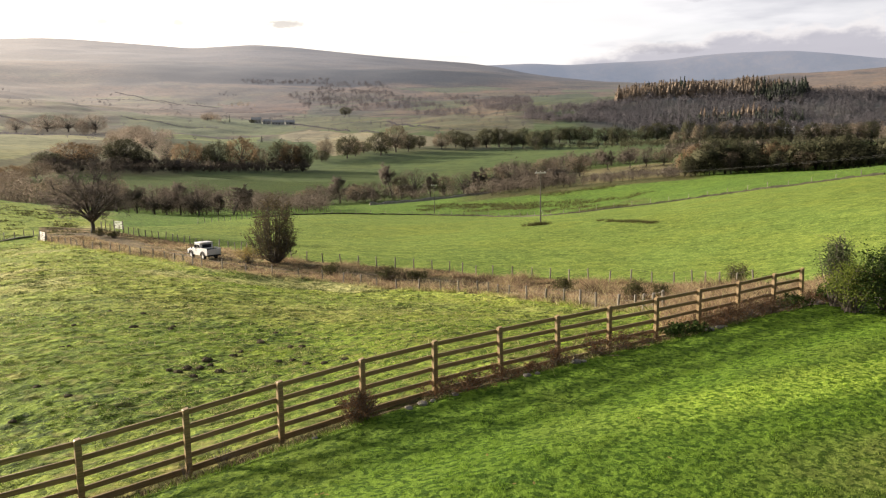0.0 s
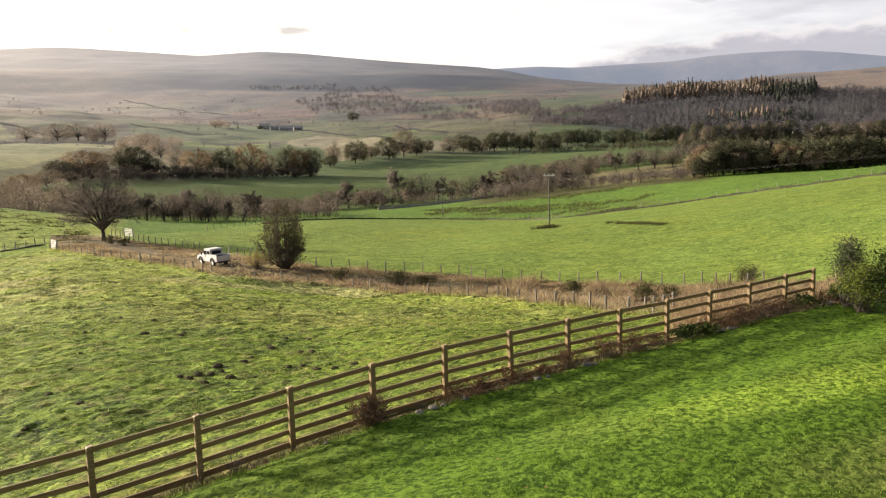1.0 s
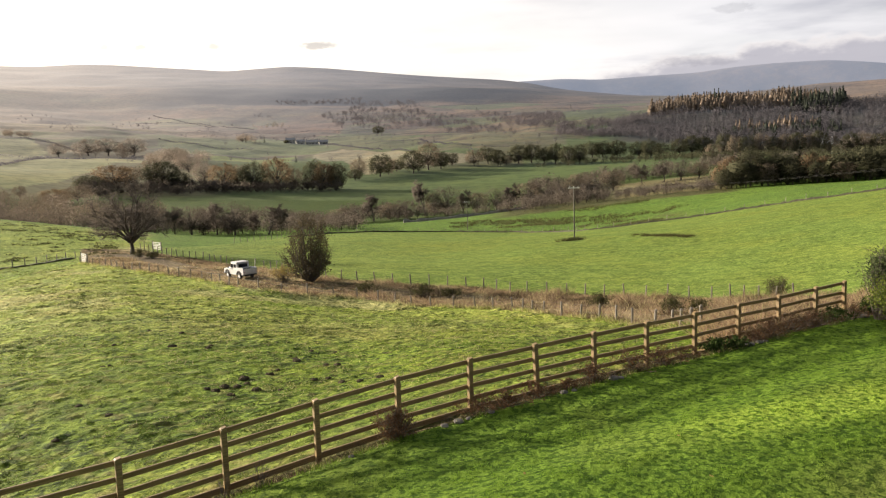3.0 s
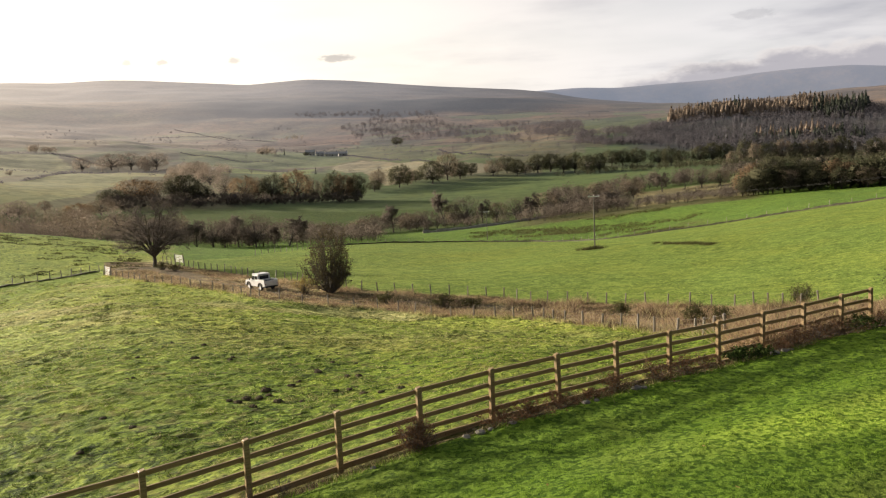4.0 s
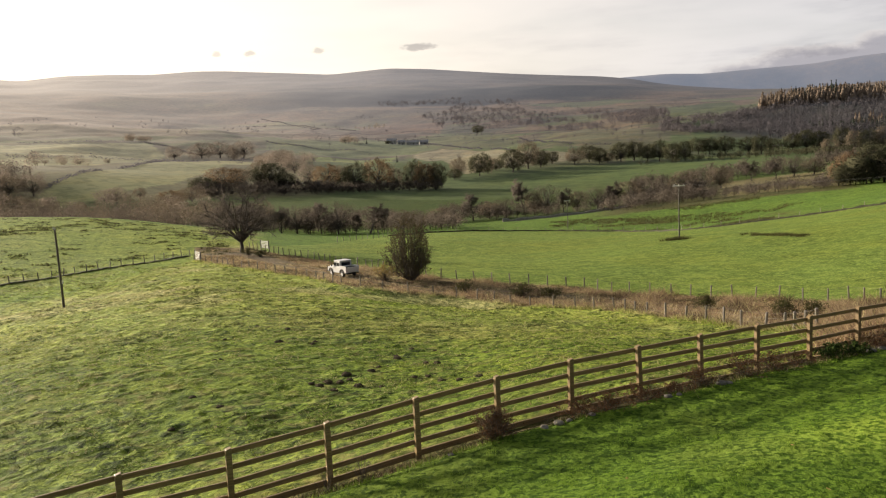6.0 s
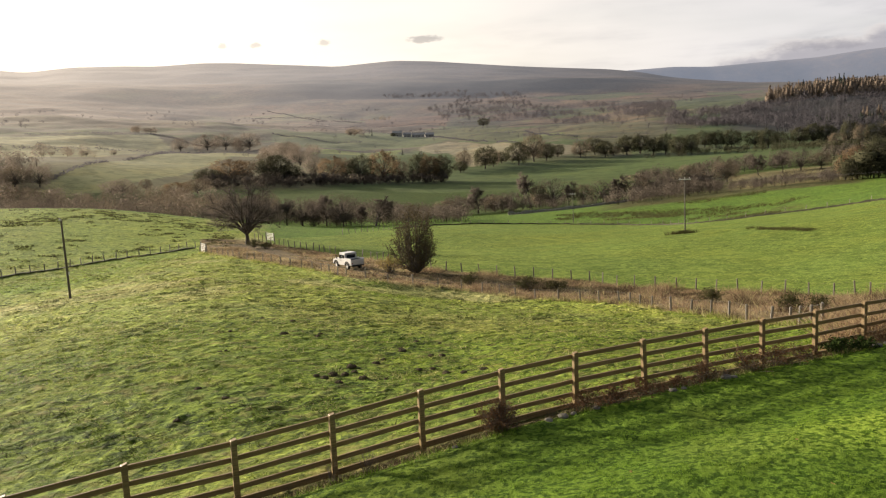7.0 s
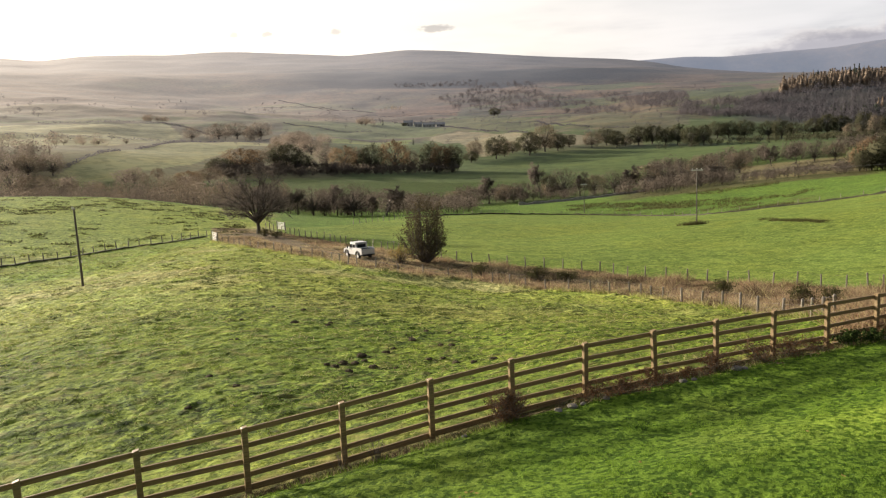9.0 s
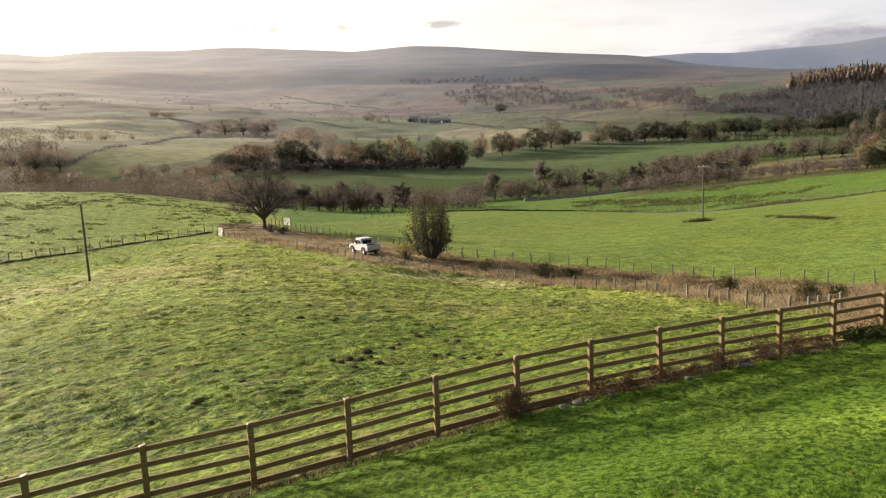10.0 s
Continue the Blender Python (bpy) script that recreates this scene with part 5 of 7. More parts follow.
def wood(name, mat, label, area, count, tall, seed, shape="round", lumps=0, flakes=70, flake=0.09, fill=None):
    """A far wood: trees too many to count, each a stem and a crown of lumps, tiers or twigs with loose leaves about it."""
    rng = np.random.default_rng(seed)
    corners = np.array(area, float)
    b = rng.uniform(corners[:, 0].min(), corners[:, 0].max(), count * 2)
    d = np.sqrt(rng.uniform(corners[:, 1].min() ** 2, corners[:, 1].max() ** 2, count * 2))
    x, y = d * np.sin(np.radians(b)), d * np.cos(np.radians(b))
    keep = inside(b, d, corners)
    if fill is not None:
        keep &= rugged(x, y, fill[0], seed) > fill[1]
    x, y = x[keep][:count], y[keep][:count]
    n = len(x)
    foot = np.stack((x, y, ground_height(x, y)), -1)
    base = foot.mean(0)
    foot = foot - base
    h = tall * rng.triangular(0.45, 0.75, 1.3, n)
    r = h * (0.2 if shape == "pointed" else 0.5) * rng.uniform(0.75, 1.3, n)
    cos, tris, mids = [], [], []

    def add(co, tri, mid):
        """co: pieces x corners x 3; tri: the faces of one piece."""
        first = sum(len(c) for c in cos)
        k = co.shape[1]
        cos.append(co.reshape(-1, 3))
        tris.append((tri[None] + (first + np.arange(len(co)) * k)[:, None, None]).reshape(-1, 3))
        mids.append(np.repeat(mid, k, axis=0))

    crown = foot + np.stack((0 * h, 0 * h, h * 0.45), -1)
    # stems
    stem = np.zeros((n, 4, 3))
    for k, a in enumerate((0.0, 2.1, 4.2)):
        stem[:, k] = foot + np.stack((0.02 * h * math.cos(a), 0.02 * h * math.sin(a), 0 * h - 0.4), -1)
    stem[:, 3] = foot + np.stack((0 * h, 0 * h, h * 0.75), -1)
    add(stem, np.array(((0, 1, 3), (1, 2, 3), (2, 0, 3))), crown)
    for _ in range(lumps):
        w = rng.normal(0, 1, (n, 3))
        w /= np.linalg.norm(w, axis=1, keepdims=True)
        at = foot + np.stack((w[:, 0] * r * 0.62, w[:, 1] * r * 0.62, h * 0.5 + w[:, 2] * h * 0.24), -1)
        size = (r * rng.uniform(0.2, 0.4, n))[:, None, None]
        add(at[:, None] + LUMP[None] * size * rng.uniform(0.55, 1.35, (n, len(LUMP), 1)), LUMP_FACES, crown)
    if shape == "pointed":
        for low, high, wide in ((0.08, 0.5, 1.0), (0.28, 0.68, 0.8), (0.46, 0.84, 0.6), (0.64, 1.0, 0.4)):
            ring = np.zeros((n, 8, 3))
            for k in range(7):
                a = 2 * math.pi * k / 7 + rng.uniform(-0.3, 0.3, n)
                reach = r * wide * rng.uniform(0.6, 1.2, n)
                ring[:, k] = foot + np.stack((np.cos(a) * reach, np.sin(a) * reach, h * (low + rng.uniform(-0.04, 0.04, n))), -1)
            ring[:, 7] = foot + np.stack((0 * h, 0 * h, h * high), -1)
            add(ring, np.array([(k, (k + 1) % 7, 7) for k in range(7)]), crown)
    # loose leaves or twigs round the crown
    m = n * flakes
    rep_h, rep_r, rep_foot = np.repeat(h, flakes), np.repeat(r, flakes), np.repeat(foot, flakes, axis=0)
    w = rng.normal(0, 1, (m, 3))
    w /= np.linalg.norm(w, axis=1, keepdims=True)
    if shape == "pointed":
        f = rng.random(m) ** 1.3
        at = rep_foot + np.stack((w[:, 0] * rep_r * (1.02 - f), w[:, 1] * rep_r * (1.02 - f), rep_h * (0.1 + 0.9 * f)), -1)
    else:
        deep = rng.random(m) ** (0.33 if shape == "round" else 0.5)
        bulge = 1 + 0.25 * np.sin(np.arctan2(w[:, 1], w[:, 0]) * 3 + np.repeat(rng.uniform(0, 6.28, n), flakes))
        at = rep_foot + np.stack((w[:, 0] * rep_r * deep * bulge, w[:, 1] * rep_r * deep * bulge, rep_h * 0.54 + w[:, 2] * rep_h * 0.44 * deep), -1)
    u = rng.normal(0, 1, (m, 3)) + (np.stack((w[:, 0], w[:, 1], 0 * rep_h + 1.0), -1) * 0.5 if shape == "bare" else 0)
    u /= np.linalg.norm(u, axis=1, keepdims=True)
    v = np.cross(u, rng.normal(0, 1, (m, 3)))
    v /= np.maximum(np.linalg.norm(v, axis=1, keepdims=True), 1e-6)
    size = (rep_h * flake * rng.uniform(0.6, 1.4, m))[:, None]
    thin = 0.32 if shape == "bare" else 0.5
    add(np.stack((at - u * size * 0.5 + v * size * thin, at - u * size * 0.5 - v * size * thin, at + u * size * (1.1 if shape == "bare" else 0.6)), 1), np.array(((0, 1, 2),)), np.repeat(crown, flakes, axis=0))
    co, tri, mid = np.concatenate(cos), np.concatenate(tris), np.concatenate(mids)
    out = (co - mid) * (1, 1, 0.7)
    out = out / np.maximum(np.linalg.norm(out, axis=1, keepdims=True), 1e-6) + rng.normal(0, 0.12, out.shape)
    ob = new(name, triangles(name, co, tri, mat, out / np.linalg.norm(out, axis=1, keepdims=True)))
    ob.location = Vector(base)
    return tagged(ob, label, "wood", "", "stuff")


def ring_area(b0, b1, near, far):
    return ((b0, near), (b0, far), (b1, far), (b1, near))


# the plantation: bare wood below, larches and spruces above
wood("far_wood", DARK_WOOD, "dark bare woodland on the lower slope", ((8.6, 880), (11.0, 1060), (33, 1060), (33, 800), (14, 790)), 1400, 11.5, 201, "bare", flakes=130, flake=0.06, fill=(120.0, -0.6))
wood("far_wood", LARCH, "golden larch plantation along the hill", ((12.0, 1060), (12.6, 1140), (23.0, 1130), (22.6, 1060)), 560, 18.0, 202, "pointed", flakes=70, flake=0.07)
wood("far_wood", NEEDLE, "dark spruces among the larches", ((14.0, 1070), (14.0, 1150), (24.4, 1130), (24.0, 1040)), 70, 20.0, 203, "pointed", flakes=60, flake=0.07, fill=(60.0, 0.0))
wood("far_wood", NEEDLE, "dark spruces at the plantation end", ((21.2, 1030), (21.2, 1100), (24.6, 1080), (24.2, 1000)), 90, 17.0, 205, "pointed", flakes=60, flake=0.07)
wood("far_wood", DARK_WOOD, "dark bare wood falling away beyond the plantation", ((22.6, 1020), (22.6, 1100), (28, 1080), (33, 1070), (33, 1010)), 260, 13.0, 206, "bare", flakes=120, flake=0.06)
wood("far_wood", LARCH, "thin line of pale larches in the plantation", ring_area(17.8, 22.8, 905, 925), 60, 13.0, 204, "pointed", flakes=70, flake=0.07)
wood("far_wood", NEEDLE, "dark spruces below the pale larches", ring_area(15, 24.5, 850, 900), 130, 12.0, 214, "pointed", flakes=60, flake=0.07)
wood("far_wood", HAZED_SCRUB, "pale leafless wood beside the far farm", ((24.2, 640), (24.5, 760), (33, 760), (33, 640)), 120, 11.0, 216, flakes=110, flake=0.07)
# leafless woods in the folds of the far slope
for k, (area, count, tall) in enumerate((
        (((-7.8, 2137), (-4.2, 2139), (-3.5, 1799), (-4.3, 1414), (-7.9, 1449), (-9.4, 1815)), 420, 10),
        (((-11.0, 1817), (-8.2, 1877), (-7.9, 1564), (-9.5, 1573)), 120, 9),
        (((-3.9, 1743), (-1.5, 1697), (2.6, 1090), (2.9, 940), (-1.5, 1229), (-4.3, 1475)), 320, 9),
        (((0.2, 1767), (6.2, 1568), (6.6, 1000), (4.2, 1050), (1.0, 1492)), 420, 10),
        (((5.8, 1042), (12.0, 1040), (12.4, 900), (8.1, 840), (5.8, 880)), 320, 10),
        (((-14.0, 2150), (-8.0, 2190), (-8.0, 2110), (-14.0, 2080)), 170, 8))):
    wood("far_wood", FAR_TWIG, "hazy leafless wood in a fold of the far slope", area, count, tall, 230 + k, "bare", flakes=110, flake=0.07, fill=(80.0, -0.3))
for k, (area, count, tall) in enumerate((
        (ring_area(-31.1, -29.4, 1035, 1062), 26, 9), (ring_area(-22.6, -18.8, 640, 800), 34, 11), (ring_area(-36.8, -33.5, 660, 700), 12, 9),
        (ring_area(-27.2, -23.0, 860, 905), 16, 12), (ring_area(-16.8, -15.4, 1060, 1100), 8, 11), (ring_area(-16.0, -13.0, 1560, 1700), 14, 8),
        (((-42, 585), (-38.3, 560), (-36.0, 525), (-37.4, 480), (-42, 450)), 50, 10))):
    wood("far_wood", HAZED_SCRUB, "pale leafless copse between the far fields", area, count, tall, 250 + k, flakes=300, flake=0.048)
wood("far_wood", FAR_TWIG, "scattered hedgerow trees on the far slope", ring_area(-42, 8, 660, 1900), 800, 6.0, 207, flakes=60, flake=0.1, fill=(60.0, 0.22))
# along the river
wood("river_wood", BROWN_TWIG, "leafless grey-brown riverside woodland and scrub", ((-44, 255), (-44, 425), (-30, 430), (-22, 350), (-22, 245)), 230, 8.5, 208, "bare", flakes=520, flake=0.028, fill=(45.0, -0.25))
wood("river_wood", LEAF_BROWN, "brown autumn trees in the riverside wood", ((-44, 300), (-44, 425), (-30, 430), (-22, 350), (-22, 280)), 80, 9.5, 217, flakes=650, flake=0.03, fill=(40.0, -0.1))
wood("river_wood", HAZED_SCRUB, "hazed pale trees in the riverside wood", ((-44, 300), (-44, 425), (-30, 430), (-22, 350), (-22, 280)), 30, 9.0, 218, flakes=600, flake=0.032, fill=(40.0, -0.1))
wood("river_wood", TWIG_DENSE, "dark leafless scrub along the river", ring_area(-25, -8.5, 234, 330), 330, 5.5, 209, "bare", flakes=200, flake=0.06, fill=(30.0, -0.3))
wood("river_wood", TWIG_DENSE, "grey scrub along the near river bank", ((-10, 322), (-10, 372), (9.4, 372), (9.8, 275), (3, 272), (1, 310)), 300, 5.5, 210, "bare", flakes=220, flake=0.06, fill=(30.0, -0.2))
wood("river_wood", TWIG_DENSE, "low scrub on the bank above the bleached flat", ((9.8, 270), (9.8, 298), (17, 296), (17, 266)), 70, 4.5, 219, "bare", flakes=200, flake=0.06, fill=(20.0, -0.2))
wood("river_wood", LEAF_GREEN, "dark scrub below the oak terrace", ((3.5, 585), (8.0, 630), (17, 610), (26, 560), (26, 520), (17, 545), (8, 590)), 240, 5.5, 211, flakes=160, flake=0.08)
wood("river_wood", LEAF_GREEN, "dark undergrowth of the shelter belt", ((16.8, 276), (16.8, 315), (34, 320), (34, 272)), 190, 8.5, 212, lumps=2, flakes=260, flake=0.065)
wood("river_wood", TWIG_DENSE, "brown undergrowth below the autumn trees", ((-27, 446), (-27, 500), (-18, 510), (-9.6, 525), (-9.6, 500), (-18, 470)), 300, 6.5, 215, lumps=1, flakes=200, flake=0.07)
wood("river_wood", TWIG_DENSE, "brown trees on the far river bank", ((4, 385), (4, 450), (17, 480), (22, 470), (22, 420), (17, 430), (11, 428), (9, 390)), 170, 8.0, 213, "bare", flakes=220, flake=0.06, fill=(40.0, -0.25))


def hedge(name, line, tall, label, seed):
    """A field hedge or a line of scrub, by bearing and distance."""
    rng = random.Random(seed)
    base = spot(*line[0])
    soup = Soup()
    pts = [spot(b, d) for b, d in line]
    for x, y in along([(p.x, p.y) for p in pts], tall * 0.8):
        if lattice(x / 25.0, y / 25.0, seed) > 0.55:
            continue
        p = on_ground(x, y) - base
        h = tall * rng.uniform(0.5, 1.3)
        for _ in range(16):
            q = p + Vector((rng.gauss(0, 0.4) * h, rng.gauss(0, 0.4) * h, rng.random() * h * 0.9))
            soup.leaf(q, h * 0.42 * rng.uniform(0.6, 1.2), rng, 0.0, True)
    ob = new(name, soup.mesh(name, DARK_WOOD))
    ob.location = base
    return tagged(ob, label, "hedge", "", "stuff")


for k, line in enumerate((
        ((-42, 770), (-29.6, 777), (-26.4, 871), (-22.3, 895)), ((-23.2, 1807), (-19.3, 1747), (-15.6, 1534)), ((-22.1, 1954), (-18.2, 1640)), ((-11.1, 1127), (-8.0, 984), (-4.4, 773)),
        ((-9.5, 1037), (-3.9, 1074), (-1.5, 810), (2.5, 762)), ((-3.8, 1963), (2.6, 2127), (8.2, 2020)), ((-21.9, 1071), (-18.3, 995), (-15.7, 977)), ((-42, 960), (-35.1, 985), (-29.9, 1018), (-26.6, 914)),
        ((-36.1, 490), (-33.6, 560), (-28.9, 759), (-22.8, 856)), ((-14, 1180), (-6, 1290), (0, 1180)), ((-20, 1350), (-12, 1450), (-4, 1400)), ((3, 1850), (8, 1830), (13, 1850)), ((12, 720), (20, 700), (31, 690)))):
    hedge("field_hedge", line, 1.9, "grey-brown far field hedge with gaps", 300 + k)

# ---- grass that stands up from the ground ----
def blades(name, mat, x, y, tall, width, per, seed, label, spread=0.05, lean=0.35, straw=0.0):
    """Tufts of grass: narrow leaning triangles, each tuft fanned round one root."""
    rng = np.random.default_rng(seed)
    n = len(x) * per
    tall = np.repeat(tall, per) * rng.uniform(0.5, 1.25, n)
    px = np.repeat(x, per) + rng.normal(0, 1, n) * spread
    py = np.repeat(y, per) + rng.normal(0, 1, n) * spread
    pz = ground_height(px, py) - 0.01
    a = rng.uniform(0, 2 * np.pi, n)
    l = rng.normal(0, lean, (n, 2)) * tall[:, None]
    w = np.repeat(width, per) * rng.uniform(0.7, 1.3, n)
    root = np.stack((px, py, pz), -1)
    out = np.stack((np.cos(a) * w / 2, np.sin(a) * w / 2, np.zeros(n)), -1)
    tip = root + np.concatenate((l, tall[:, None]), 1)
    co = np.stack((root - out, root + out, tip), 1).reshape(-1, 3)
    me = bpy.data.meshes.new(name)
    me.vertices.add(len(co))
    me.vertices.foreach_set("co", co.ravel())
    me.loops.add(len(co))
    me.loops.foreach_set("vertex_index", np.arange(len(co), dtype=np.int32))
    me.polygons.add(n)
    me.polygons.foreach_set("loop_start", np.arange(0, 3 * n, 3, dtype=np.int32))
    me.update(calc_edges=True)
    col, _ = cover_of(px, py)
    col = blend(col * 1.05, (0.44, 0.39, 0.19), (rng.random(n) < straw) * 0.8) * rng.uniform(0.7, 1.4, (n, 1))
    a = me.attributes.new("cover", "FLOAT_COLOR", "POINT")
    a.data.foreach_set("color", np.repeat(np.concatenate((np.clip(col, 0, 1), np.ones((n, 1))), 1), 3, axis=0).ravel())
    me.materials.append(mat)
    return tagged(new(name, me), label, "grass", "", "stuff")


def scatter(count, bearings, reach, seed, power=2.0):
    rng = np.random.default_rng(seed)
    b = np.radians(rng.uniform(*bearings, count))
    d = rng.uniform(reach[0] ** power, reach[1] ** power, count) ** (1 / power)
    return d * np.sin(b), d * np.cos(b)


def grow_grass():
    x, y = scatter(110000, (-27, 38), (8.5, 30), 1, 1.2)
    keep = (fence_side(x, y) > 0.6) & (tufts_at(x, y) > 0.25)
    x, y = x[keep], y[keep]
    blades("lawn_grass", BLADE, x, y, np.full(len(x), 0.04), np.full(len(x), 0.014), 3, 2, "short bright green mown lawn grass", 0.04)
    x, y = scatter(150000, (-44, 34), (13, 118), 3, 1.0)
    d, bearing = np.hypot(x, y), np.degrees(np.arctan2(x, y))
    keep = (fence_side(x, y) < -0.15) & (line_gap(x, y, NEAR_WIRE) > 0.7) & (d < np.where(bearing < -27, 116, reach_of(NEAR_WIRE, bearing))) & (bearing < 15.5) & (tussocks_at(x, y) > 0.12)
    x, y, d = x[keep], y[keep], d[keep]
    lump = np.clip(rugged(x, y, 0.9, 9, 3) + 0.15, 0, 1)
    blades("pasture_grass", BLADE, x, y, (0.03 + 0.06 * lump) * (1 + d / 100), 0.012 + d * 0.0005, 4, 4, "rough tufted green pasture grass with straw-coloured stems", 0.1, 1.7, straw=0.25)
    # straw-topped tussocks, thick in some stretches of the pasture and thin in others
    x, y = scatter(12000, (-44, 16), (15, 116), 31, 1.6)
    d, bearing = np.hypot(x, y), np.degrees(np.arctan2(x, y))
    keep = (fence_side(x, y) < -0.8) & (line_gap(x, y, NEAR_WIRE) > 0.7) & (d < np.where(bearing < -27, 112, reach_of(NEAR_WIRE, bearing))) & (bearing < 15.5) & (rugged(x, y, 11.0, 37, 3) + 0.5 * rugged(x, y, 1.6, 38, 2) > -0.1 + 0.25 * (1 - smooth(d, 25, 50)))
    x, y, d = x[keep], y[keep], d[keep]
    size = np.random.default_rng(32).uniform(0.5, 1.4, len(x))
    blades("tussocks", BLADE, x, y, 0.06 * size, 0.014 + d * 0.0009, 13, 33, "pale straw-topped tussocks of rough grass", 0.2, 2.6, straw=0.5)
    # dark green tufts, in drifts; their colour also stands in for shaded hollows
    x, y = scatter(34000, (-44, 16), (17, 118), 61, 2.0)
    d, bearing = np.hypot(x, y), np.degrees(np.arctan2(x, y))
    keep = (fence_side(x, y) < -0.6) & (line_gap(x, y, NEAR_WIRE) > 1.2) & (d < np.where(bearing < -27, 110, reach_of(NEAR_WIRE, bearing))) & (bearing < 15.5)
    keep &= (rugged(x, y, 0.9, 64, 3) + 0.6 * rugged(x, y, 6.0, 65, 3)) > 0.30
    x, y, d = x[keep], y[keep], d[keep]
    size = np.random.default_rng(66).uniform(0.5, 1.3, len(x))
    blades("dark_tufts", DARK_TUFT, x, y, 0.06 * size, 0.012 + d * 0.0014, 12, 67, "dark green tufts coloured for shaded hollows in the rough pasture", 0.19, 2.2)
    # longer grass along the foot of the timber fence
    rng = np.random.default_rng(21)
    k, off = rng.uniform(-3, 12.5, 3000), rng.normal(0.42, 0.22, 3000)
    x = FENCE_START[0] + FENCE_STEP[0] * k + off * FENCE_STEP[1] / 1.8
    y = FENCE_START[1] + FENCE_STEP[1] * k - off * FENCE_STEP[0] / 1.8
    keep = rugged(x, y, 1.2, 23, 2) > -0.05
    x, y = x[keep], y[keep]
    blades("fence_foot_grass", BLADE, x, y, np.full(len(x), 0.13), np.full(len(x), 0.012), 5, 22, "uncut grass and dead stems along the fence foot", 0.05, 0.5, straw=0.15)
    # tufts in the field beyond the ditch
    x, y = scatter(15000, (-44, -25), (98, 195), 23, 1.5)
    keep = (line_gap(x, y, LEFT_HEDGE) > 1) & (rugged(x, y, 2.2, 27, 3) + 0.5 * rugged(x, y, 14.0, 28, 2) > 0.2) & (np.hypot(x, y) > np.interp(np.degrees(np.arctan2(x, y)), (-44, -34, -27.5), (96, 108, 122)))
    x, y = x[keep], y[keep]
    blades("tufts", DEAD_RUSH, x, y, np.full(len(x), 0.24), np.full(len(x), 0.10), 5, 24, "dark tufts in the grazed field beyond the ditch", 0.2, 0.6)
    # dead grass and bracken of the verges
    x, y = scatter(110000, (-27.3, 33), (23, 126), 7, 1.0)
    gap, bearing, d = line_gap(x, y, TRACK), np.degrees(np.arctan2(x, y)), np.hypot(x, y)
    rut = (np.abs(gap - 0.85) < 0.4) & (bearing < 1) | (gap < 2.0) & (bearing < -21)
    keep = ((d > np.where(bearing > 15.5, 0.0, reach_of(NEAR_WIRE, bearing)) - 0.6) & (d < reach_of(FAR_WIRE, bearing) + 0.3)) & ~rut & (fence_side(x, y) < -0.3)
    x, y = x[keep], y[keep]
    tall = 0.12 + 0.8 * np.clip(rugged(x, y, 1.9, 17, 3) + 0.1, 0, 1)
    tall = tall * np.where(np.degrees(np.arctan2(x, y)) < -8, 0.8, 1.4)
    blades("dead_verge_grass", BLADE, x, y, tall, np.full(len(x), 0.045), 5, 9, "pale brown dead grass and bracken along the track", 0.16, 0.8, straw=0.2)
    # long grass hanging out of the pasture fence
    rng = np.random.default_rng(71)
    line = np.array(along(NEAR_WIRE, 0.07))
    x, y = line[:, 0] * (1 - np.abs(rng.normal(0, 0.008, len(line)))), line[:, 1] * (1 - np.abs(rng.normal(0, 0.009, len(line))))
    keep = (rugged(x, y, 1.5, 73, 2) > -0.15) & (fence_side(x, y) < -0.5)
    x, y = x[keep], y[keep]
    blades("fence_line_grass", BLADE, x, y, np.full(len(x), 0.3), np.full(len(x), 0.06), 6, 72, "long yellow-green grass along the pasture fence", 0.15, 0.7, straw=0.4)
    x, y = scatter(12000, (-2, 17), (165, 262), 11)
    d, bearing = np.hypot(x, y), np.degrees(np.arctan2(x, y))
    keep = (rugged(x, y, 12.0, 61) > 0.1 + 0.8 * smooth(bearing, 11, 16.5)) & (d > reach_of(FIELD_WALL, bearing) + 1)
    x, y = x[keep], y[keep]
    blades("rushes", DEAD_RUSH, x, y, np.full(len(x), 0.5), np.full(len(x), 0.10), 4, 12, "dark rushes on the wet strip beyond the wall", 0.25, 0.4)
    rng = np.random.default_rng(14)
    f = rng.uniform(-1, 1, 700)
    x, y = 26.0 + 2.5 * f + rng.normal(0, 0.4, 700), 112.5 + -6.2 * f + rng.normal(0, 0.8, 700)
    keep = rugged(x, y, 1.7, 81, 2) > -0.12
    x, y = x[keep], y[keep]
    px, py = rng.normal(14.5, 0.9, 110), rng.normal(122.6, 0.5, 110)
    blades("weed_patch", DEAD_RUSH, px, py, np.full(110, 0.55), np.full(110, 0.09), 5, 16, "dark olive weeds round the foot of the power pole", 0.2, 0.5)
    blades("rush_patch", DEAD_RUSH, x, y, np.full(len(x), 0.3), np.full(len(x), 0.06), 4, 15, "dark green rushes in the smooth field", 0.15, 0.4)


grow_grass()


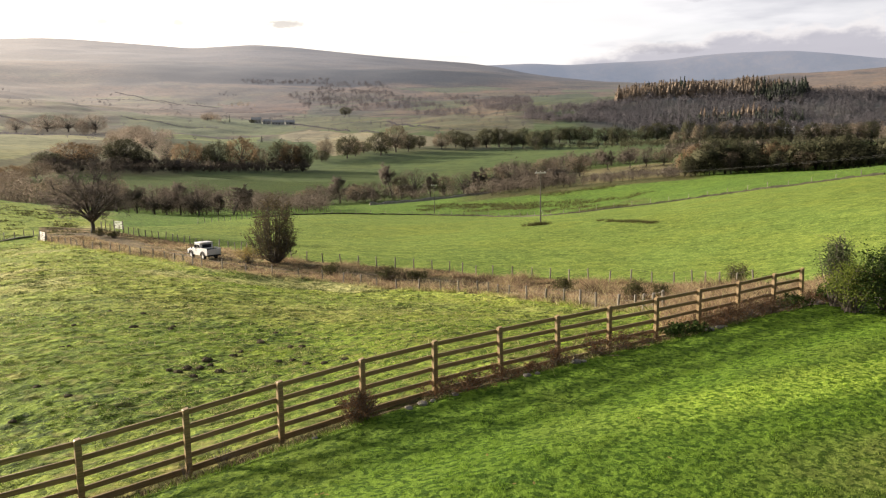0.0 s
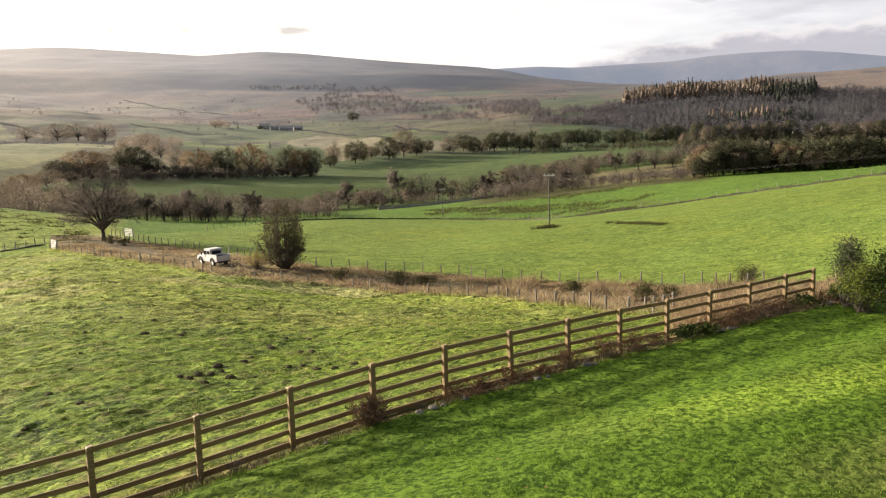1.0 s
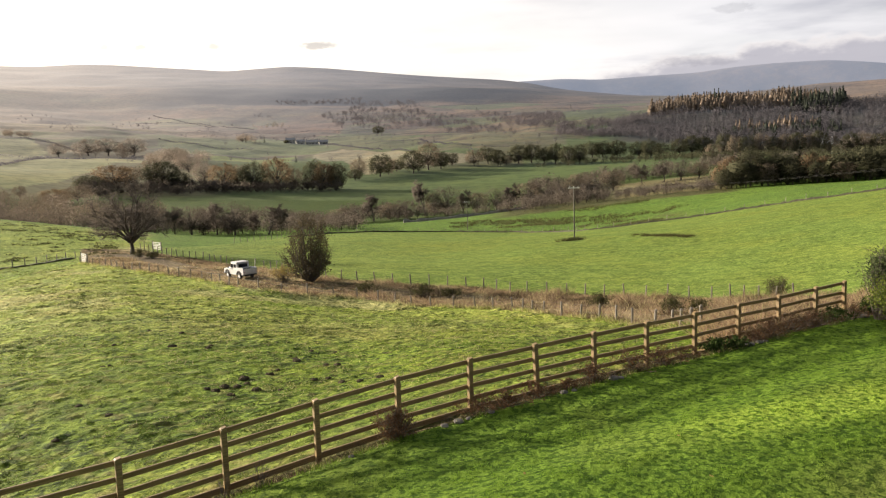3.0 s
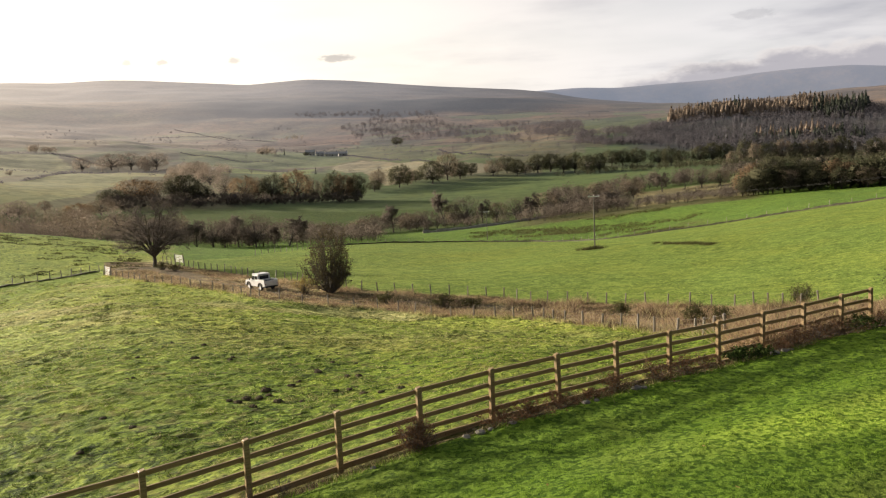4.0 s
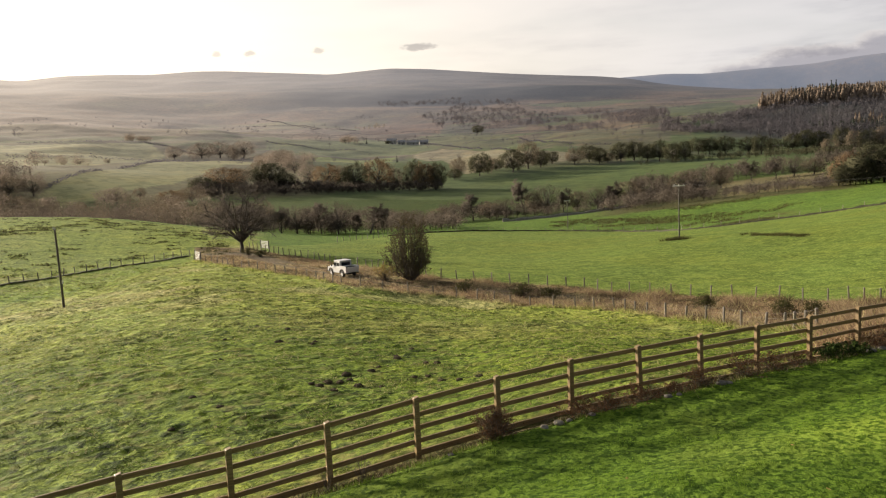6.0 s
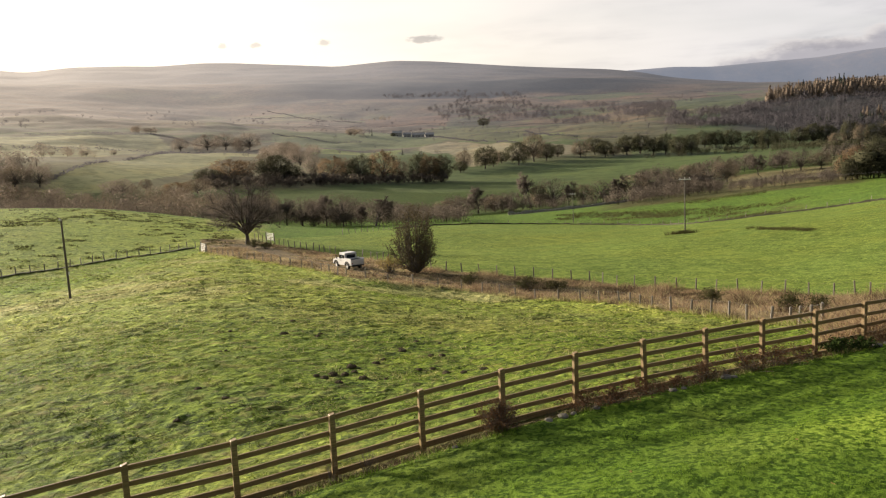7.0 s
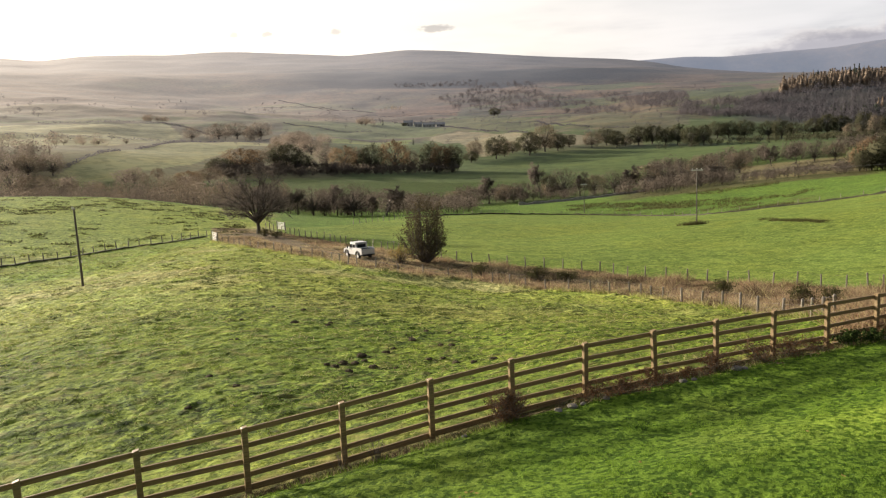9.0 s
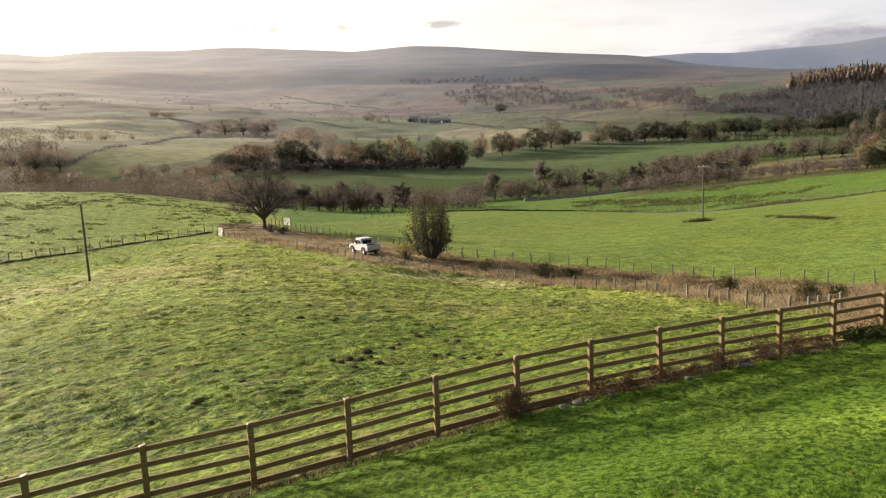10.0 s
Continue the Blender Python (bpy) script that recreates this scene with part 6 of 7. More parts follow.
# ---- shrubs and clutter by the fence ----
def shrub(at_xy, height, width, leaf_mat, twig_count, leaf_count, leaf_size, seed, label, name="shrub", lean=0.5):
    """Many stems from one root, with twigs and leaves."""
    rng = random.Random(seed)
    p0 = on_ground(*at_xy)
    ob = thing(name, Matrix.Translation(p0), label, "shrub", "shrubs along the garden edge")
    stems, crown = Soup(), Soup()
    for _ in range(twig_count):
        a, s = rng.uniform(0, 6.28), abs(rng.gauss(0, lean))
        w = Vector((math.cos(a) * s, math.sin(a) * s, 1)).normalized()
        size = height * rng.uniform(0.55, 1.0)
        end = w * size
        end.x *= width / height
        end.y *= width / height
        root = Vector((rng.gauss(0, 0.07) * width, rng.gauss(0, 0.07) * width, -0.03))
        mid = root.lerp(end, 0.55) + Vector((rng.gauss(0, 0.05), rng.gauss(0, 0.05), 0.05)) * height
        stems.tube([root, mid, end], [0.012 * height, 0.007 * height, 0.003 * height], 3)
        for _ in range(3):
            q = mid.lerp(end, rng.random())
            stems.sliver(q, q + Vector((rng.gauss(0, 1), rng.gauss(0, 1), rng.gauss(0.6, 0.7))) * height * 0.12, 0.004 * height, rng)
        for _ in range(leaf_count):
            f = rng.random() ** 0.6
            q = mid.lerp(end, f) if f > 0.3 else root.lerp(mid, 0.4 + f * 2)
            q = q + Vector((rng.gauss(0, 1), rng.gauss(0, 1), rng.gauss(0, 1))) * height * 0.075
            q.z = max(q.z, 0.02)
            crown.leaf(q, leaf_size * rng.uniform(0.6, 1.3), rng)
    under(new("branchwork", stems.mesh("branchwork", TWIG)), ob)
    if leaf_count:
        under(new("foliage", crown.mesh("foliage", leaf_mat)), ob)
    return ob


def beside_fence(k, off):
    """A place off the timber fence, k posts along, off metres towards the house."""
    x, y = fence_point(k)
    return x + off * FENCE_STEP[1] / 1.8, y - off * FENCE_STEP[0] / 1.8


shrub(beside_fence(2.82, 0.45), 0.68, 0.74, LEAF_BUSH, 150, 22, 0.03, 31, "dense russet-brown twiggy bush against the fence", lean=0.85)
def low_plant(k, at_k, off, h, w, mat, n):
    words = "low evergreen garden plant at the fence foot" if mat == EVERGREEN else ("low brown shrub of dead stems at the fence foot" if mat else "bare straggling stems by the fence foot")
    shrub(beside_fence(at_k, off), h, w, mat, n, 20 if mat else 0, 0.035 if mat != EVERGREEN else 0.06, 40 + k, words, lean=0.7)


for k, (at_k, off, h, w, mat, n) in enumerate((
        (0.9, 0.3, 0.5, 0.6, None, 14), (1.3, 0.35, 0.6, 0.5, None, 16), (3.9, 0.5, 0.34, 1.0, LEAF_BUSH, 40), (4.3, 0.5, 0.42, 1.1, LEAF_BUSH, 60), (4.8, 0.5, 0.34, 1.1, LEAF_BUSH, 50), (5.3, 0.5, 0.3, 1.0, LEAF_BUSH, 40),
        (5.75, 0.45, 0.58, 0.8, LEAF_BUSH, 50), (6.1, 0.4, 0.3, 0.6, None, 30), (6.5, 0.45, 0.6, 1.0, LEAF_BUSH, 60), (7.0, 0.45, 0.55, 1.0, LEAF_BUSH, 55), (7.5, 0.5, 0.4, 0.8, LEAF_BUSH, 40))):
    low_plant(k, at_k, off, h, w, mat, n)
for k, (at_k, off, h, w, mat, n) in enumerate((
        (8.1, 0.5, 0.4, 0.7, EVERGREEN, 40), (8.5, 0.55, 0.38, 0.9, EVERGREEN, 40), (9.0, 0.5, 0.45, 0.8, LEAF_BUSH, 40), (9.4, 0.5, 0.6, 1.1, LEAF_BUSH, 60), (9.9, 0.5, 0.65, 1.2, LEAF_BUSH, 65),
        (10.5, 0.5, 0.65, 1.3, LEAF_BUSH, 65), (11.1, 0.5, 0.5, 1.0, EVERGREEN, 45), (11.6, 0.6, 0.5, 1.1, LEAF_BUSH, 45), (12.0, 0.7, 0.55, 1.0, EVERGREEN, 45), (3.5, 0.4, 0.3, 0.6, None, 14), (7.9, -0.4, 0.5, 0.5, None, 16))):
    low_plant(k + 15, at_k, off, h, w, mat, n)
shrub((11.75, 23.3), 2.2, 1.1, LEAF_GREY, 60, 60, 0.06, 61, "grey-green upright shrub at the fence end", lean=0.35)
shrub((11.8, 22.6), 1.5, 1.3, LEAF_GOLD, 70, 80, 0.06, 62, "yellow-green variegated shrub at the lawn corner", lean=0.6)
shrub((13.1, 22.7), 1.95, 2.2, EVERGREEN, 110, 130, 0.07, 63, "large dark evergreen bush at the lawn corner", lean=0.7)
shrub((14.9, 23.4), 2.1, 2.6, EVERGREEN, 100, 120, 0.075, 64, "dark evergreen bush beyond the lawn corner", lean=0.7)
for k, (x, y, h, w) in enumerate(((-10.4, 71.0, 1.5, 1.6), (-5.2, 70.6, 1.3, 2.2), (-2.6, 69.4, 1.1, 1.8), (9.0, 58.5, 1.2, 1.6), (12.2, 50.0, 1.3, 1.4), (14.0, 50.2, 1.0, 1.3), (20.6, 55.0, 1.6, 2.0), (-19.5, 77.0, 2.0, 2.6), (-47.6, 108.5, 1.2, 2.4), (-45.5, 107.8, 1.0, 2.2))):
    gold = k == 7
    shrub((x, y), h, w, LEAF_STRAW if gold else DEAD_RUSH, 60, 26, 0.09, 80 + k, "yellow-leaved low bush under the thorn tree" if gold else "dark olive scrubby bush on the track verge", lean=0.7)


def stone(at_xy, size, seed):
    rng = random.Random(seed)
    bm = bmesh.new()
    bmesh.ops.create_icosphere(bm, subdivisions=2, radius=0.5)
    for v in bm.verts:
        n = noise.noise(v.co * 2.3 + Vector((seed * 3.1, 0, 0)))
        v.co *= 1 + 0.35 * n
        v.co.z *= 0.45
        v.co *= size
    me = bpy.data.meshes.new("stone")
    bm.to_mesh(me)
    bm.free()
    me.materials.append(GARDEN_STONE)
    ob = new("stone", me)
    ob.matrix_world = Matrix.Translation(on_ground(*at_xy) + Vector((0, 0, size * 0.12))) @ pose(0, 0, 0, 0, 0, rng.uniform(0, 360))
    return tagged(ob, "grey mossy rounded garden stone at the lawn edge", "stone", "stones along the lawn edge")


for k, (at_k, off, size) in enumerate(((3.35, 0.75, 0.17), (3.55, 0.72, 0.22), (3.7, 0.7, 0.14), (4.0, 0.75, 0.15), (5.1, 0.75, 0.2), (5.25, 0.8, 0.14), (5.95, 0.75, 0.26), (6.05, 0.8, 0.16), (8.75, 0.7, 0.3), (8.95, 0.75, 0.22), (9.1, 0.7, 0.2), (11.6, 0.9, 0.3), (11.9, 1.1, 0.26), (12.2, 1.3, 0.34), (12.4, 1.55, 0.3), (12.6, 1.8, 0.36), (12.9, 2.1, 0.3), (2.2, 0.72, 0.12))):
    stone(beside_fence(at_k, off), size, 90 + k)


def molehill(x, y, size, seed):
    bm = bmesh.new()
    bmesh.ops.create_uvsphere(bm, u_segments=14, v_segments=8, radius=0.5)
    for v in bm.verts:
        n = noise.noise(v.co * 5 + Vector((seed, 0, 0))) + 0.5 * noise.noise(v.co * 11 + Vector((0, seed, 0)))
        v.co *= (1 + 0.35 * n)
        v.co.z *= 0.5
        v.co *= size * 0.72
    me = bpy.data.meshes.new("molehill")
    bm.to_mesh(me)
    bm.free()
    me.materials.append(EARTH)
    ob = new("molehill", me)
    ob.location = on_ground(x, y) + Vector((0, 0, 0.03 * size))
    return tagged(ob, "dark crumbly molehill in the rough pasture", "molehill", "molehills in the pasture")


rng = random.Random(5)
for k, (b, d, size) in enumerate((
        (-19.4, 24.4, 0.45), (-18.8, 24.9, 0.5), (-17.9, 24.9, 0.4), (-17.4, 26.0, 0.45), (-16.6, 24.1, 0.5), (-15.6, 26.7, 0.4), (-14.9, 23.9, 0.45), (-20.0, 24.7, 0.35), (-17.2, 25.2, 0.3), (-18.4, 23.5, 0.4), (-13.6, 29.5, 0.5), (-12.5, 31.7, 0.5), (-13.7, 30.1, 0.4), (-11.5, 27.9, 0.45), (-10.7, 27.9, 0.5), (-12.4, 25.0, 0.35), (-11.4, 25.1, 0.45), (-10.4, 24.1, 0.5), (-9.1, 23.8, 0.4), (-7.6, 24.0, 0.4), (-15.0, 27.3, 0.3), (-25.8, 34.1, 0.4), (-22.1, 32.8, 0.55), (-19.7, 32.4, 0.5), (-19.5, 32.9, 0.35), (-26.6, 29.2, 0.4), (-26.2, 29.2, 0.3), (-21.4, 36.3, 0.35), (-23.5, 37.5, 0.3), (-10.8, 31.4, 0.3),
        (-28.3, 24, 0.3), (-26.5, 22.5, 0.3), (-29.9, 21, 0.35))):
    p = spot(b, d)
    molehill(p.x, p.y, size * rng.uniform(0.65, 1.0), k)


def fallen_leaf(x, y, seed):
    rng = random.Random(seed)
    s = Soup()
    s.v = [Vector(c) * 0.045 for c in ((-1, 0, 0.1), (-0.3, 0.55, 0.25), (0.5, 0.45, 0.2), (1, 0, 0.35), (0.4, -0.5, 0.15), (-0.35, -0.5, 0.2))]
    s.f = [(0, 1, 2, 3), (0, 3, 4, 5)]
    ob = new("fallen_leaf", s.mesh("fallen_leaf", LEAF_STRAW))
    ob.matrix_world = Matrix.Translation(on_ground(x, y) + Vector((0, 0, 0.025))) @ pose(0, 0, 0, 0, 0, rng.uniform(0, 360))
    return tagged(ob, "small yellow fallen leaf on the lawn", "leaf", "fallen leaves on the lawn")


for k, (b, d) in enumerate(((-10.1, 11.7), (-9.66, 11.7), (-9.29, 11.6), (-10.59, 11.5), (2.93, 12.3), (4.98, 10.8), (14.13, 13.6), (16.39, 11.9), (6.48, 10.8))):
    p = spot(b, d)
    fallen_leaf(p.x, p.y, k)


# ---- field wall, hedges ----
def dry_wall(line, high, thick, mat, label, seed, step=0.9):
    """A long tumbled field wall: one strip with an uneven top."""
    rng = random.Random(seed)
    pts = along(line, step)
    bm = bmesh.new()
    last = None
    for k, (x, y) in enumerate(pts):
        nx, ny = pts[min(k + 1, len(pts) - 1)][0] - pts[max(k - 1, 0)][0], pts[min(k + 1, len(pts) - 1)][1] - pts[max(k - 1, 0)][1]
        n = math.hypot(nx, ny)
        ox, oy = -ny / n * thick / 2, nx / n * thick / 2
        z = float(ground_height(x, y))
        h = high * rng.uniform(0.55, 1.15)
        ring = [bm.verts.new(c) for c in ((x - ox, y - oy, z - 0.2), (x - ox * 0.7, y - oy * 0.7, z + h * 0.85), (x, y, z + h), (x + ox * 0.7, y + oy * 0.7, z + h * 0.85), (x + ox, y + oy, z - 0.2))]
        if last:
            for a in range(4):
                bm.faces.new((last[a], last[a + 1], ring[a + 1], ring[a]))
        else:
            bm.faces.new(ring)
        last = ring
    bm.faces.new(last[::-1])
    me = bpy.data.meshes.new("field_wall")
    bm.to_mesh(me)
    bm.free()
    me.materials.append(mat)
    return tagged(new("field_wall", me), label, "wall", "", "structure")


# dark strip: shaded grass along the field fence, put into the wall colour
dry_wall(FIELD_WALL[5:], 0.4, 0.5, BOUNDARY_DARK, "low field boundary, dark for the shaded grass along it", 1)
dry_wall([(-27.9, 296.7), (-18.5, 299.4), (-5.6, 301.9), (3.1, 304.0), (11.8, 305.8), (18.9, 307.4)], 1.1, 0.7, STONE, "pale drystone wall above the river", 2, 1.5)
dry_wall([(x - 0.3, y - 0.2) for x, y in LEFT_HEDGE], 0.2, 0.8, BANK, "dark ditch bank under the pasture fence", 3)

# ---- power line ----
def power_pole(at_xy, height, arm, label, lean=(0, 0), turn=0.0):
    p = on_ground(*at_xy)
    pole = thing("power_pole", Matrix.Translation(p) @ pose(0, 0, 0, lean[0], lean[1], turn), label, "pole", "wooden power poles")
    part("shaft", rod(bmesh.new(), (0, 0, -0.8), (0, 0, height), 0.115, 0.075, 12), POLE_WOOD, pole)
    if arm:
        part("crossarm", box(bmesh.new(), (1.75, 0.12, 0.15), (0, -0.14, height - 0.16), 0.01), GALVANISED, pole, "pale galvanised crossarm")
        for x in (-0.65, 0.0, 0.65):
            bm = rod(bmesh.new(), (x, -0.14, height - 0.16), (x, -0.14, height + 0.0), 0.02, 0.02, 6)
            for k in range(3):
                rod(bm, (x, -0.14, height + 0.0 + 0.05 * k), (x, -0.14, height + 0.035 + 0.05 * k), 0.06 - 0.008 * k, 0.05 - 0.008 * k, 8)
            part("insulator", bm, WHITE_PAINT, pole, "pale ceramic insulator")
    else:
        bm = rod(bmesh.new(), (0, 0, height), (0, 0, height + 0.18), 0.05, 0.04, 8)
        rod(bm, (-0.14, 0, height + 0.05), (-0.14, 0, height + 0.22), 0.06, 0.05, 8)
        part("insulator", bm, WHITE_PAINT, pole, "pale ceramic insulator")
        part("bracket", box(bmesh.new(), (0.34, 0.06, 0.05), (-0.05, 0, height + 0.02), 0.005), POLE_WOOD, pole)
    part("stay_plate", box(bmesh.new(), (0.02, 0.2, 0.28), (0.15, 0, 2.2), 0.004), WHITE_PAINT, pole, "pale warning plate")
    return p + Vector((0, 0, height))


def wire_between(a, b, sag, name="power_cable"):
    pts = []
    for k in range(25):
        f = k / 24
        pts.append(a.lerp(b, f) - Vector((0, 0, 4 * sag * f * (1 - f))) - a)
    s = Soup()
    s.tube(pts, [0.0045] * 25, 4)
    ob = new(name, s.mesh(name, CABLE))
    ob.location = a
    return tagged(ob, "thin sagging overhead power cable", "cable", "overhead cables")


mid_pole = power_pole((15.0, 123.0), 8.25, True, "dark wooden power pole with a crossarm in the smooth field", turn=-6)
far_pole = power_pole((-2.84, 225.0), 8.3, True, "distant wooden power pole by the field wall", turn=-6)
power_pole((-43.15, 59.75), 6.65, False, "dark wooden service pole standing in the rough pasture", lean=(0, -0.8))
beyond = power_pole((33.0, 8.0), 8.6, True, "wooden power pole beside the house", turn=-6)
for off in (-0.65, 0.65):
    o = Vector((off, 0.1, 0.1))
    wire_between(mid_pole + o, beyond + o, 1.6)
    wire_between(far_pole + o, mid_pole + o, 1.5)
    wire_between(far_pole + o, Vector((-31, 328, EYE - 20.5)) + o, 1.0)


# ---- gates on the track ----
def field_gate(at_xy, width, high, turn, label):
    gate = thing("field_gate", Matrix.Translation(on_ground(*at_xy)) @ pose(0, 0, 0, 0, 0, turn), label, "gate", "white field gates")
    for x in (-width / 2, width / 2):
        part("gate_stile", box(bmesh.new(), (0.09, 0.06, high), (x, 0, high / 2 + 0.05), 0.006), WHITE_PAINT, gate)
    for k in range(5):
        part("gate_bar", box(bmesh.new(), (width - 0.09, 0.035, 0.11), (0, 0, 0.18 + k * (high - 0.2) / 4), 0.005), WHITE_PAINT, gate)
    way = math.atan2(high - 0.2, width)
    part("gate_brace", box(bmesh.new(), (math.hypot(width, high - 0.2) - 0.15, 0.03, 0.08), (0, 0.035, high / 2 + 0.05), 0.004, Matrix.Rotation(-way, 4, "Y")), WHITE_PAINT, gate)
    for x in (-width / 2 - 0.16, width / 2 + 0.16):
        part("gate_post", rod(bmesh.new(), (x, 0, -0.3), (x, 0, high + 0.2), 0.09, 0.085, 8), STAKE_WOOD, gate, "weathered round gate post")


field_gate((-49.9, 97.4), 2.4, 1.15, -49, "white-painted field gate swung open beside the track")
field_gate((-51.4, 123.8), 2.4, 1.2, -40, "small white gate in the far track fence")


# ---- the farmstead and cottages across the valley ----
def house(place_at, length, depth, eaves, ridge, turn, wall_mat, label, chimneys=(0.42,)):
    home = thing("farmhouse", Matrix.Translation(place_at) @ pose(0, 0, 0, 0, 0, turn), label, "house", "farm buildings across the valley")
    bm = bmesh.new()
    a, b = length / 2, depth / 2
    ring = [bm.verts.new(c) for c in ((-a, -b, -1), (-a, b, -1), (-a, b, eaves), (-a, 0, ridge), (-a, -b, eaves))]
    far = [bm.verts.new((-v.co.x, v.co.y, v.co.z)) for v in ring]
    bm.faces.new(ring[::-1])
    bm.faces.new(far)
    for k in (0, 1, 4):
        n = (k + 1) % 5
        bm.faces.new((ring[k], ring[n], far[n], far[k]))
    bmesh.ops.recalc_face_normals(bm, faces=bm.faces)
    part("wall", bm, wall_mat, home)
    slope = math.hypot(b + 0.3, ridge - eaves)
    tilt = math.atan2(ridge - eaves, b)
    for s in (-1, 1):
        bm = box(bmesh.new(), (length + 0.6, slope + 0.35, 0.18), (0, s * (b / 2 + 0.12), (eaves + ridge) / 2 + 0.1), 0.0, Matrix.Rotation(-s * tilt, 4, "X"))
        part("roof", bm, SLATE, home, "grey slate roof slope")
    for f in chimneys:
        part("chimney", box(bmesh.new(), (0.9, 0.7, 1.6), (length * f, 0, ridge + 0.5), 0.05), wall_mat, home)
    n = max(2, int(length / 4))
    for k in range(n):
        x = -a + length * (k + 0.5) / n
        for z in ((1.4,) if eaves < 3.5 else (1.4, 3.9)):
            w = part("window", box(bmesh.new(), (1.0, 0.12, 1.2), (x, -b - 0.02, z), 0.0), WINDOW_DARK, home)
            part("sill", box(bmesh.new(), (1.2, 0.22, 0.12), (x, -b - 0.06, z - 0.66), 0.0), STONE, w)
    part("door", box(bmesh.new(), (1.0, 0.12, 2.0), (-a + length * 0.5 + 1.1, -b - 0.02, 1.0), 0.0), WINDOW_DARK, home)
    return home


for b, d, length, eaves, ridge, turn in ((-13.1, 1100, 13, 4.4, 7.2, 8), (-12.4, 1105, 11, 3.8, 6.4, 14), (-11.6, 1110, 17, 3.3, 5.8, 5), (-10.8, 1115, 12, 3.1, 5.4, 15)):
    house(spot(b, d), length, 7.0, eaves, ridge, turn, PALE_WALL, "pale rendered farm building with a grey slate roof", (0.42, -0.42))
house(spot(23.4, 770), 9, 6.0, 3.2, 5.2, -20, WHITE_PAINT, "small white-walled cottage among the trees")
house(spot(25.6, 790), 24, 8.0, 2.8, 4.6, -10, STONE, "long grey farm building among the trees")


# ---- the pick-up ----
def extrude_profile(points, half_width, bevel=0.03):
    """A side profile (x, z) drawn out to both sides."""
    bm = bmesh.new()
    lo = [bm.verts.new((x, -half_width, z)) for x, z in points]
    hi = [bm.verts.new((x, half_width, z)) for x, z in points]
    n = len(points)
    bm.faces.new(lo)
    bm.faces.new(hi[::-1])
    for k in range(n):
        bm.faces.new((lo[k], hi[k], hi[(k + 1) % n], lo[(k + 1) % n]))
    bmesh.ops.recalc_face_normals(bm, faces=bm.faces)
    if bevel:
        bmesh.ops.bevel(bm, geom=[e for e in bm.edges], offset=bevel, segments=2, affect="EDGES", clamp_overlap=True)
    return bm


def arch(cx, r, z0, n=7):
    return [(cx + r * math.cos(a), z0 + r * math.sin(a)) for a in [math.pi - math.pi * k / n for k in range(n + 1)]]


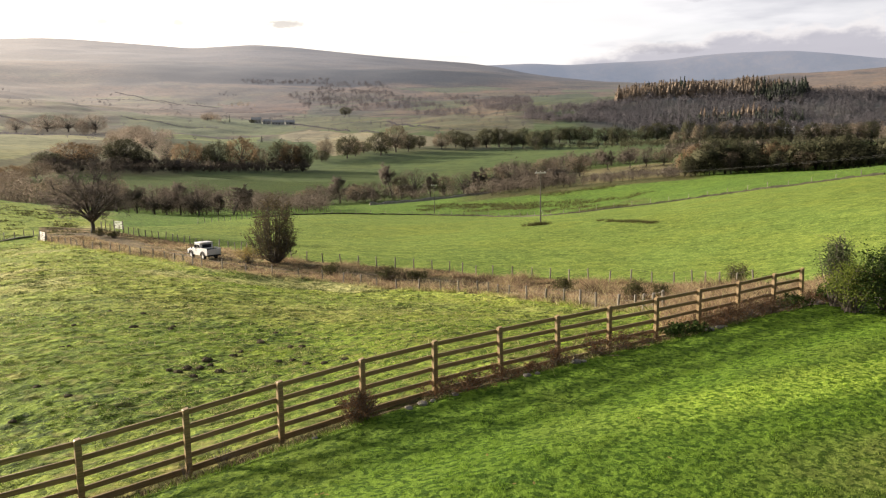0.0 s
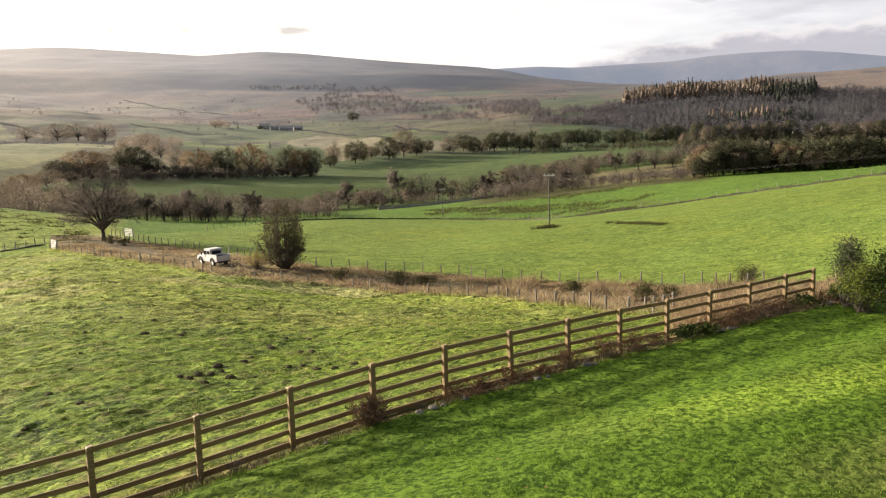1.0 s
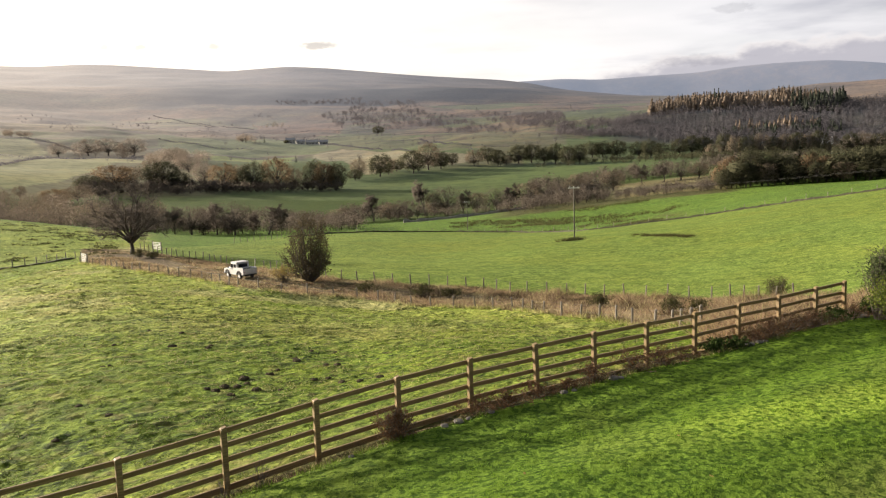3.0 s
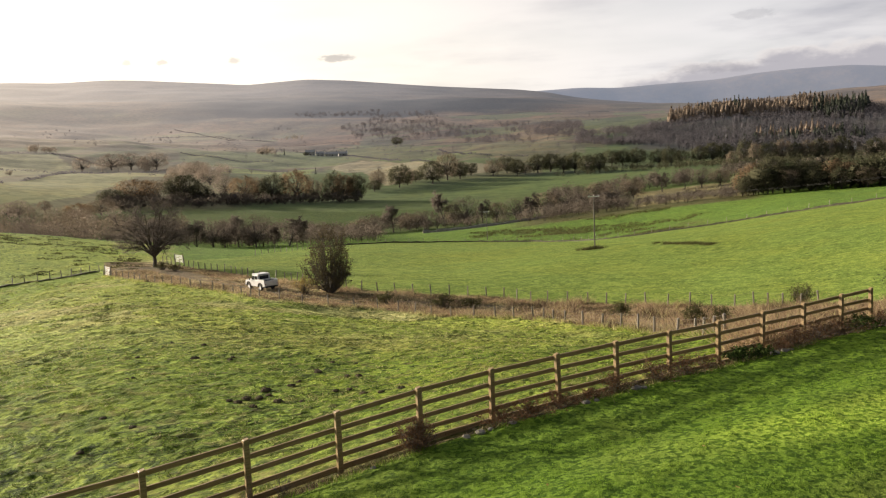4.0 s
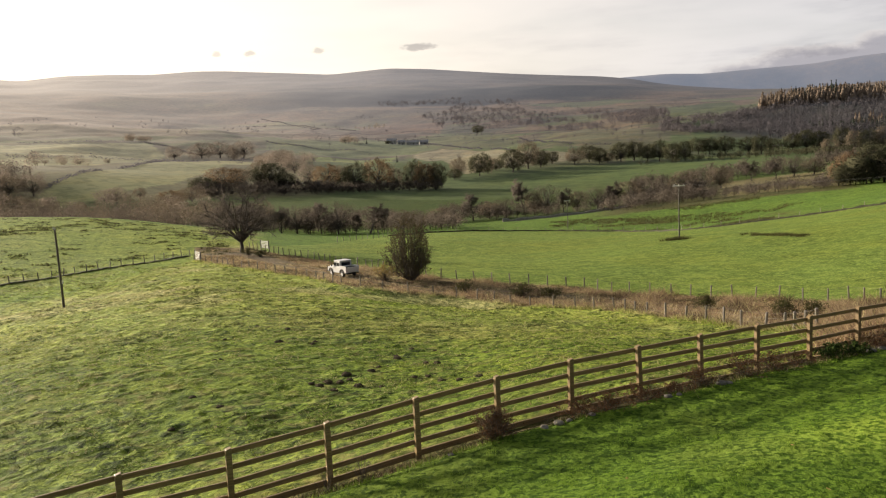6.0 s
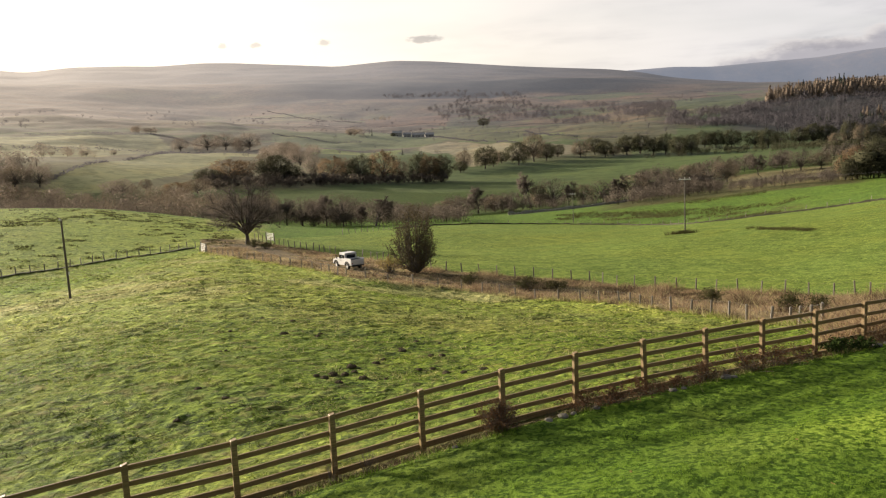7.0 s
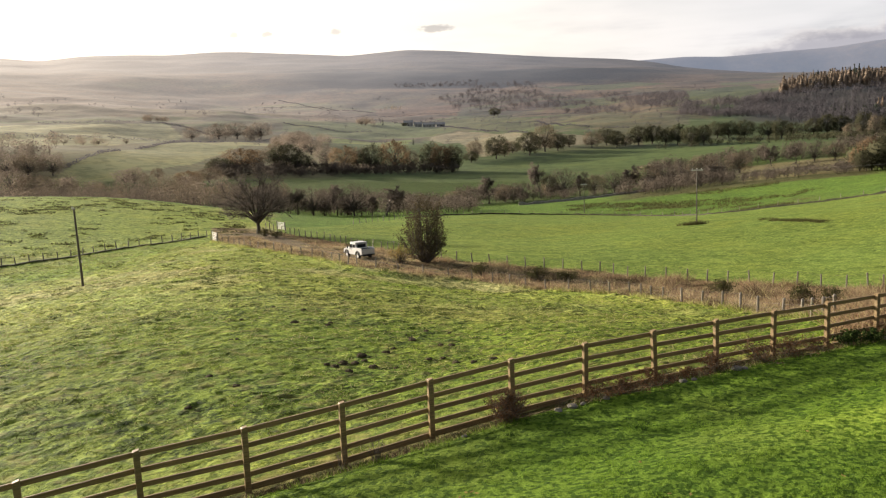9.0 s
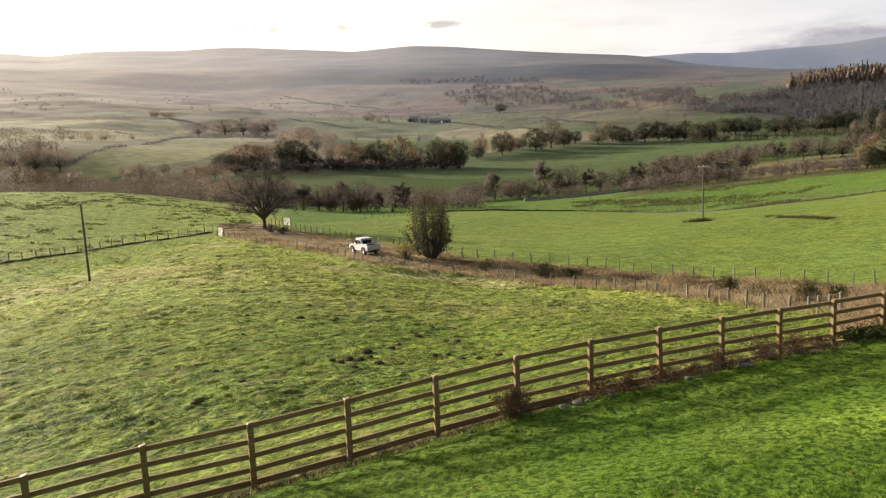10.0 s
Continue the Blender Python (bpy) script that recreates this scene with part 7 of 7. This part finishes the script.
def pickup(at_xy, turn):
    p = on_ground(*at_xy)
    car = thing("pickup_truck", Matrix.Translation(p + Vector((0, 0, 0.02))) @ pose(0, 0, 0, 0, 1.0, turn) @ Matrix.Scale(0.92, 4), "white boxy off-road pick-up truck on the track", "truck")
    # x forward; wheels at -1.25 and 1.45
    low, belt = 0.52, 1.12
    side = [(-2.2, low + 0.1), (-1.73, low)] + arch(-1.25, 0.44, low)[0:] + [(0.95, low)] + arch(1.45, 0.44, low) + [(2.0, low), (2.28, low + 0.06), (2.28, belt - 0.12), (2.2, belt - 0.02), (0.85, belt + 0.04), (-2.25, belt + 0.04), (-2.25, low + 0.1)]
    part("body", extrude_profile(side, 0.86, 0.025), CAR_WHITE, car)
    part("bonnet", box(bmesh.new(), (1.3, 1.25, 0.1), (1.5, 0, belt + 0.03), 0.04), CAR_WHITE, car)
    cab = extrude_profile([(0.95, belt), (0.68, 1.78), (-0.62, 1.80), (-0.72, belt)], 0.78, 0.03)
    part("cab", cab, CAR_WHITE, car)
    part("roof", box(bmesh.new(), (1.46, 1.56, 0.14), (0.02, 0, 1.86), 0.05), CAR_WHITE, car, "white ribbed cab roof")
    for s in (-1, 1):
        bm = extrude_profile([(0.82, belt + 0.16), (0.64, 1.70), (0.12, 1.70), (0.12, belt + 0.16)], 0.02, 0.0)
        w = part("side_window", bm, CAR_GLASS, car)
        w.location = (0, s * 0.775, 0)
        bm = extrude_profile([(0.02, belt + 0.2), (0.02, 1.69), (-0.5, 1.69), (-0.55, belt + 0.2)], 0.02, 0.0)
        w = part("side_window", bm, CAR_GLASS, car)
        w.location = (0, s * 0.775, 0)
        part("mirror", box(bmesh.new(), (0.07, 0.16, 0.22), (1.0, s * 0.98, 1.32), 0.02), CAR_BLACK, car)
        part("tail_light", rod(bmesh.new(), (-2.26, s * 0.72, 0.86), (-2.31, s * 0.72, 0.86), 0.05, 0.045, 12), CAR_RED, car)
        part("headlight", rod(bmesh.new(), (2.26, s * 0.62, 0.95), (2.31, s * 0.62, 0.95), 0.11, 0.1, 14), CAR_GLASS, car)
        part("door_handle", box(bmesh.new(), (0.14, 0.03, 0.04), (0.2, s * 0.88, belt - 0.08), 0.01), CAR_BLACK, car)
        for cx in (-1.25, 1.45):
            bm = bmesh.new()
            ring = arch(cx, 0.5, low, 8)
            inner = arch(cx, 0.42, low, 8)
            for k in range(8):
                q = [bm.verts.new((x, y, z)) for (x, z), y in ((ring[k], 0.93), (ring[k + 1], 0.93), (inner[k + 1], 0.93), (inner[k], 0.93))]
                r = [bm.verts.new((v.co.x, 0.84, v.co.z)) for v in q]
                bm.faces.new(q)
                bm.faces.new((q[0], q[1], r[1], r[0]))
                bm.faces.new((q[2], q[3], r[3], r[2]))
            for v in bm.verts:
                v.co.y *= s
            part("wheel_arch", bm, CAR_BLACK, car, "black plastic wheel arch")
            bm = bmesh.new()
            bmesh.ops.create_cone(bm, cap_ends=True, segments=24, radius1=0.39, radius2=0.39, depth=0.24, matrix=Matrix.Translation((cx, s * 0.74, 0.39)) @ Matrix.Rotation(math.pi / 2, 4, "X"))
            bmesh.ops.bevel(bm, geom=[e for e in bm.edges if e.calc_length() < 0.2 and abs(e.verts[0].co.y - e.verts[1].co.y) < 0.01], offset=0.04, segments=2, affect="EDGES")
            tyre = part("tyre", bm, CAR_BLACK, car, "black rubber tyre", True)
            part("rim", rod(bmesh.new(), (cx, s * 0.80, 0.39), (cx, s * 0.875, 0.39), 0.22, 0.18, 18), CAR_WHITE, tyre, "white steel rim")
    part("rear_window", box(bmesh.new(), (0.03, 1.1, 0.40), (-0.70, 0, 1.52), 0.0, Matrix.Rotation(radians(-5), 4, "Y")), CAR_GLASS, car)
    part("windscreen", box(bmesh.new(), (0.03, 1.36, 0.46), (0.845, 0, 1.46), 0.0, Matrix.Rotation(radians(-22), 4, "Y")), CAR_GLASS, car)
    part("load_bed", box(bmesh.new(), (1.38, 1.5, 0.03), (-1.5, 0, belt + 0.055), 0.0), CAR_BLACK, car, "dark load bed floor")
    for s in (-1, 1):
        part("bed_side", box(bmesh.new(), (1.5, 0.06, 0.22), (-1.5, s * 0.83, belt + 0.13), 0.015), CAR_WHITE, car)
    tail = part("tailgate", box(bmesh.new(), (0.05, 1.5, 0.56), (-2.28, 0, 0.98), 0.015), CAR_WHITE, car)
    for y in (-0.5, 0.0, 0.5):
        part("tailgate_rib", box(bmesh.new(), (0.03, 0.05, 0.44), (-2.31, y, 0.98), 0.01), CAR_WHITE, tail)
    part("rear_bumper", box(bmesh.new(), (0.12, 1.6, 0.14), (-2.3, 0, 0.56), 0.02), CAR_BLACK, car)
    part("front_bumper", box(bmesh.new(), (0.14, 1.75, 0.16), (2.36, 0, 0.62), 0.02), CAR_BLACK, car)
    part("grille", box(bmesh.new(), (0.04, 0.8, 0.36), (2.28, 0, 0.9), 0.01), CAR_BLACK, car)
    part("underbody", box(bmesh.new(), (4.1, 1.0, 0.24), (0, 0, 0.52), 0.03), CAR_BLACK, car)
    part("drawbar", box(bmesh.new(), (0.25, 0.1, 0.1), (-2.42, 0, 0.48), 0.02), CAR_BLACK, car)


pickup((-25.1, 81.5), 134.8)
